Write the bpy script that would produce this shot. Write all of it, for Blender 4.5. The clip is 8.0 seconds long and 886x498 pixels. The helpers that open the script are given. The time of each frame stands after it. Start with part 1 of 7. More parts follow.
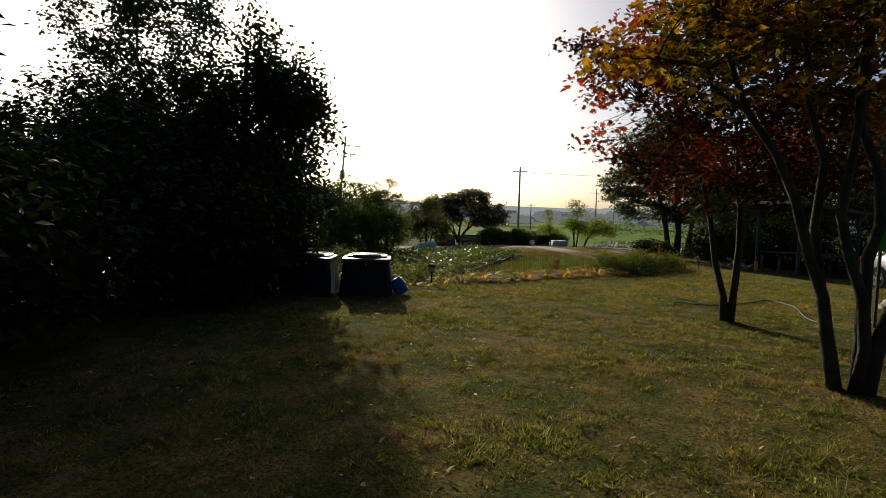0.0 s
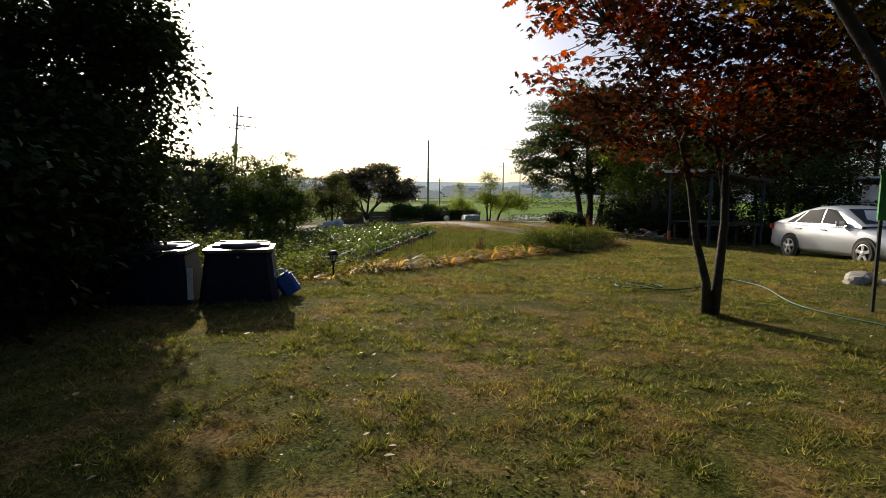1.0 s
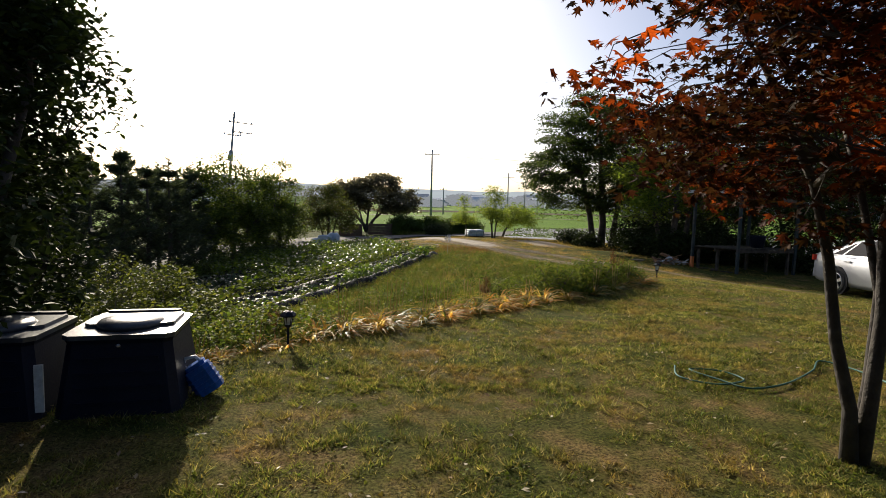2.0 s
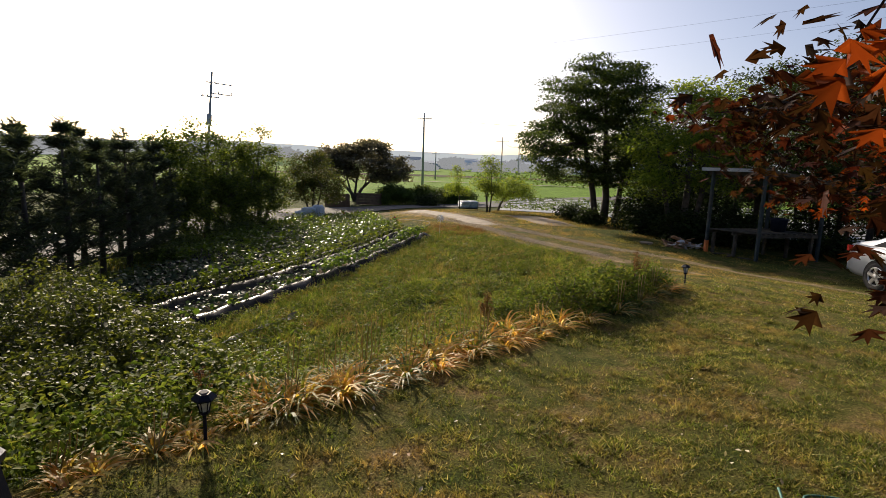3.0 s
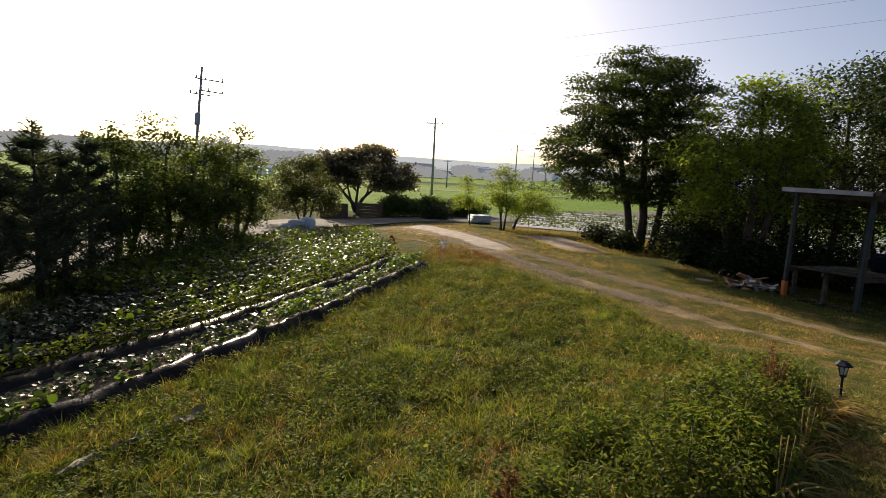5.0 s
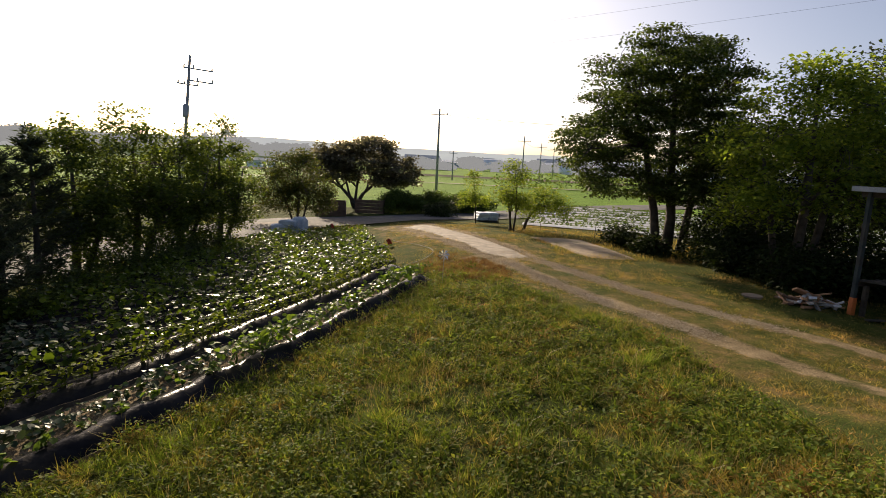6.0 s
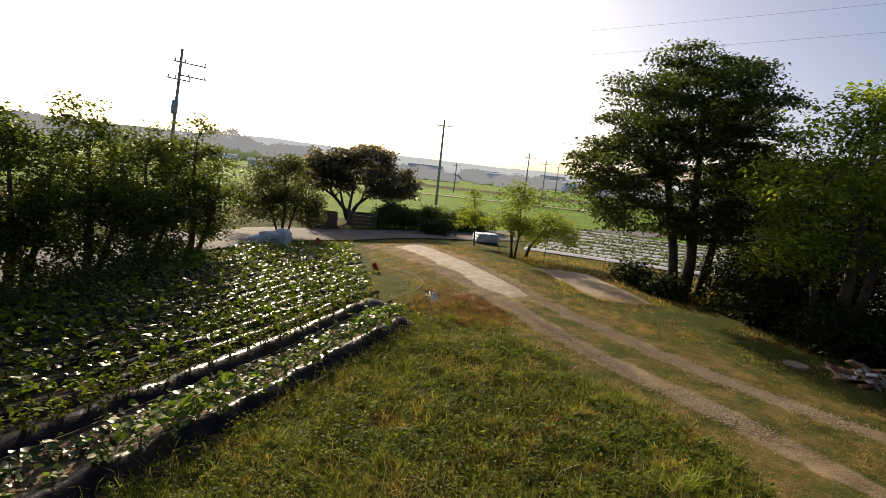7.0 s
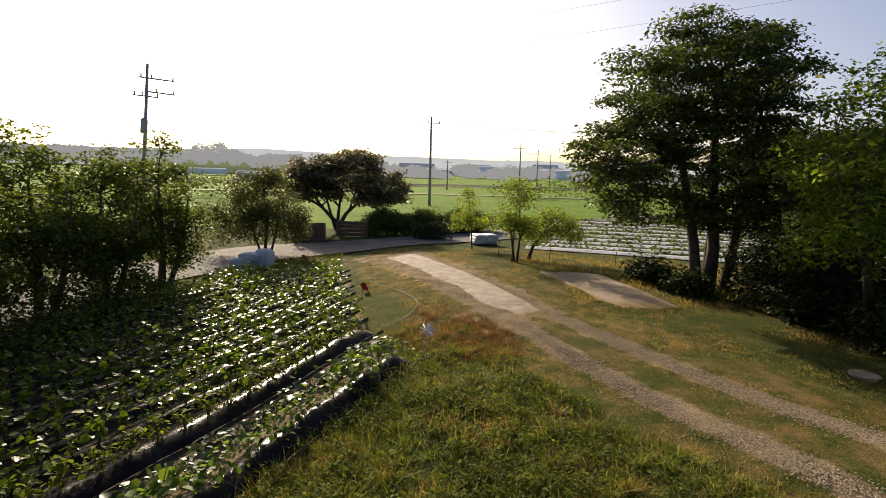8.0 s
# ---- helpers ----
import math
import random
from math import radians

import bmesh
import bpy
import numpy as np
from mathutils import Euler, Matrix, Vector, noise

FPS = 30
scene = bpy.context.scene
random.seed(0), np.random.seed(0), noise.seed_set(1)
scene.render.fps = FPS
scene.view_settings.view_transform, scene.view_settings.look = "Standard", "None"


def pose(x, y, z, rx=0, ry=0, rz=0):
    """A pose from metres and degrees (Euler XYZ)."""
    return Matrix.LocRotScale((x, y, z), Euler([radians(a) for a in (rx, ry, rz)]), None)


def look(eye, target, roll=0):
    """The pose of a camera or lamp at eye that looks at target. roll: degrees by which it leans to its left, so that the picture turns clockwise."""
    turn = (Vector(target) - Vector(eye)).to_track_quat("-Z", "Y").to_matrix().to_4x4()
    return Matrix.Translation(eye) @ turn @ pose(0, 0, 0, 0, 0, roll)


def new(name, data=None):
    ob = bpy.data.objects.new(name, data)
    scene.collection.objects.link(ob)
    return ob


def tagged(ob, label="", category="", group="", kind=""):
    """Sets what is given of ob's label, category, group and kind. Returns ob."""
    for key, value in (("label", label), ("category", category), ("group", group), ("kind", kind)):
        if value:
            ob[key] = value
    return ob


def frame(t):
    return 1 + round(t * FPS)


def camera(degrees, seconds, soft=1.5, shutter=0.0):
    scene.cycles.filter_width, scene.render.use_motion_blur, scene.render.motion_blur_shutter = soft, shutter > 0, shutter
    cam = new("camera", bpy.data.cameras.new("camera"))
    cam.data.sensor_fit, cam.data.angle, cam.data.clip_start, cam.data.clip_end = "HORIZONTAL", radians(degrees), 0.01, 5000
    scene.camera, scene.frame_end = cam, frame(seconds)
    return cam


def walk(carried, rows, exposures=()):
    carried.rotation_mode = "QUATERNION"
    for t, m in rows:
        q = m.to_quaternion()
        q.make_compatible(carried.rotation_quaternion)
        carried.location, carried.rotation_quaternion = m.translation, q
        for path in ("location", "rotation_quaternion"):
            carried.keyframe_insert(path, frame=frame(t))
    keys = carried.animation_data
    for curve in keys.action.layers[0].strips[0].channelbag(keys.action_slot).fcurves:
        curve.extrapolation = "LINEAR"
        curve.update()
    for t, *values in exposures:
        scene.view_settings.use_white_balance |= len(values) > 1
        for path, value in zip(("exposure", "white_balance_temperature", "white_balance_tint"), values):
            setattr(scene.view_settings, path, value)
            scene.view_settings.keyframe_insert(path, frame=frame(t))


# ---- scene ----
cam = camera(78.4, 8.0, soft=0.6)
PATH = [
    (0, (0.742, -0.789, 2.228), (0.596, 1.201, 2.098), 1.6),
    (0.5, (0.663, 0.31, 2.141), (0.932, 2.279, 1.916), -0.9),
    (1, (0.678, 0.991, 2.175), (0.864, 2.971, 1.963), 0.5),
    (1.5, (0.744, 1.916, 2.304), (0.936, 3.88, 1.977), 1.1),
    (2, (0.935, 2.844, 2.504), (1.109, 4.828, 2.321), 1.5),
    (2.2, (1.026, 3.125, 2.568), (1.196, 5.11, 2.392), 0.6),
    (3.3, (1.102, 5.148, 3.037), (1.317, 7.091, 2.612), 2.4),
    (3.5, (1.13, 5.453, 3.079), (1.333, 7.384, 2.599), 1.8),
    (4, (1.353, 6.412, 3.106), (1.523, 8.372, 2.744), 5.2),
    (4.5, (1.554, 7.407, 3.047), (1.709, 9.374, 2.721), 2.9),
    (4.7, (1.607, 7.749, 3.015), (1.77, 9.721, 2.719), 2.8),
    (5.8, (1.847, 10.11, 3.122), (1.999, 12.083, 2.831), 4.1),
    (6, (1.922, 10.478, 3.15), (2.065, 12.446, 2.826), 2.8),
    (6.5, (2.052, 11.472, 3.302), (2.187, 13.441, 2.979), 4.6),
    (7, (2.201, 12.454, 3.392), (2.346, 14.428, 3.105), 6.1),
    (7.5, (2.296, 13.311, 3.422), (2.462, 15.294, 3.223), 2.7),
    (8, (2.393, 14.116, 3.55), (2.545, 16.088, 3.252), 1.6),
]
EXPOSURE = [(0.0, -0.3, 6400, 8), (0.5, 0.03, 6400, 8), (1.0, 0.27, 6350, 9), (1.5, 0.32, 6180, 9), (2.0, 0.48, 6200, 10), (3.5, 0.58, 6650, 13), (4.5, 0.58, 6700, 13), (6.0, 0.58, 6900, 14), (8.0, 0.65, 6900, 14)]
walk(cam, [(t, look(eye, target, roll)) for t, eye, target, roll in PATH], EXPOSURE)

# ---- light ----
SUN_TO = Vector((-0.32, 0.947, 0.0)).normalized()
SUN_UP = radians(21.5)
sun_dir = Vector((SUN_TO.x * math.cos(SUN_UP), SUN_TO.y * math.cos(SUN_UP), math.sin(SUN_UP)))
world = bpy.data.worlds.new("world")
scene.world = world
world.use_nodes = True
wn = world.node_tree
sky = wn.nodes.new("ShaderNodeTexSky")
sky.sky_type, sky.sun_disc = "NISHITA", False
sky.sun_elevation, sky.sun_rotation = SUN_UP, math.atan2(SUN_TO.x, SUN_TO.y)
sky.air_density, sky.dust_density, sky.ozone_density = 0.6, 2.8, 0.9
wn.links.new(sky.outputs[0], wn.nodes["Background"].inputs[0])
wn.nodes["Background"].inputs[1].default_value = 0.104
sun = new("sun", bpy.data.lights.new("sun", "SUN"))
sun.data.energy, sun.data.angle, sun.data.color = 5.0, radians(0.6), (1.0, 0.86, 0.64)
sun.matrix_world = look(sun_dir * 60, (0, 0, 0))

# ---- plan ----
rng = np.random.default_rng(7)


def ss(a, b, v):
    t = np.clip((v - a) / (b - a), 0, 1)
    return t * t * (3 - 2 * t)


def edge_d(x, y):
    """Distance behind the line of day lilies that ends the lawn."""
    return -0.627 * (x + 0.1) + 0.78 * (y - 8.1)


def ground_z(x, y):
    x, y = np.asarray(x, float), np.asarray(y, float)
    lawn = 1.08 - 0.09 * ss(5, 13, y) - 0.15 * ss(12.5, 20, y) - 0.56 * ss(5.8, 12.5, x + 0.35 * (y - 14)) * ss(8, 12, y)
    field = np.interp(x, [-12, -5, -2, 0.3, 1.5, 2.7, 5, 8, 11, 14], [-0.5, -0.35, -0.27, 0.0, 0.27, 0.5, 0.6, 0.55, 0.4, 0.25])
    far = ss(27, 46, y)
    field = field * (1 - far) - 0.25 * far
    k = ss(-0.3, 3.2, edge_d(x, y))
    z = lawn * (1 - k) + field * k
    out = np.maximum(np.hypot(x - 2, y - 16) - 60, 0)
    return z - 0.7 * ss(0, 60, out)


def gz(x, y):
    return float(ground_z(x, y))


FIELD = [(-3.3, 13.2), (2.55, 22.4), (1.85, 24.2), (1.45, 26.0), (1.0, 28.6), (0.5, 32.4), (-3.0, 32.9), (-4.4, 28.0), (-5.5, 24.0), (-5.6, 16.5)]
TRACK_L = [(1.6, 34.5), (3.2, 28.5), (4.65, 24.3), (5.1, 22.4), (5.55, 21.2), (5.95, 20.25), (6.45, 19.4), (6.9, 18.5), (7.35, 17.4), (7.9, 15.8), (8.8, 14.0), (10.0, 12.5)]
TRACK_R = [(2.6, 35.3), (4.4, 29.5), (5.56, 24.75), (6.25, 23.0), (6.8, 21.7), (7.3, 20.7), (7.8, 19.9), (8.5, 19.1), (9.3, 18.3), (10.4, 16.8), (11.6, 15.0)]
SLAB = [(4.6, 24.55), (5.56, 24.95), (3.0, 34.9), (1.65, 34.3)]
APRON = [(7.15, 25.5), (8.95, 25.7), (8.4, 30.0), (6.35, 30.0)]
ROAD = [(-13, 14), (-9.5, 24), (-7.5, 31.5), (-3.5, 37.6), (0.2, 38.9), (3.2, 40.7), (9, 46), (20, 56), (45, 71)]


def inside(poly, x, y):
    x, y = np.asarray(x, float), np.asarray(y, float)
    hit = np.zeros(x.shape, bool)
    for (ax, ay), (bx, by) in zip(poly, poly[1:] + poly[:1]):
        cut = (ay > y) != (by > y)
        with np.errstate(divide="ignore", invalid="ignore"):
            hit ^= cut & (x < (bx - ax) * (y - ay) / (by - ay) + ax)
    return hit


def line_d(pts, x, y):
    x, y = np.asarray(x, float), np.asarray(y, float)
    best = np.full(x.shape, 1e9)
    for (ax, ay), (bx, by) in zip(pts, pts[1:]):
        ux, uy = bx - ax, by - ay
        t = np.clip(((x - ax) * ux + (y - ay) * uy) / (ux * ux + uy * uy), 0, 1)
        best = np.minimum(best, np.hypot(x - ax - t * ux, y - ay - t * uy))
    return best


# ---- materials ----
def nodes_of(name):
    m = bpy.data.materials.new(name)
    m.use_nodes = True
    return m, m.node_tree.nodes, m.node_tree.links, m.node_tree.nodes["Principled BSDF"]


def noise_node(n, l, scale, detail=5.0, rough=0.6, coord="Object"):
    tc = n.new("ShaderNodeTexCoord")
    t = n.new("ShaderNodeTexNoise")
    t.inputs["Scale"].default_value, t.inputs["Detail"].default_value, t.inputs["Roughness"].default_value = scale, detail, rough
    l.new(tc.outputs[coord], t.inputs["Vector"])
    return t


def ramp(n, l, src, stops):
    r = n.new("ShaderNodeValToRGB")
    while len(r.color_ramp.elements) < len(stops):
        r.color_ramp.elements.new(0.5)
    for e, (p, c) in zip(r.color_ramp.elements, stops):
        e.position, e.color = p, (*c, 1) if len(c) == 3 else c
    l.new(src, r.inputs[0])
    return r


def mix(n, l, fac, a, b, how="MIX"):
    m = n.new("ShaderNodeMix")
    m.data_type, m.blend_type = "RGBA", how
    for sock, v in ((m.inputs[0], fac), (m.inputs[6], a), (m.inputs[7], b)):
        if isinstance(v, (int, float)):
            sock.default_value = v
        elif isinstance(v, tuple):
            sock.default_value = (*v, 1)
        else:
            l.new(v, sock)
    return m.outputs[2]


def surface(name, c1, c2, scale=6.0, rough=0.7, metal=0.0, bump=0.3, fine=40.0, spec=0.5, dirt=None, bumpd=0.01):
    """A solid surface: two tones at a large scale, grain and relief at a fine one."""
    m, n, l, p = nodes_of(name)
    a = noise_node(n, l, scale)
    b = noise_node(n, l, fine)
    col = ramp(n, l, a.outputs[0], [(0.35, c1), (0.65, c2)]).outputs[0]
    if dirt:
        d = noise_node(n, l, scale * 0.35, 6.0, 0.7)
        k = ramp(n, l, d.outputs[0], [(0.5, (0, 0, 0)), (0.7, (1, 1, 1))]).outputs[0]
        col = mix(n, l, k, col, dirt)
    g = ramp(n, l, b.outputs[0], [(0.3, (0.75, 0.75, 0.75)), (0.7, (1.15, 1.15, 1.15))]).outputs[0]
    l.new(mix(n, l, 1.0, col, g, "MULTIPLY"), p.inputs["Base Color"])
    rr = ramp(n, l, b.outputs[0], [(0.3, (rough * 0.85,) * 3), (0.7, (min(1, rough * 1.15),) * 3)]).outputs[0]
    l.new(rr, p.inputs["Roughness"])
    p.inputs["Metallic"].default_value = metal
    p.inputs["Specular IOR Level"].default_value = spec
    if bump:
        u = n.new("ShaderNodeBump")
        u.inputs["Strength"].default_value, u.inputs["Distance"].default_value = bump, bumpd
        l.new(b.outputs[0], u.inputs["Height"])
        l.new(u.outputs[0], p.inputs["Normal"])
    return m


def foliage(name, tones, through_light=0.4, rough=0.5, spec=0.35, big=0.6, dry=None, patch_at=0.5, mottle=0.0, patch_detail=5.0):
    """Leaves: each its own tone, patches of tone over the whole plant (withered grass, painted backlight on maples),
    and light through the blade.
    """
    m, n, l, p = nodes_of(name)
    geo = n.new("ShaderNodeNewGeometry")
    k = len(tones) - 1
    col = ramp(n, l, geo.outputs["Random Per Island"], [(i / k, c) for i, c in enumerate(tones)]).outputs[0]
    a = noise_node(n, l, big, 3.0)
    shade = ramp(n, l, a.outputs[0], [(0.35, (0.7, 0.7, 0.7)), (0.65, (1.2, 1.2, 1.15))]).outputs[0]
    col = mix(n, l, 1.0, col, shade, "MULTIPLY")
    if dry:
        d = noise_node(n, l, 1.1, patch_detail, 0.7)
        col = mix(n, l, ramp(n, l, d.outputs[0], [(patch_at - 0.08, (0, 0, 0)), (patch_at + 0.12, (0.85, 0.85, 0.85))]).outputs[0], col, dry)
    if mottle:
        q = noise_node(n, l, mottle, 3.0, 0.6)
        col = mix(n, l, 1.0, col, ramp(n, l, q.outputs[0], [(0.34, (0.34, 0.38, 0.34)), (0.64, (1.65, 1.6, 1.45))]).outputs[0], "MULTIPLY")
    l.new(col, p.inputs["Base Color"])
    p.inputs["Roughness"].default_value, p.inputs["Specular IOR Level"].default_value = rough, spec
    t = n.new("ShaderNodeBsdfTranslucent")
    l.new(mix(n, l, 1.0, col, (1.25, 1.2, 0.7), "MULTIPLY"), t.inputs[0])
    s = n.new("ShaderNodeMixShader")
    s.inputs[0].default_value = through_light
    l.new(p.outputs[0], s.inputs[1]), l.new(t.outputs[0], s.inputs[2])
    l.new(s.outputs[0], n["Material Output"].inputs[0])
    return m


def ground_material():
    m, n, l, p = nodes_of("ground")
    big, mid, fine = noise_node(n, l, 0.35, 4.0), noise_node(n, l, 2.2, 6.0, 0.65), noise_node(n, l, 55.0, 4.0, 0.75)
    lawn = ramp(n, l, mid.outputs[0], [(0.34, (0.045, 0.06, 0.013)), (0.5, (0.095, 0.09, 0.026)), (0.66, (0.19, 0.13, 0.06))]).outputs[0]
    rank = ramp(n, l, mid.outputs[0], [(0.3, (0.03, 0.045, 0.01)), (0.55, (0.06, 0.075, 0.018)), (0.72, (0.11, 0.085, 0.035))]).outputs[0]
    soil = ramp(n, l, mid.outputs[0], [(0.3, (0.12, 0.088, 0.055)), (0.7, (0.32, 0.25, 0.165))]).outputs[0]
    paddy = ramp(n, l, big.outputs[0], [(0.3, (0.1, 0.19, 0.025)), (0.7, (0.15, 0.25, 0.035))]).outputs[0]

    def mask(name, lo, hi):
        a = n.new("ShaderNodeAttribute")
        a.attribute_name = name
        add = n.new("ShaderNodeMath")
        add.operation = "MULTIPLY_ADD"
        l.new(mid.outputs[0], add.inputs[0])
        add.inputs[1].default_value = 0.9
        sub = n.new("ShaderNodeMath")
        sub.operation = "ADD"
        sub.inputs[1].default_value = -0.45
        l.new(a.outputs["Fac"], sub.inputs[0])
        l.new(sub.outputs[0], add.inputs[2])
        return ramp(n, l, add.outputs[0], [(lo, (0, 0, 0)), (hi, (1, 1, 1))]).outputs[0]

    col = mix(n, l, mask("rank", 0.35, 0.65), lawn, rank)
    col = mix(n, l, mask("paddy", 0.4, 0.6), col, paddy)
    col = mix(n, l, mask("bare", 0.4, 0.62), col, soil)
    g = ramp(n, l, fine.outputs[0], [(0.38, (0.3, 0.3, 0.3)), (0.62, (1.6, 1.6, 1.5))]).outputs[0]
    l.new(mix(n, l, 1.0, col, g, "MULTIPLY"), p.inputs["Base Color"])
    p.inputs["Roughness"].default_value, p.inputs["Specular IOR Level"].default_value = 1.0, 0.05
    u = n.new("ShaderNodeBump")
    u.inputs["Strength"].default_value, u.inputs["Distance"].default_value = 0.7, 0.03
    l.new(fine.outputs[0], u.inputs["Height"]), l.new(u.outputs[0], p.inputs["Normal"])
    return m


def glass(name, color, rough=0.05):
    m, n, l, p = nodes_of(name)
    p.inputs["Base Color"].default_value = (*color, 1)
    p.inputs["Roughness"].default_value = rough
    p.inputs["Specular IOR Level"].default_value = 0.06
    return m


M_GROUND = ground_material()
M_BARK = surface("bark", (0.07, 0.055, 0.04), (0.16, 0.13, 0.1), 4, 0.9, bump=0.8, fine=25, bumpd=0.03)
M_BARK_DARK = surface("dark_bark", (0.04, 0.032, 0.026), (0.09, 0.075, 0.06), 4, 0.9, bump=0.8, fine=25, bumpd=0.03)
# Darker than the other bark: the crown's shade on the stems is in its tones.
M_BARK_MAPLE = surface("shaded_maple_bark", (0.022, 0.019, 0.017), (0.062, 0.053, 0.045), 6, 0.9, bump=0.8, fine=22, bumpd=0.02)
M_LEAF_DARK = foliage("dark_leaves", [(0.036, 0.058, 0.016), (0.064, 0.095, 0.023), (0.1, 0.135, 0.032)], 0.48)
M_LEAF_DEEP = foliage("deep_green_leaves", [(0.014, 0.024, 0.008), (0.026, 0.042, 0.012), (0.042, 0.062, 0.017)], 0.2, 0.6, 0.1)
M_LEAF_OLIVE = foliage("olive_leaves", [(0.04, 0.056, 0.014), (0.075, 0.1, 0.022), (0.16, 0.175, 0.03)], 0.46, 0.55, 0.2, 1.2)
# Leaves for the yard's edge, their shade put in as darker tones.
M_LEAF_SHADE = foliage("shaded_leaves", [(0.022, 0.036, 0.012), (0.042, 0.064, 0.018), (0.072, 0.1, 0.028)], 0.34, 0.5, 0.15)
M_LEAF_MID = foliage("green_leaves", [(0.045, 0.08, 0.016), (0.085, 0.14, 0.025), (0.14, 0.19, 0.035)], 0.5)
M_LEAF_LIGHT = foliage("light_leaves", [(0.12, 0.19, 0.026), (0.22, 0.3, 0.04), (0.33, 0.39, 0.06)], 0.62, 0.5, 0.15)
M_LEAF_FRESH = foliage("fresh_leaves", [(0.085, 0.14, 0.02), (0.18, 0.25, 0.034), (0.3, 0.36, 0.058)], 0.64, 0.5, 0.2)
M_LEAF_ROW = foliage("row_tree_leaves", [(0.045, 0.07, 0.016), (0.085, 0.125, 0.024), (0.16, 0.2, 0.038)], 0.55, 0.5, 0.15, 0.9)
M_LEAF_BROWNISH = foliage("bronze_green_leaves", [(0.045, 0.062, 0.015), (0.08, 0.108, 0.02), (0.13, 0.115, 0.028)], 0.45, 0.5, 0.15, 0.9)
M_LEAF_PURPLE = foliage("bronze_leaves", [(0.08, 0.08, 0.065), (0.12, 0.112, 0.092), (0.17, 0.16, 0.125)], 0.55, 0.5, 0.15)
M_NEEDLE = foliage("pine_needles", [(0.036, 0.052, 0.036), (0.06, 0.082, 0.05), (0.095, 0.12, 0.065)], 0.34)
# Both maples: orange noise patches paint backlit sprays over near-black tones, besides autumn colour.
M_MAPLE = foliage("maple_leaves", [(0.022, 0.013, 0.008), (0.04, 0.011, 0.008), (0.028, 0.018, 0.008), (0.06, 0.014, 0.009), (0.032, 0.013, 0.009), (0.045, 0.024, 0.01)], 0.46, 0.6, 0.05, 1.4, (0.56, 0.09, 0.013), 0.655, patch_detail=0.0)
M_MAPLE_DARK = foliage("bronze_maple_leaves", [(0.03, 0.034, 0.012), (0.06, 0.042, 0.014), (0.05, 0.055, 0.015), (0.12, 0.1, 0.018), (0.2, 0.16, 0.022)], 0.52, 0.6, 0.06, 0.8, (0.62, 0.3, 0.02), 0.53, patch_detail=1.0)
M_GRASS = foliage("lawn_blades", [(0.062, 0.09, 0.02), (0.15, 0.185, 0.04), (0.095, 0.135, 0.028), (0.42, 0.36, 0.2), (0.125, 0.17, 0.034), (0.25, 0.22, 0.075), (0.13, 0.1, 0.05)], 0.46, 0.6, 0.12, 1.6, (0.29, 0.195, 0.1), 0.575, 16.0)
M_MEADOW = foliage("meadow_blades", [(0.07, 0.115, 0.02), (0.14, 0.2, 0.034), (0.1, 0.15, 0.026), (0.18, 0.23, 0.042), (0.27, 0.22, 0.08)], 0.46, 0.6, 0.1, 0.9, (0.28, 0.155, 0.07), 0.555, 7.0)
M_VERGE = foliage("verge_blades", [(0.13, 0.14, 0.032), (0.24, 0.21, 0.06), (0.34, 0.27, 0.12), (0.16, 0.17, 0.036), (0.2, 0.175, 0.05)], 0.46, 0.6, 0.1, 1.2, (0.35, 0.22, 0.1), 0.49, 5.0)
M_CROP = foliage("crop_leaves", [(0.06, 0.105, 0.012), (0.105, 0.165, 0.018), (0.165, 0.225, 0.026)], 0.5, 0.32, 0.22)
M_LILY = foliage("lily_leaves", [(0.22, 0.27, 0.05), (0.72, 0.47, 0.12), (0.66, 0.29, 0.06), (0.78, 0.62, 0.34), (0.6, 0.44, 0.1), (0.18, 0.24, 0.045), (0.68, 0.4, 0.16), (0.74, 0.55, 0.3)], 0.58, 0.5, 0.14, 3.0)

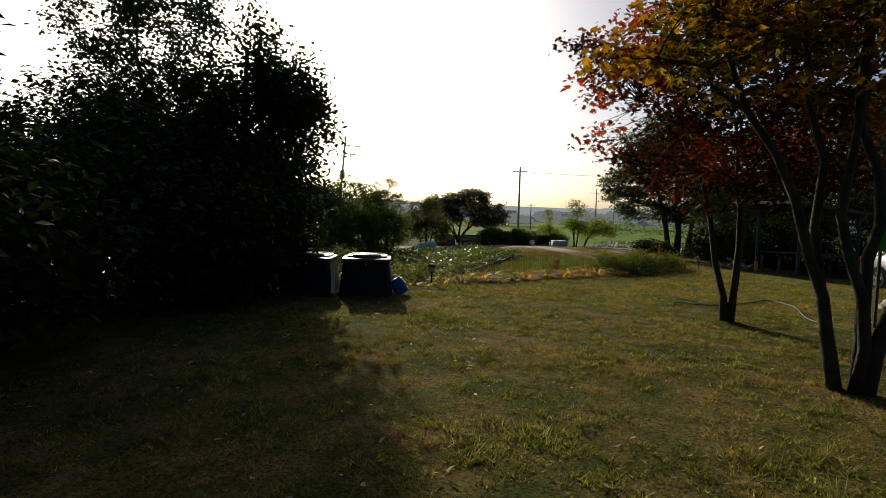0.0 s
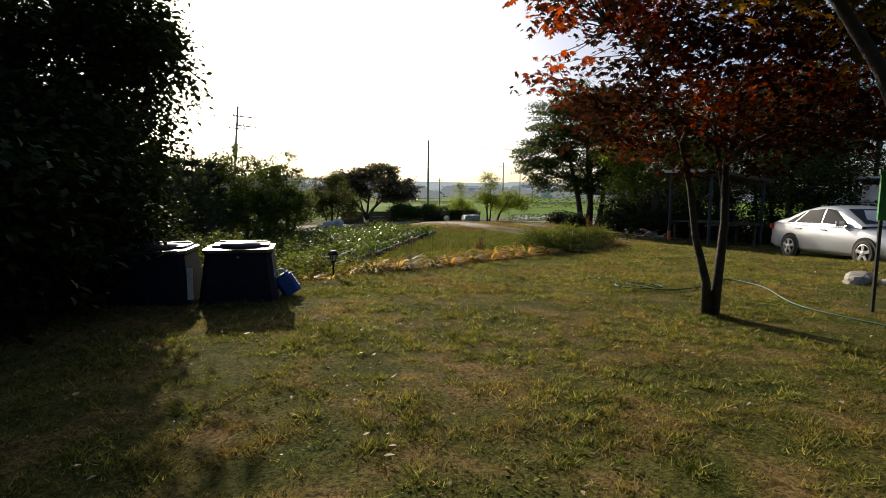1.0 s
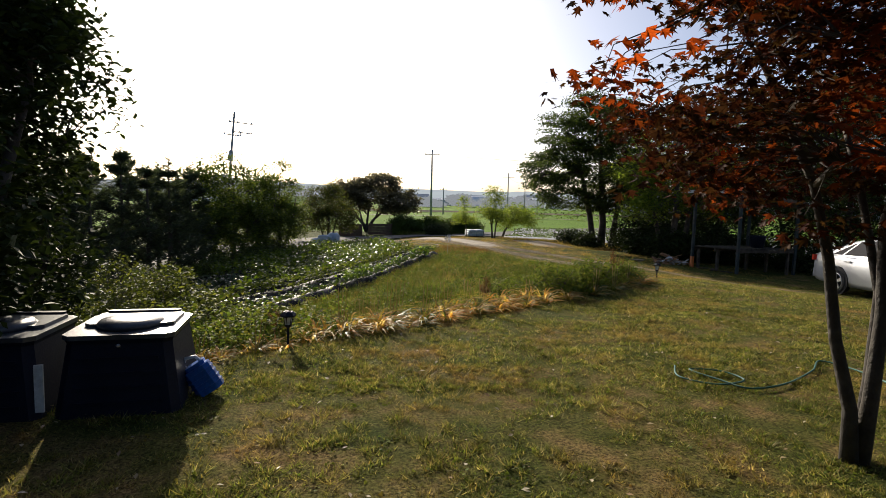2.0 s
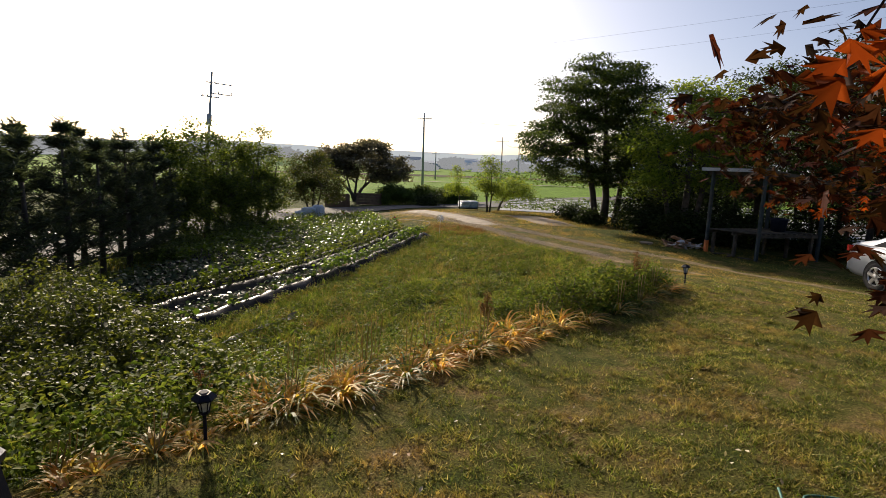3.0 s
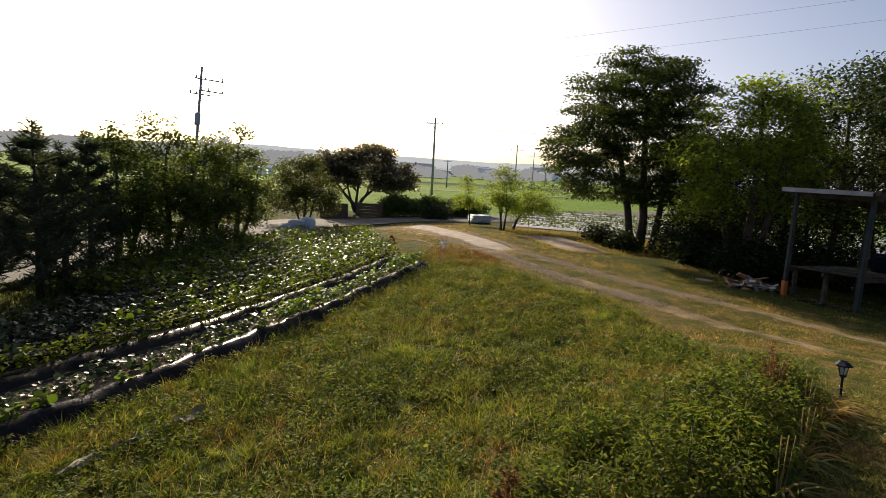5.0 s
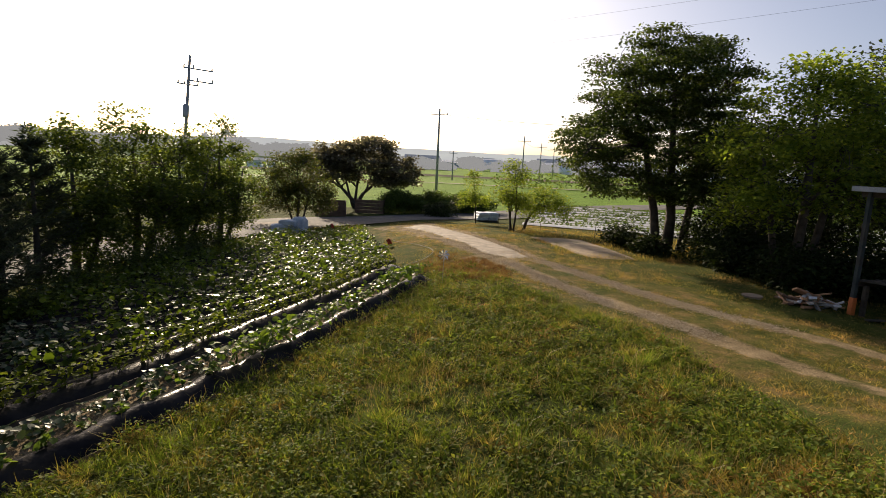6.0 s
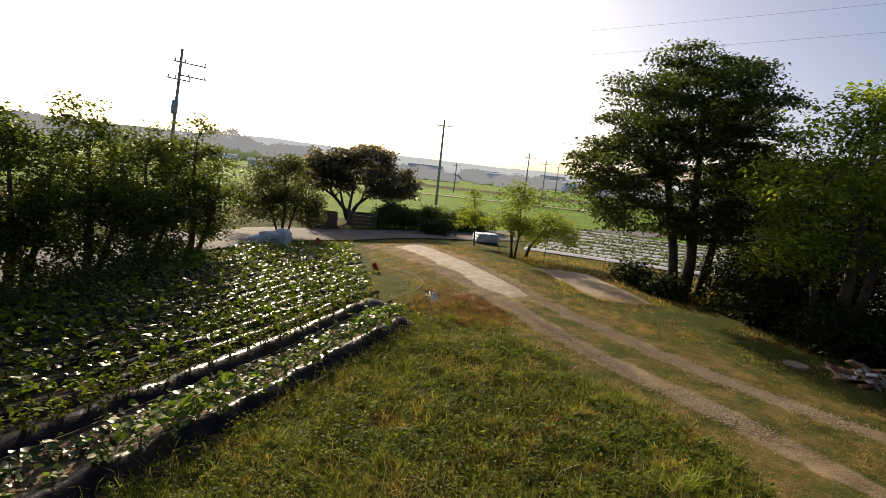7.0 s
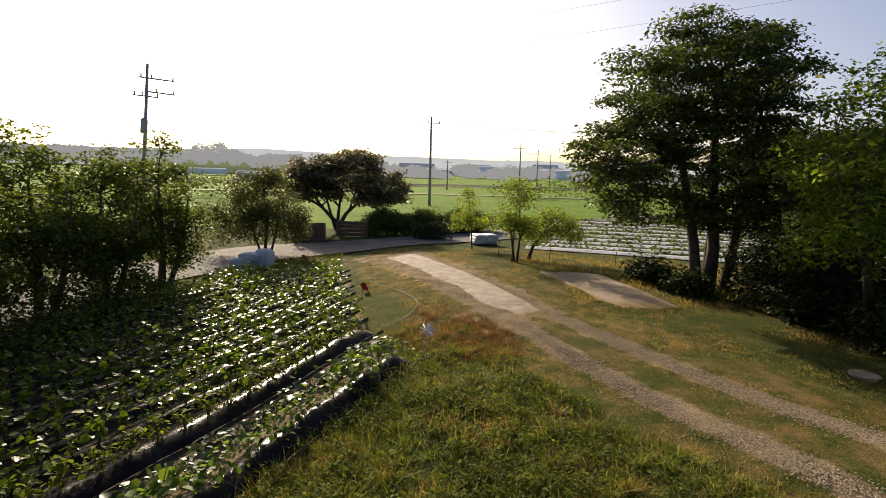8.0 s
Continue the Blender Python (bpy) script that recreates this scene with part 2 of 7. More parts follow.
# ---- builders ----
class Build:
    """Collects vertices and faces for one mesh."""

    def __init__(self):
        self.v, self.f = [], []

    def add(self, verts, faces):
        o = len(self.v)
        self.v += [tuple(p) for p in verts]
        self.f += [tuple(i + o for i in q) for q in faces]
        return self

    def box(self, x, y, z, sx, sy, sz, m=None, bev=0.0):
        """A box about its centre, with chamfered upright edges where bev is given."""
        hx, hy, hz = sx / 2, sy / 2, sz / 2
        if bev:
            ring = [(hx, hy - bev), (hx - bev, hy), (-hx + bev, hy), (-hx, hy - bev), (-hx, -hy + bev), (-hx + bev, -hy), (hx - bev, -hy), (hx, -hy + bev)]
        else:
            ring = [(hx, hy), (-hx, hy), (-hx, -hy), (hx, -hy)]
        k = len(ring)
        vs = [Vector((a, b, -hz)) for a, b in ring] + [Vector((a, b, hz)) for a, b in ring]
        if m is not None:
            vs = [m @ p for p in vs]
        vs = [p + Vector((x, y, z)) for p in vs]
        fs = [tuple(range(k))[::-1], tuple(range(k, 2 * k))] + [(i, (i + 1) % k, (i + 1) % k + k, i + k) for i in range(k)]
        return self.add(vs, fs)

    def tube(self, pts, radii, sides=6, cap=True):
        pts = [Vector(p) for p in pts]
        if isinstance(radii, (int, float)):
            radii = [radii] * len(pts)
        vs, fs = [], []
        side = None
        for i, p in enumerate(pts):
            t = (pts[min(i + 1, len(pts) - 1)] - pts[max(i - 1, 0)]).normalized()
            if side is None:
                side = t.orthogonal().normalized()
            side = (side - t * side.dot(t)).normalized()
            up = t.cross(side)
            for k in range(sides):
                a = 2 * math.pi * k / sides
                vs.append(p + (side * math.cos(a) + up * math.sin(a)) * radii[i])
        for i in range(len(pts) - 1):
            for k in range(sides):
                a, b = i * sides + k, i * sides + (k + 1) % sides
                fs.append((a, b, b + sides, a + sides))
        if cap:
            fs += [tuple(range(sides))[::-1], tuple(range(len(vs) - sides, len(vs)))]
        return self.add(vs, fs)

    def lathe(self, profile, sides=20, x=0, y=0, z=0, cap=True):
        """profile: radius, height from the foot to the top."""
        vs, fs = [], []
        for r, h in profile:
            vs += [(x + r * math.cos(2 * math.pi * k / sides), y + r * math.sin(2 * math.pi * k / sides), z + h) for k in range(sides)]
        for i in range(len(profile) - 1):
            for k in range(sides):
                a, b = i * sides + k, i * sides + (k + 1) % sides
                fs.append((a, b, b + sides, a + sides))
        if cap:
            fs += [tuple(range(sides))[::-1], tuple(range(len(vs) - sides, len(vs)))]
        return self.add(vs, fs)

    def mesh(self, name, smooth=False):
        me = bpy.data.meshes.new(name)
        me.from_pydata(self.v, [], self.f)
        if smooth:
            me.shade_smooth()
        me.update()
        return me


def fast_mesh(name, verts, faces):
    """A mesh from arrays, all faces with the same number of corners."""
    me = bpy.data.meshes.new(name)
    verts, faces = np.ascontiguousarray(verts, np.float32), np.ascontiguousarray(faces, np.int32)
    n, k = faces.shape
    me.vertices.add(len(verts))
    me.vertices.foreach_set("co", verts.ravel())
    me.loops.add(n * k)
    me.loops.foreach_set("vertex_index", faces.ravel())
    me.polygons.add(n)
    me.polygons.foreach_set("loop_start", np.arange(0, n * k, k, dtype=np.int32))
    me.update(calc_edges=True)
    return me


def thing(name, x, y, z, rz=0.0, label="", category="", group="", kind=""):
    ob = new(name)
    ob.matrix_basis = pose(x, y, z, 0, 0, rz)
    ob.empty_display_size = 0.1
    return tagged(ob, label, category, group, kind)


def part(name, src, material, parent=None, label="", smooth=False):
    me = src.mesh(name, smooth) if isinstance(src, Build) else src
    if not me.materials:
        me.materials.append(material)
    ob = new(name, me)
    ob.parent = parent
    return tagged(ob, label)


def solo(name, src, material, label="", category="", group="", kind="", smooth=False):
    return tagged(part(name, src, material, None, "", smooth), label, category, group, kind)


LEAF = (np.array([(0, 0, 0), (0.28, 0.5, 0.06), (0, 1, -0.08), (-0.28, 0.5, 0.06)]), np.array([(0, 1, 2), (0, 2, 3)]))
ROUND_LEAF = (np.array([(0, 0, 0), (0.42, 0.3, 0.08), (0.36, 0.75, 0.05), (0, 1, -0.1), (-0.36, 0.75, 0.05), (-0.42, 0.3, 0.08)]), np.array([(0, 1, 2), (0, 2, 3), (0, 3, 4), (0, 4, 5)]))
LONG_LEAF = (np.array([(0, 0, 0), (0.13, 0.45, 0.05), (0, 1, -0.15), (-0.13, 0.45, 0.05)]), np.array([(0, 1, 2), (0, 2, 3)]))
STAR = [(math.sin(a) * r, 0.42 + math.cos(a) * r) for a, r in ((3.14, 0.42), (1.75, 0.5), (1.3, 0.2), (0.85, 0.58), (0.42, 0.22), (0, 0.62), (-0.42, 0.22), (-0.85, 0.58), (-1.3, 0.2), (-1.75, 0.5))]
MAPLE_LEAF = (np.array([(a, b, -0.12 * math.hypot(a, b - 0.4)) for a, b in STAR]), np.array([(0, i, i + 1) for i in range(1, len(STAR) - 1)]))


def leaves(points, sizes, shape, r, droop=0.3, outward=None, flat=0.5):
    """One leaf at each point: random heading, hanging by droop, its face turned up by flat."""
    tv, tf = shape
    n = len(points)
    a = r.uniform(0, 2 * np.pi, n)
    tip = np.stack([np.cos(a), np.sin(a), r.normal(-droop, 0.4, n)], 1)
    if outward is not None:
        tip += outward
    tip /= np.linalg.norm(tip, axis=1, keepdims=True)
    nor = r.normal(0, 1, (n, 3))
    nor[:, 2] = np.abs(nor[:, 2]) + flat * 2
    side = np.cross(tip, nor)
    side /= np.linalg.norm(side, axis=1, keepdims=True) + 1e-9
    up = np.cross(side, tip)
    s = np.asarray(sizes).reshape(-1, 1, 1)
    v = points[:, None, :] + s * (tv[None, :, 0, None] * side[:, None] + tv[None, :, 1, None] * tip[:, None] + tv[None, :, 2, None] * up[:, None])
    f = tf[None] + (np.arange(n) * len(tv))[:, None, None]
    return v.reshape(-1, 3), f.reshape(-1, 3)


def in_lobes(lobes, n, r, shell=0.5):
    """Points in a crown made of ellipsoids (x, y, z, rx, ry, rz), more of them near the outside."""
    w = np.array([q[3] * q[4] * q[5] for q in lobes]) ** 0.8
    pick = r.choice(len(lobes), n, p=w / w.sum())
    q = np.array(lobes)[pick]
    d = r.normal(0, 1, (n, 3))
    d /= np.linalg.norm(d, axis=1, keepdims=True)
    return q[:, :3] + d * q[:, 3:] * (r.uniform(shell ** 3, 1, (n, 1)) ** (1 / 3))


def bend(a, b, r, sag=0.0, wob=0.08, k=4):
    a, b = Vector(a), Vector(b)
    d = (b - a).length
    pts = [a]
    for i in range(1, k):
        t = i / k
        pts.append(a.lerp(b, t) + Vector((r.normal(0, wob * d), r.normal(0, wob * d), sag * d * t * (1 - t) * 4 + r.normal(0, wob * d * 0.5))))
    return pts + [b]


def tree(name, x, y, stems, lobes, clumps, per, size, shape, bark, leaf, seed, label, spread=0.3, rz=0.0, limbs=9, limb_r=0.05, droop=0.3, shell=0.45, category="tree", group="", flat=0.5, sink=0.05, flatten=0.7):
    """stems: lists of (x, y, z, radius) from the foot; lobes: the crown; leaves sit in clumps at the ends of twigs."""
    r = np.random.default_rng(seed)
    top = thing(name, x, y, gz(x, y) - sink, rz, label, category, group)
    joints = []
    for st in stems:
        b = Build()
        b.tube([q[:3] for q in st], [q[3] for q in st], 9)
        part("trunk", b, bark, top, smooth=True)
        for q in st[len(st) // 2:]:
            joints.append((Vector(q[:3]), q[3]))
    pts = in_lobes(lobes, clumps, r, shell)
    nodes = []
    step = max(1, clumps // limbs)
    for c in pts[::step]:
        c = Vector(c)
        j, jr = min(joints, key=lambda q: (q[0] - c).length + max(0, q[0].z - c.z) * 1.5)
        way = bend(j, c, r, 0.12, 0.06)
        rr = min(limb_r, jr * 0.8)
        part("limb", Build().tube(way, [rr * (1 - 0.8 * i / 4) for i in range(5)], 5), bark, top, smooth=True)
        nodes += way[1:]
    nod = np.array(nodes)
    b = Build()
    for c in pts:
        dist = np.linalg.norm(nod - c, axis=1) + np.maximum(nod[:, 2] - c[2], 0)
        j = nodes[int(np.argmin(dist))]
        if (Vector(c) - j).length > 0.05:
            b.tube(bend(j, c, r, 0.08, 0.08, 3), [limb_r * 0.25, limb_r * 0.18, limb_r * 0.12, limb_r * 0.07], 3, cap=False)
    tagged(part("branchwork", b, bark, top), kind="stuff")
    p = np.repeat(pts, per, axis=0) + np.clip(r.normal(0, 1, (clumps * per, 3)), -1.7, 1.7) * np.array([spread, spread, spread * flatten])
    sz = size * r.uniform(0.6, 1.3, len(p))
    v, f = leaves(p, sz, shape, r, droop, flat=flat)
    part("crown", fast_mesh("crown", v, f), leaf, top)
    return top


def blades(x, y, h, w, r, lean=0.5, segs=1):
    """Grass blades on the ground at x, y; one triangle each, or bent ones of three."""
    n = len(x)
    z = ground_z(x, y) - 0.01
    a = r.uniform(0, 2 * np.pi, n)
    dx, dy = np.cos(a), np.sin(a)
    b = r.uniform(0, 2 * np.pi, n)
    ln = h * r.uniform(0.1, lean, n) * 2
    lx, ly = np.cos(b) * ln, np.sin(b) * ln
    base = np.stack([x, y, z], 1)
    side = np.stack([dx, dy, 0 * x], 1) * (w / 2)[:, None]
    if segs == 1:
        tip = base + np.stack([lx, ly, h], 1)
        v = np.stack([base - side, base + side, tip], 1)
        return v.reshape(-1, 3), np.arange(3 * n).reshape(n, 3)
    mid = base + np.stack([lx * 0.3, ly * 0.3, h * 0.65], 1)
    tip = base + np.stack([lx * 1.2, ly * 1.2, h], 1)
    v = np.stack([base - side, base + side, mid - side * 0.7, mid + side * 0.7, tip], 1)
    t = np.array([(0, 1, 3), (0, 3, 2), (2, 3, 4)])
    return v.reshape(-1, 3), (t[None] + (np.arange(n) * 5)[:, None, None]).reshape(-1, 3)


def strap(b, x, y, z, a, length, lift, width, k=4, twist=0.0):
    """An arching strap leaf from its foot: up by lift, then over and down."""
    ca, sa = math.cos(a), math.sin(a)
    vs = []
    for i in range(k + 1):
        t = i / k
        out, up = length * t * (0.35 + 0.65 * t), lift * (t * 1.9 - 1.35 * t * t)
        w = width / 2 * (1 - t) ** 0.6 if i < k else 0.001
        vs += [(x + ca * out - sa * w, y + sa * out + ca * w, z + up + twist * w), (x + ca * out + sa * w, y + sa * out - ca * w, z + up - twist * w)]
    b.add(vs, [(2 * i, 2 * i + 1, 2 * i + 3, 2 * i + 2) for i in range(k)])


def sheet(poly, step, lift):
    """A surface that follows the ground inside a polygon, cut into a grid of quads."""
    xs = np.array([q[0] for q in poly])
    ys = np.array([q[1] for q in poly])
    b = Build()
    n0, n1 = max(2, int(np.hypot(xs[1] - xs[0], ys[1] - ys[0]) / step)), max(2, int(np.hypot(xs[2] - xs[1], ys[2] - ys[1]) / step))
    vs = []
    for j in range(n1 + 1):
        for i in range(n0 + 1):
            s, t = i / n0, j / n1
            x = (xs[0] * (1 - s) + xs[1] * s) * (1 - t) + (xs[3] * (1 - s) + xs[2] * s) * t
            y = (ys[0] * (1 - s) + ys[1] * s) * (1 - t) + (ys[3] * (1 - s) + ys[2] * s) * t
            e = min(s, 1 - s, t, 1 - t)
            k = 0.16 * max(0.0, 1 - e * 7)
            x += k * noise.noise((x * 1.7, y * 1.7, 2))
            y += k * 2 * noise.noise((x * 1.7, y * 1.7, 9))
            vs.append((x, y, gz(x, y) + lift * min(1.0, e * 9) - 0.03 * (e < 0.001)))
    b.add(vs, [(j * (n0 + 1) + i, j * (n0 + 1) + i + 1, (j + 1) * (n0 + 1) + i + 1, (j + 1) * (n0 + 1) + i) for j in range(n1) for i in range(n0)])
    return b


def ribbon(pts, width, step, lift, z_of=gz, crown=0.0):
    """A strip along a line that follows the ground."""
    pts = [Vector((*q, 0)) for q in pts]
    fine = []
    for a, b in zip(pts, pts[1:]):
        k = max(1, int((b - a).length / step))
        fine += [a.lerp(b, i / k) for i in range(k)]
    fine.append(pts[-1])
    for _ in range(3):
        fine = [fine[0]] + [(fine[i - 1] + fine[i] * 2 + fine[i + 1]) / 4 for i in range(1, len(fine) - 1)] + [fine[-1]]
    m = max(2, int(width / step))
    b, vs = Build(), []
    for i, p in enumerate(fine):
        t = (fine[min(i + 1, len(fine) - 1)] - fine[max(i - 1, 0)]).normalized()
        nrm = Vector((-t.y, t.x, 0))
        for k in range(m + 1):
            u = k / m - 0.5
            q = p + nrm * width * u
            vs.append((q.x, q.y, z_of(q.x, q.y) + lift + crown * (1 - 4 * u * u)))
    b.add(vs, [(i * (m + 1) + k + 1, i * (m + 1) + k, (i + 1) * (m + 1) + k, (i + 1) * (m + 1) + k + 1) for i in range(len(fine) - 1) for k in range(m)])
    return b


# ---- ground ----
def spread_axis(lo, hi, step, far):
    mid = list(np.arange(lo, hi + step / 2, step))
    out, d, x = [], step, hi
    while x < far:
        d *= 1.16
        x += d
        out.append(x)
    low, d, x = [], step, lo
    while x > -far:
        d *= 1.16
        x -= d
        low.append(x)
    return np.array(low[::-1] + mid + out)


def make_ground():
    xs, ys = spread_axis(-8, 15, 0.2, 3500), spread_axis(-2, 37, 0.2, 3500)
    X, Y = np.meshgrid(xs, ys)
    Z = ground_z(X, Y)
    near = (np.abs(X - 3) < 14) & (np.abs(Y - 17) < 24)
    bumps = np.array([noise.noise((x * 0.9, y * 0.9, 0)) * 0.03 + noise.noise((x * 2.7, y * 2.7, 5)) * 0.012 if n else 0 for x, y, n in zip(X.ravel(), Y.ravel(), near.ravel())]).reshape(X.shape)
    Z = Z + bumps * (0.35 + 0.65 * ss(0, 2, edge_d(X, Y)))
    w = len(xs)
    i = (np.arange(len(ys) - 1)[:, None] * w + np.arange(w - 1)[None]).ravel()
    me = fast_mesh("ground", np.stack([X, Y, Z], 2).reshape(-1, 3), np.stack([i, i + 1, i + w + 1, i + w], 1))
    x, y = X.ravel(), Y.ravel()
    d = edge_d(x, y)
    track = np.minimum(line_d(TRACK_L, x, y), line_d(TRACK_R, x, y))
    bare = np.clip(1.2 - track / 0.42, 0, 1.0) * (0.55 + 0.38 * ss(15, 19, y))
    bare = np.maximum(bare, np.where(inside([(4.3, 24.2), (5.9, 24.9), (3.4, 36.5), (0.5, 35.0)], x, y), 0.62, 0))
    bare = np.maximum(bare, np.where(inside(FIELD, x, y), 1.0, 0))
    bare = np.maximum(bare, 0.62 * (1 - ss(0.3, 1.3, np.hypot(x - 3.5, y - 24.0) * 0.6)))
    rank = ss(0.1, 0.6, d) * np.where((track < 1.5) & (y > 13), 0.25, 1.0)
    rank = np.maximum(rank, (x < -0.8) * ss(8.5, 9.5, y))
    paddy = ss(46, 48, y) * (y < 400)
    for name, val in (("bare", bare), ("rank", np.clip(rank, 0, 1)), ("paddy", paddy)):
        me.attributes.new(name, "FLOAT", "POINT").data.foreach_set("value", np.ascontiguousarray(val, np.float32))
    me.shade_smooth()
    tagged(part("ground", me, M_GROUND), "sloping ground of dry mown lawn, rank meadow and worn wheel tracks", "ground", "", "structure")


make_ground()
M_ASPHALT = surface("asphalt", (0.075, 0.075, 0.078), (0.115, 0.115, 0.115), 1.2, 0.95, bump=0.4, fine=60, dirt=(0.17, 0.15, 0.125), spec=0.2)
M_CONCRETE = surface("concrete", (0.16, 0.13, 0.1), (0.31, 0.26, 0.205), 3.5, 0.9, bump=0.8, fine=30, dirt=(0.16, 0.115, 0.07))
M_DIRT = surface("packed_dirt", (0.17, 0.125, 0.078), (0.29, 0.22, 0.145), 2.6, 0.95, bump=0.6, fine=30, dirt=(0.17, 0.14, 0.06))
solo("road", ribbon(ROAD, 4.0, 0.8, 0.05, crown=0.03), M_ASPHALT, "grey asphalt farm lane with pale dusty edges", "road", kind="structure")
solo("pavement", sheet(SLAB, 0.16, 0.036), M_CONCRETE, "worn pale concrete strip of the drive", "pavement", kind="structure")
solo("pavement", sheet(APRON, 0.16, 0.034), M_DIRT, "bare packed sandy dirt patch beside the drive", "dirt patch", kind="structure")

# ---- trees ----
def stem(*pts):
    return list(pts)


tree("broadleaf_tree", 10.7, 28.0, [stem((0, 0, 0, 0.2), (0.05, 0, 1.2, 0.16), (-0.1, 0.1, 3.2, 0.12), (-0.3, 0, 5.6, 0.06)), stem((-0.45, -0.3, 0, 0.15), (-0.7, -0.3, 1.5, 0.13), (-1.2, -0.3, 3.5, 0.09), (-1.7, -0.2, 5, 0.04)), stem((0.6, 0.2, 0, 0.16), (0.75, 0.2, 1.5, 0.12), (1.0, 0.3, 3.5, 0.08), (1.2, 0.3, 5, 0.04)), stem((0.2, 0.5, 0, 0.12), (0.3, 0.6, 1.8, 0.1), (0.3, 0.9, 4.0, 0.05))],
     [(-0.35, 0, 5.75, 1.75, 1.8, 1.6), (-1.9, 0, 5.2, 1.2, 1.4, 1.15), (-2.35, 0, 3.7, 1.5, 1.5, 0.95), (-1.9, -0.2, 2.4, 1.3, 1.2, 0.6), (1.15, 0, 5.1, 1.2, 1.4, 1.3), (1.25, 0, 3.5, 1.35, 1.5, 1.35), (-0.3, 0, 3.6, 1.8, 1.7, 1.4), (0.1, -0.4, 2.2, 1.6, 1.3, 0.55), (-3.3, 0.1, 4.0, 0.6, 0.8, 0.3), (-3.2, -0.3, 2.9, 0.6, 0.8, 0.3), (-2.6, 0.1, 6.0, 0.5, 0.7, 0.35), (0.6, 0.2, 6.9, 0.6, 0.7, 0.4), (-1.2, 0, 6.9, 0.6, 0.7, 0.4), (2.1, 0.1, 4.4, 0.5, 0.8, 0.3), (-2.9, 0, 5.1, 0.5, 0.7, 0.25)], 560, 104, 0.125, LEAF, M_BARK_DARK, M_LEAF_DARK, 11, "tall dark green broadleaf tree with several trunks beside a bean field", flatten=0.26, spread=0.25, limbs=48, limb_r=0.06, shell=0.35)
tree("broadleaf_tree", 11.9, 23.6, [stem((0, 0, 0, 0.14), (0.1, 0, 2, 0.11), (0.1, 0.1, 4.6, 0.05)), stem((0.5, 0.2, 0, 0.11), (0.8, 0.2, 2, 0.09), (1.2, 0.3, 4.4, 0.04)), stem((-0.3, 0.1, 0, 0.1), (-0.7, 0.1, 1.8, 0.08), (-1.2, 0.1, 3.6, 0.03))],
     [(-0.2, 0, 4.4, 1.6, 1.6, 1.25), (-1.45, 0, 3.4, 1.05, 1.2, 1.0), (1.0, 0, 4.7, 1.4, 1.4, 1.1), (-0.3, 0, 2.9, 1.8, 1.6, 0.9), (-1.3, 0.1, 2.1, 0.9, 1.1, 0.6), (0.1, 0, 5.5, 0.7, 0.7, 0.35), (1.6, 0.2, 3.4, 1.0, 1.2, 0.9), (1.2, 0.2, 2.4, 1.0, 1.1, 0.6)], 340, 52, 0.13, LEAF, M_BARK_DARK, M_LEAF_FRESH, 12, "fresh green leafy tree behind the open shelter", flatten=0.5, spread=0.22, limbs=26, shell=0.5)
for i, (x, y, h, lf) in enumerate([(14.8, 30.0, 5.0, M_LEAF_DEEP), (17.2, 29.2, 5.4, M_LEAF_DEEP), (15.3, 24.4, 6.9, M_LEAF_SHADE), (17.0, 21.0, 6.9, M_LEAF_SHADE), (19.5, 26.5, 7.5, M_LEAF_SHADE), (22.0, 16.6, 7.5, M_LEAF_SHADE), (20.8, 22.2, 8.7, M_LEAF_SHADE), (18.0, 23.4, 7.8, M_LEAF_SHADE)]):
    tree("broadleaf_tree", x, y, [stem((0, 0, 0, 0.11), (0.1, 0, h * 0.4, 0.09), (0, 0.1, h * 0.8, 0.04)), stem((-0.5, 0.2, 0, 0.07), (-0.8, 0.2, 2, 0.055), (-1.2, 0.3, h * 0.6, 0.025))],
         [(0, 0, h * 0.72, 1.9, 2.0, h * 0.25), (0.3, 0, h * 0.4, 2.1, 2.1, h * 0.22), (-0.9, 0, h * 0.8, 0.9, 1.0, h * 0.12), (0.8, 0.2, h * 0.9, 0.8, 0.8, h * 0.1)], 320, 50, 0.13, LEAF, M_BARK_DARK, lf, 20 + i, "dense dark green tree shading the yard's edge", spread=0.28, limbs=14)
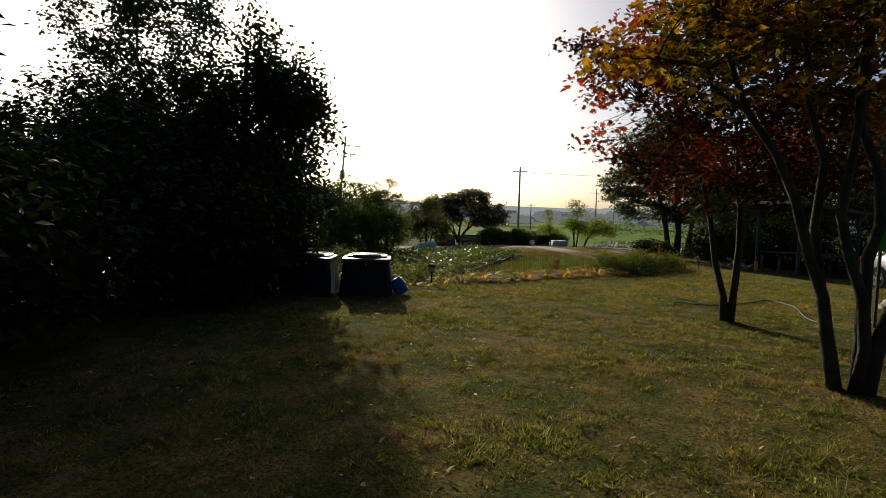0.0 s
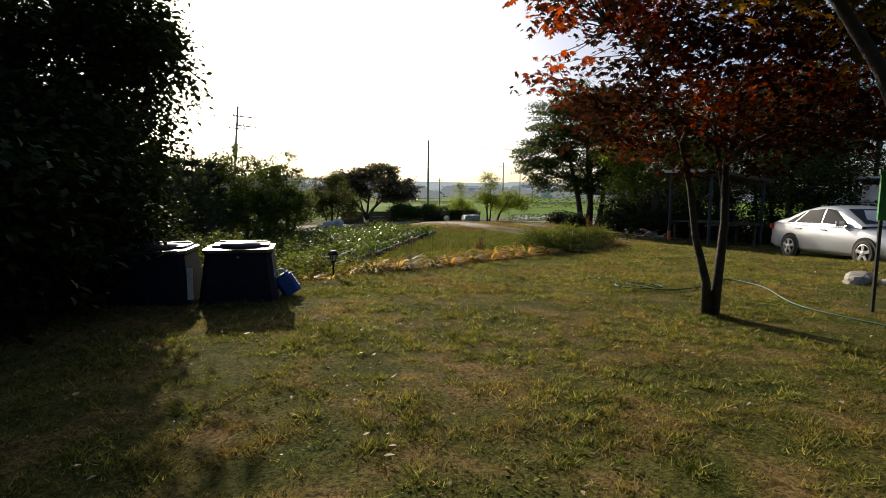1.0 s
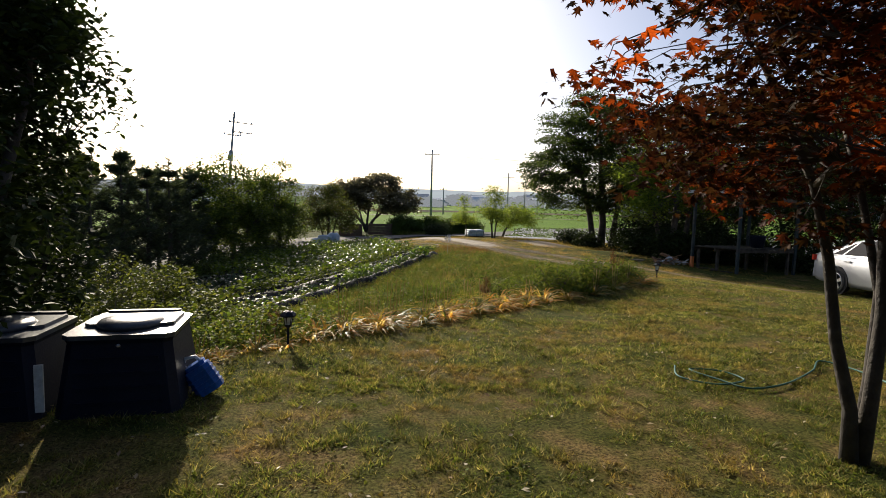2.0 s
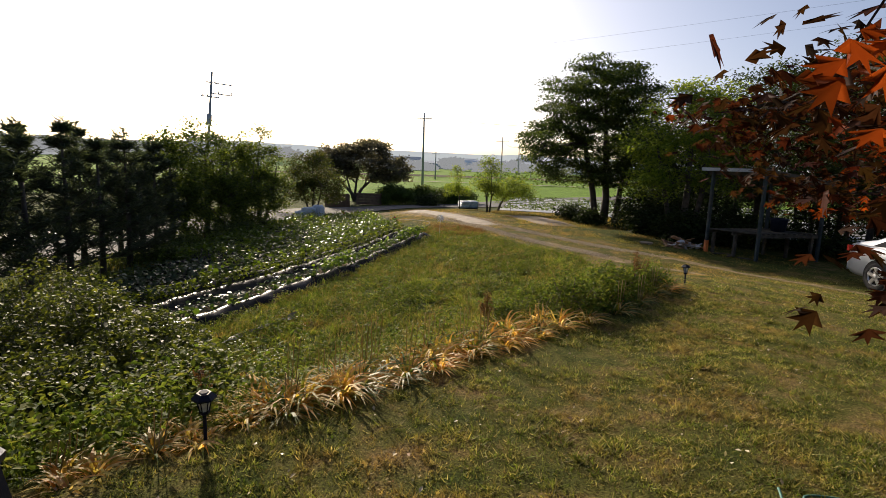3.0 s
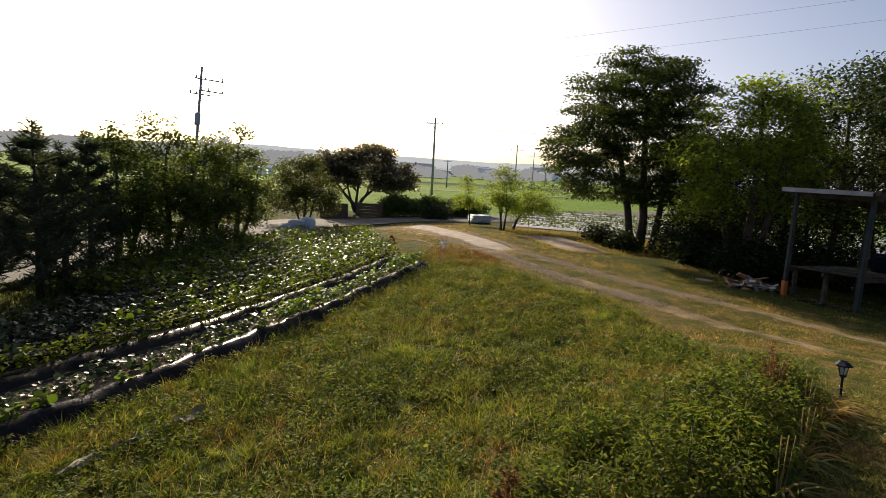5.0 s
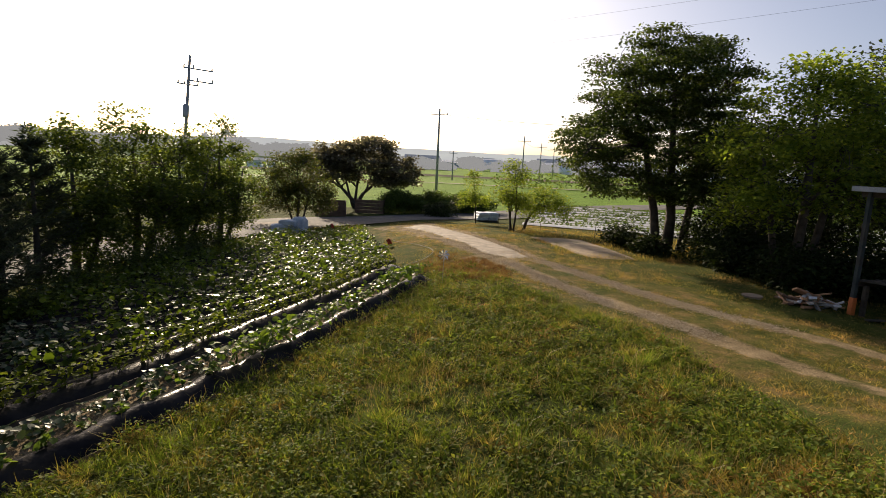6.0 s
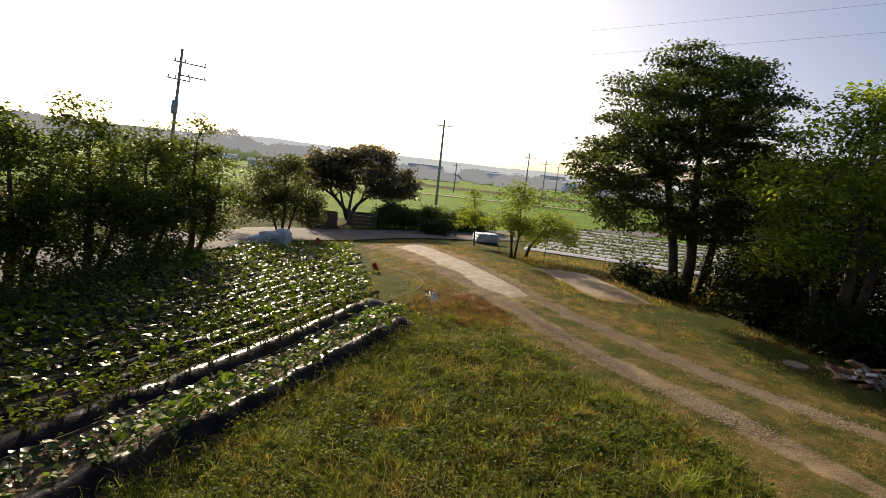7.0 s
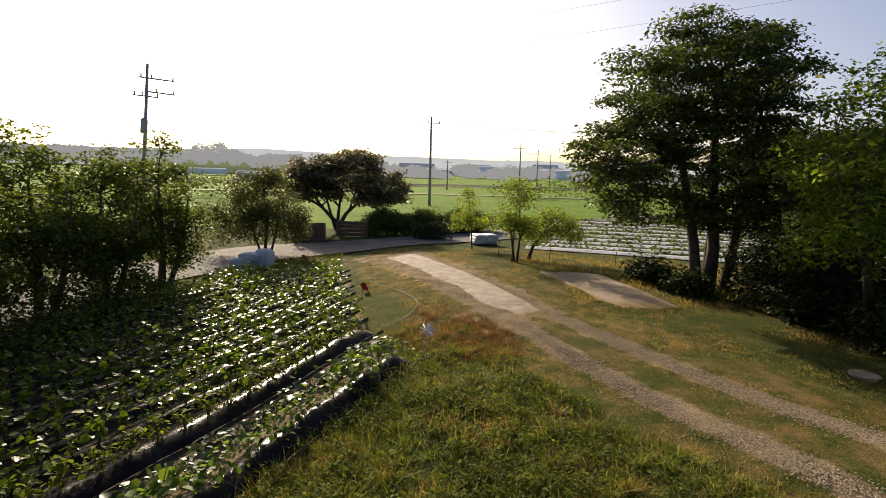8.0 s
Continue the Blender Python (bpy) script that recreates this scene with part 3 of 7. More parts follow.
tree("round_tree", -1.4, 46.1, [stem((0, 0, 0, 0.17), (-0.05, 0, 0.5, 0.14), (-0.8, 0, 1.3, 0.09), (-1.7, 0, 2.5, 0.05)), stem((0.05, 0, 0.2, 0.13), (0.5, 0, 1.0, 0.1), (1.5, 0.2, 1.9, 0.07), (2.4, 0.2, 2.6, 0.04)), stem((0, 0.1, 0.3, 0.11), (0.1, 0.3, 1.4, 0.08), (0.4, 0.4, 3.2, 0.04)), stem((-0.1, -0.1, 0.2, 0.1), (-0.4, -0.1, 1.2, 0.07), (-0.8, -0.2, 2.9, 0.04)), stem((0.1, -0.1, 0.2, 0.1), (0.8, -0.2, 1.4, 0.07), (1.3, -0.3, 3.0, 0.04))],
     [(0.2, 0, 3.3, 2.4, 2.3, 1.0), (-1.9, 0, 2.75, 1.15, 1.8, 0.95), (2.6, 0, 2.45, 1.55, 1.8, 0.9), (0.8, 0, 4.0, 1.7, 1.9, 0.65), (-1.3, 0, 3.5, 1.4, 1.6, 0.75), (3.2, 0, 3.0, 0.9, 1.0, 0.5), (-2.6, 0, 2.2, 0.6, 0.9, 0.4), (1.9, 0, 2.0, 1.3, 1.5, 0.5), (-1.0, 0, 2.3, 1.5, 1.6, 0.5), (3.3, 0, 2.0, 0.75, 0.9, 0.4)], 360, 50, 0.16, ROUND_LEAF, M_BARK_DARK, M_LEAF_PURPLE, 31, "spreading round-crowned dark tree beside the lane", spread=0.26, limbs=34, limb_r=0.08, flatten=0.45, shell=0.5)
tree("roadside_tree", -3.3, 37.0, [stem((0, 0, 0, 0.07), (0.1, 0, 1.2, 0.055), (0, 0, 3, 0.025)), stem((0.2, 0.1, 0, 0.05), (0.5, 0.1, 1.2, 0.04), (1.0, 0, 2.2, 0.015)), stem((-0.15, 0.1, 0, 0.05), (-0.5, 0.1, 1.1, 0.04), (-1.0, 0, 2.0, 0.015))],
     [(-0.1, 0, 2.45, 1.35, 1.4, 1.15), (-1.0, 0, 1.7, 1.15, 1.2, 0.75), (0.8, 0, 1.75, 1.1, 1.2, 0.7), (0.1, 0, 3.2, 0.7, 0.7, 0.4), (-1.7, 0, 1.5, 0.5, 0.6, 0.35), (1.5, 0, 1.6, 0.45, 0.6, 0.3), (-1.5, 0, 0.9, 0.7, 0.8, 0.35), (-0.4, 0, 1.0, 1.0, 1.0, 0.4), (1.0, 0, 1.0, 0.8, 0.8, 0.35)], 330, 60, 0.11, LEAF, M_BARK_DARK, M_LEAF_BROWNISH, 32, "green roadside tree with bronze-tinged leaves and low branches", spread=0.22, limbs=22, flatten=0.55)
for i, (x, y, h) in enumerate([(-5.1, 31.4, 4.4), (-5.7, 29.3, 4.0), (-6.2, 27.3, 4.5), (-6.8, 25.3, 4.0)]):
    tree("field_edge_tree", x, y, [stem((0, 0, 0, 0.12), (0.1, 0, 1.1, 0.1), (0.05, 0, h * 0.75, 0.03)), stem((0.2, 0.1, 0, 0.09), (0.6, 0.1, 1.2, 0.07), (0.9, 0.1, h * 0.65, 0.02))],
         [(0, 0, h * 0.66, 1.05, 1.1, h * 0.3), (0.2, 0, h * 0.45, 1.25, 1.3, h * 0.2), (0.6, -0.2, h * 0.27, 0.9, 1.0, h * 0.15), (0.2, 0, h * 0.95, 0.3, 0.3, h * 0.12), (-0.5, 0.1, h * 0.9, 0.22, 0.25, h * 0.13), (0.7, 0, h * 0.86, 0.22, 0.25, h * 0.14)], 140, 80, 0.125, LEAF, M_BARK_DARK, M_LEAF_ROW, 40 + i, "leafy green tree along the vegetable field's edge", spread=0.2, limbs=18, flatten=0.6, group="trees along the field edge")


def pine(x, y, h, seed):
    """A young pine: whorls of rising branches set with needle tufts."""
    r = np.random.default_rng(seed)
    top = thing("pine_tree", x, y, gz(x, y) - 0.05, 0, "dark young pine in the row beside the field", "tree", "pines along the field edge")
    b = Build()
    b.tube([(0, 0, 0), (0.04, 0, h * 0.4), (0, 0.03, h * 0.98)], [0.09, 0.06, 0.012], 7)
    part("trunk", b, M_BARK_DARK, top, smooth=True)
    b, pts = Build(), []
    z = 0.5
    while z < h * 0.95:
        reach = (1.0 - (z / h) ** 1.15) * 1.3 + 0.08
        for k in range(5):
            a = r.uniform(0, 6.28)
            rr = reach * r.uniform(0.7, 1.15)
            tip = (math.cos(a) * rr, math.sin(a) * rr, z + rr * r.uniform(0.35, 0.75))
            b.tube([(0, 0, z), (tip[0] * 0.55, tip[1] * 0.55, z + (tip[2] - z) * 0.35), tip], [0.02, 0.014, 0.006], 4)
            for t in np.linspace(0.35, 1.0, 6):
                pts.append((tip[0] * t, tip[1] * t, z + (tip[2] - z) * t * t + 0.02))
        z += 0.36
    for k in range(10):
        pts.append((0, 0, h * (0.85 + 0.017 * k)))
    tagged(part("branchwork", b, M_BARK_DARK, top), kind="stuff")
    p = np.repeat(np.array(pts), 15, axis=0) + r.normal(0, 0.04, (len(pts) * 15, 3))
    v, f = leaves(p, r.uniform(0.12, 0.24, len(p)), (LONG_LEAF[0] * np.array([0.5, 1, 1]), LONG_LEAF[1]), r, -0.6, flat=0.2)
    part("crown", fast_mesh("crown", v, f), M_NEEDLE, top)


for i, (x, y, h) in enumerate([(-6.9, 14.5, 3.9), (-6.6, 15.8, 4.1), (-6.7, 17.1, 3.7), (-6.5, 18.3, 4.0), (-6.4, 19.6, 3.6), (-6.3, 20.9, 3.9), (-6.5, 22.2, 3.5), (-6.6, 23.5, 3.8), (-8.0, 16.4, 4.2), (-7.8, 18.8, 4.0), (-7.7, 21.2, 4.1), (-7.6, 23.2, 3.9)]):
    pine(x, y, h, 60 + i)

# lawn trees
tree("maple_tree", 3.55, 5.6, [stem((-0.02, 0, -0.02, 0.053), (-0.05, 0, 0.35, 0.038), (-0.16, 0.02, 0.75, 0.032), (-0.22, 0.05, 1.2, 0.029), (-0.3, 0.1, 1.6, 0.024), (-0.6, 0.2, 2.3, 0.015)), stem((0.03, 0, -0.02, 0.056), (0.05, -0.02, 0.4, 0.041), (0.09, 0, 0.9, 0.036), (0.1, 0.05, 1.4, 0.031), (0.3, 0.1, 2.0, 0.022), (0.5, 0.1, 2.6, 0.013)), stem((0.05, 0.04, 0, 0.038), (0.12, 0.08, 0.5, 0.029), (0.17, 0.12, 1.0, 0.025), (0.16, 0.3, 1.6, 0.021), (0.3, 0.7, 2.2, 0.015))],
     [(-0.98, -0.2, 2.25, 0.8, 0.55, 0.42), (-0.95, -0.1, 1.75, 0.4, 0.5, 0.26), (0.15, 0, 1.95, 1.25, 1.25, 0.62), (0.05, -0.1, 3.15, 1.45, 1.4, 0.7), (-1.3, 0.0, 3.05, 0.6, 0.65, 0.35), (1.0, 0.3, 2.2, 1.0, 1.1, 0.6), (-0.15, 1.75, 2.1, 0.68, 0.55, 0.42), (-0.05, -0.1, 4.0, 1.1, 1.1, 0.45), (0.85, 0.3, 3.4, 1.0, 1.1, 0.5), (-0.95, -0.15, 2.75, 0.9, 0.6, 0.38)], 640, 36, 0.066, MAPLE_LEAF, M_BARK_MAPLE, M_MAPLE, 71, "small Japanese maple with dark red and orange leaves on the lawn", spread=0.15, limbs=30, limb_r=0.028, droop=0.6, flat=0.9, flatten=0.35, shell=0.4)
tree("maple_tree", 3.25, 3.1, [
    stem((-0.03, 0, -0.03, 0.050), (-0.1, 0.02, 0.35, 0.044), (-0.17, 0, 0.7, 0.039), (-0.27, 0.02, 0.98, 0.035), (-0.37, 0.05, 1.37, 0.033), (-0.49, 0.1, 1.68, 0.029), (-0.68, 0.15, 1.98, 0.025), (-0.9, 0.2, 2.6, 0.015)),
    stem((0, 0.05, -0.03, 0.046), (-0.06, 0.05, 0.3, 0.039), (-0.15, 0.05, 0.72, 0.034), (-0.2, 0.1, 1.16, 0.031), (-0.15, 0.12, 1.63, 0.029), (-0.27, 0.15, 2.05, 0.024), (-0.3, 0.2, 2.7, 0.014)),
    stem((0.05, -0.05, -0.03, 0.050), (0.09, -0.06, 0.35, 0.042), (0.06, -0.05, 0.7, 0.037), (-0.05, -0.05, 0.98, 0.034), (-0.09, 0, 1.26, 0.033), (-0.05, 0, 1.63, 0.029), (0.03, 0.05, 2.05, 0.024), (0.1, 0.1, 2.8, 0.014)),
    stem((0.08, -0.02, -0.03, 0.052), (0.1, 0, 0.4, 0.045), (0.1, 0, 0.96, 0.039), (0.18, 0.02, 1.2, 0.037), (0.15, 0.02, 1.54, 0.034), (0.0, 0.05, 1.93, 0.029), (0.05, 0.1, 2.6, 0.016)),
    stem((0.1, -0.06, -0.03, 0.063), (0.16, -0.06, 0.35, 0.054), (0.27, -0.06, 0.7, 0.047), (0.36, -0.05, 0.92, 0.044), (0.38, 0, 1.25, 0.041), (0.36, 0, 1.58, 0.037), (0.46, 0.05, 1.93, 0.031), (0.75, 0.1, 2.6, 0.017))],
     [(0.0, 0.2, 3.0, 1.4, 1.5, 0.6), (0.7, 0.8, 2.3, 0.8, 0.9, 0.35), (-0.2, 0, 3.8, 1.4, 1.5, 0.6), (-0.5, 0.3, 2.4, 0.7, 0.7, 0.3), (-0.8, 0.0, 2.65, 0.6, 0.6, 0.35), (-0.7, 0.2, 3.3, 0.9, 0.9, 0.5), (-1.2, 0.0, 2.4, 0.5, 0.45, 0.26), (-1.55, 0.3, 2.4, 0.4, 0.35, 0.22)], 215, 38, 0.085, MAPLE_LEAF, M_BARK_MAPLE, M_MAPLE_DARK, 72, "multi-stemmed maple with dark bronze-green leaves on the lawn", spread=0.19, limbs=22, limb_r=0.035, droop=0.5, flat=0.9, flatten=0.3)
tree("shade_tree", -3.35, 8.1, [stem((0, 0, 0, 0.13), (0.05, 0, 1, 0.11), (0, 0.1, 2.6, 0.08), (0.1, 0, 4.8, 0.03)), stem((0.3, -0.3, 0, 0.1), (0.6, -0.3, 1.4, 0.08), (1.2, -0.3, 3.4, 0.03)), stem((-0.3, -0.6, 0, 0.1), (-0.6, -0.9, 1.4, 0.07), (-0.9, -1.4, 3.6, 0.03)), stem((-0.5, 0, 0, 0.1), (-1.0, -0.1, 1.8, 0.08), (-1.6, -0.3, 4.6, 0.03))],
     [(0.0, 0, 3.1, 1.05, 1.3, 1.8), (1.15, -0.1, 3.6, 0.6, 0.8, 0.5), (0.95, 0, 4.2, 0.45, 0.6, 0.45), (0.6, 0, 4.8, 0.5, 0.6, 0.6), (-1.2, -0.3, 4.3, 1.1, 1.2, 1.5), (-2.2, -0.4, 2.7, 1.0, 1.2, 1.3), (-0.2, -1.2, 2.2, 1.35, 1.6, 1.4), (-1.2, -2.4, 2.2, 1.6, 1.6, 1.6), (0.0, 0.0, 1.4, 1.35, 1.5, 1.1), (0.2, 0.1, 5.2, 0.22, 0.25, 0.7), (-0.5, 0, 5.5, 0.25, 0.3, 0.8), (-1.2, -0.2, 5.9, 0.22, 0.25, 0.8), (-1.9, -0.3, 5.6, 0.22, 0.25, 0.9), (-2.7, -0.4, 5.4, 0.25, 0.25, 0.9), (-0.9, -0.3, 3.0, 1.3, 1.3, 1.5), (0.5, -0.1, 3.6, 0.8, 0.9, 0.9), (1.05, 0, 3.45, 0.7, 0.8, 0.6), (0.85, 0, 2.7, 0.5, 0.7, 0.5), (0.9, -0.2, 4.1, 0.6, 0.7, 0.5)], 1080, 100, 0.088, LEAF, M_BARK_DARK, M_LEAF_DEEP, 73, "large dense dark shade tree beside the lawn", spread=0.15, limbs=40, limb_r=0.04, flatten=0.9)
# The five over 3.5 m stand out of view, added to block sky light.
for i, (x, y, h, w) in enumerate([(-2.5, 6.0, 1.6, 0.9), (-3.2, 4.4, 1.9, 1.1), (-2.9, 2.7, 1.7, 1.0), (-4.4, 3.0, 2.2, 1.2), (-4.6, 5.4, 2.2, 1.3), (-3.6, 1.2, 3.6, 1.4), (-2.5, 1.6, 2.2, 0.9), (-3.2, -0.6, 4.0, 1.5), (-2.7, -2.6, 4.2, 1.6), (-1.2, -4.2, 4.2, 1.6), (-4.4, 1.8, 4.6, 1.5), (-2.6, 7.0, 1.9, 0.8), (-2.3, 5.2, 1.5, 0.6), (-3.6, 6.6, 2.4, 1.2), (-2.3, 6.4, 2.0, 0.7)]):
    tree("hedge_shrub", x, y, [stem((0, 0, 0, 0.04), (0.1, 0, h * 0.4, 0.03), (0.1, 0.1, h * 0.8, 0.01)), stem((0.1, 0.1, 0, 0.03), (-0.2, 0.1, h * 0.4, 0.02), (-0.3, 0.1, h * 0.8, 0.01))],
         [(0, 0, h * 0.55, w, w, h * 0.5)], 64, 64, 0.105, LEAF, M_BARK_DARK, M_LEAF_DEEP, 80 + i, "dense dark evergreen shrub in the row at the lawn's shaded side, its tall end added unseen", spread=0.2, limbs=8, limb_r=0.02, category="shrub", group="shrubs beside the lawn")
# Out-of-view canopy, added so that less sky light reaches the near lawn.
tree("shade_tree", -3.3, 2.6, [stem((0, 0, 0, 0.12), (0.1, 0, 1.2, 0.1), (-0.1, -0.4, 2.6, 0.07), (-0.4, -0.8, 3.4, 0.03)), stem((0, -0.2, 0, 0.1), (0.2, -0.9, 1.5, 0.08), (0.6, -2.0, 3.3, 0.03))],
     [(0.2, -2.2, 3.3, 1.6, 1.8, 0.8), (-1.4, -1.0, 3.6, 1.3, 1.8, 0.9), (1.0, -4.2, 3.4, 2.0, 1.6, 0.8), (1.8, -5.2, 4.4, 2.4, 1.6, 0.9)], 300, 120, 0.11, LEAF, M_BARK_DARK, M_LEAF_DEEP, 75, "unseen dark tree added to keep sky light off the lawn's shaded side", spread=0.24, limbs=20, limb_r=0.05, flatten=0.6)
# Extra tree behind the large one, added to thicken the shadow on the lawn.
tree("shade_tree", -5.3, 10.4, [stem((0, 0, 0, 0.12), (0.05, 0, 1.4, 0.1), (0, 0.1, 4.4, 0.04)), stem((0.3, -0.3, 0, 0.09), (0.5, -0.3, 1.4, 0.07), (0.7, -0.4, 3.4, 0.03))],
     [(0.2, 0, 2.9, 1.2, 1.3, 1.3), (0.1, -0.6, 1.7, 1.5, 1.6, 1.2)], 220, 100, 0.1, LEAF, M_BARK_DARK, M_LEAF_DEEP, 74, "dense dark tree added behind the lawn's shrubs to deepen the shade", spread=0.2, limbs=16, limb_r=0.05, flatten=0.8)

# unseen trees added behind the lawn to cut the sky's fill light
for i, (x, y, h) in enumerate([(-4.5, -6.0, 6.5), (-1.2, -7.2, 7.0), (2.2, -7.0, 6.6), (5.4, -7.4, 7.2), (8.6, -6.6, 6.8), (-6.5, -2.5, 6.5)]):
    tree("sky_block_tree", x, y, [stem((0, 0, 0, 0.16), (0.1, 0, h * 0.4, 0.12), (0, 0.1, h * 0.85, 0.04))],
         [(0, 0, h * 0.68, 2.1, 2.0, h * 0.3), (0.2, 0, h * 0.32, 2.0, 1.9, h * 0.25)], 120, 40, 0.34, LEAF, M_BARK_DARK, M_LEAF_DEEP, 90 + i, "unseen dense dark tree added to block sky light", spread=0.4, limbs=10, group="trees closing the garden")

# ---- more materials ----
def paint(name, color):
    """Smooth lacquered car paint with faint road dust."""
    m, n, l, p = nodes_of(name)
    d = noise_node(n, l, 1.3, 5.0, 0.6)
    l.new(ramp(n, l, d.outputs[0], [(0.3, color), (0.7, tuple(c * 0.93 for c in color))]).outputs[0], p.inputs["Base Color"])
    p.inputs["Roughness"].default_value, p.inputs["Metallic"].default_value = 0.32, 0.35
    p.inputs["Coat Weight"].default_value, p.inputs["Coat Roughness"].default_value = 0.7, 0.08
    return m


M_CAR = paint("silver_paint", (0.5, 0.53, 0.58))
M_GLASS_DARK = glass("tinted_glass", (0.012, 0.014, 0.018), 0.06)
M_RUBBER = surface("tyre_rubber", (0.015, 0.015, 0.016), (0.03, 0.03, 0.03), 12, 0.85, 0, 0.4, 60)
M_ALLOY = surface("alloy", (0.55, 0.56, 0.58), (0.62, 0.63, 0.65), 8, 0.35, 0.8, 0, 40)
M_RED_LENS = surface("red_lens", (0.5, 0.02, 0.02), (0.6, 0.03, 0.025), 10, 0.15, 0, 0, 60)
M_BLACK = surface("black_plastic", (0.007, 0.01, 0.026), (0.012, 0.017, 0.036), 3, 0.55, 0, 0.15, 70, 0.2)
# Lid is paler than the bin: dust, plus sky sheen put in its colour.
M_LID = surface("dusty_sheen_plastic", (0.03, 0.036, 0.05), (0.09, 0.1, 0.115), 5, 0.32, 0, 0.1, 60, 0.6)
M_FILM = surface("black_mulch_film", (0.012, 0.012, 0.014), (0.022, 0.022, 0.024), 2.5, 0.22, 0, 0.25, 9, 0.06, dirt=(0.04, 0.034, 0.026), bumpd=0.04)
M_FILM_PALE = surface("pale_film", (0.42, 0.44, 0.45), (0.6, 0.61, 0.62), 1.2, 0.55, 0, 0.8, 10, 0.3, dirt=(0.25, 0.24, 0.2), bumpd=0.03)
M_WOOD = surface("weathered_wood", (0.04, 0.036, 0.03), (0.095, 0.085, 0.07), 5, 0.9, 0, 0.5, 60, 0.2, dirt=(0.04, 0.035, 0.03))
M_POST = surface("faded_blue_paint", (0.02, 0.032, 0.036), (0.04, 0.055, 0.06), 4, 0.8, 0, 0.4, 50, 0.2, dirt=(0.05, 0.045, 0.04))
M_ORANGE = surface("orange_paint", (0.5, 0.13, 0.03), (0.6, 0.17, 0.04), 6, 0.6, 0, 0.3, 50)
M_TIN = surface("sheet_metal", (0.05, 0.05, 0.05), (0.1, 0.1, 0.1), 2, 0.6, 0.3, 0.2, 40, 0.3, dirt=(0.08, 0.06, 0.05))
M_POLE = surface("pole_concrete", (0.26, 0.26, 0.26), (0.36, 0.36, 0.35), 3, 0.8)
M_STEEL = surface("galvanised_steel", (0.3, 0.31, 0.32), (0.4, 0.41, 0.42), 4, 0.5, 0.7, 0.1)
M_PORCELAIN = surface("insulator", (0.5, 0.48, 0.45), (0.6, 0.58, 0.55), 8, 0.25, 0, 0)
M_WIRE = surface("cable", (0.03, 0.03, 0.03), (0.05, 0.05, 0.05), 8, 0.7, 0, 0)
M_BLUE = surface("blue_plastic", (0.015, 0.1, 0.42), (0.02, 0.13, 0.5), 6, 0.35, 0, 0.1, 50)
M_GREEN_PL = surface("green_plastic", (0.02, 0.2, 0.05), (0.03, 0.28, 0.06), 6, 0.45, 0, 0.1, 50)
M_HOSE = surface("green_hose", (0.02, 0.09, 0.07), (0.035, 0.15, 0.12), 9, 0.65, 0, 0.1, 50)
M_WHITE_PL = surface("white_plastic", (0.62, 0.65, 0.68), (0.75, 0.77, 0.8), 5, 0.4, 0, 0.3, 30, dirt=(0.4, 0.38, 0.34))
M_SACK = surface("woven_sack", (0.5, 0.55, 0.62), (0.66, 0.7, 0.76), 4, 0.6, 0, 0.6, 60, dirt=(0.25, 0.3, 0.4), bumpd=0.02)
M_RED = surface("red_cloth", (0.55, 0.06, 0.03), (0.65, 0.1, 0.05), 6, 0.7)
M_PLASTER = surface("cream_plaster", (0.55, 0.53, 0.48), (0.65, 0.63, 0.58), 1.5, 0.85, 0, 0.3, 40, dirt=(0.4, 0.38, 0.34))
M_BRICK = surface("red_brick", (0.3, 0.13, 0.08), (0.4, 0.19, 0.12), 7, 0.9, 0, 0.5, 50)
M_ROOF = surface("roof_tiles", (0.045, 0.045, 0.05), (0.085, 0.085, 0.09), 5, 0.7, 0, 0.4, 40)
M_STONE = surface("stone", (0.25, 0.24, 0.22), (0.42, 0.4, 0.36), 4, 0.85, 0, 0.8, 25, bumpd=0.02)
M_RUST = surface("brown_board", (0.1, 0.055, 0.035), (0.17, 0.1, 0.065), 4, 0.85, 0, 0.4)
M_BOARD = surface("raw_board", (0.28, 0.15, 0.075), (0.4, 0.24, 0.13), 4, 0.85, 0, 0.4)
M_PETAL = foliage("white_petals", [(0.75, 0.75, 0.7), (0.85, 0.85, 0.8)], 0.3)
M_WEED = foliage("weed_leaves", [(0.08, 0.12, 0.016), (0.14, 0.19, 0.025), (0.21, 0.24, 0.035)], 0.5, 0.6, 0.06, 0.9)
M_SQUASH = foliage("squash_leaves", [(0.07, 0.13, 0.02), (0.115, 0.19, 0.028), (0.17, 0.25, 0.04)], 0.5, 0.55, 0.16, 2)
M_LOWCROP = foliage("low_crop_leaves", [(0.03, 0.06, 0.02), (0.05, 0.085, 0.028), (0.07, 0.1, 0.03)], 0.3, 0.4, 0.5, 2)
M_DEADLEAF = foliage("dead_leaves", [(0.35, 0.27, 0.16), (0.5, 0.45, 0.35), (0.3, 0.16, 0.07)], 0.2)
M_RUBBLE = surface("gravel", (0.3, 0.24, 0.165), (0.52, 0.44, 0.33), 14, 0.9, 0, 0.5, 40)
M_SOIL = surface("bed_soil", (0.05, 0.038, 0.026), (0.11, 0.085, 0.06), 4, 0.95, 0, 0.8, 30, 0.1, bumpd=0.02)
M_DULL_FILM = surface("dirty_film", (0.2, 0.19, 0.16), (0.36, 0.35, 0.32), 5, 0.7, 0, 0.6, 30, 0.2, dirt=(0.14, 0.11, 0.07))
M_DRYWEED = foliage("withered_weeds", [(0.16, 0.08, 0.035), (0.28, 0.16, 0.07), (0.1, 0.05, 0.025), (0.34, 0.22, 0.1)], 0.35, 0.7, 0.05, 2.0)
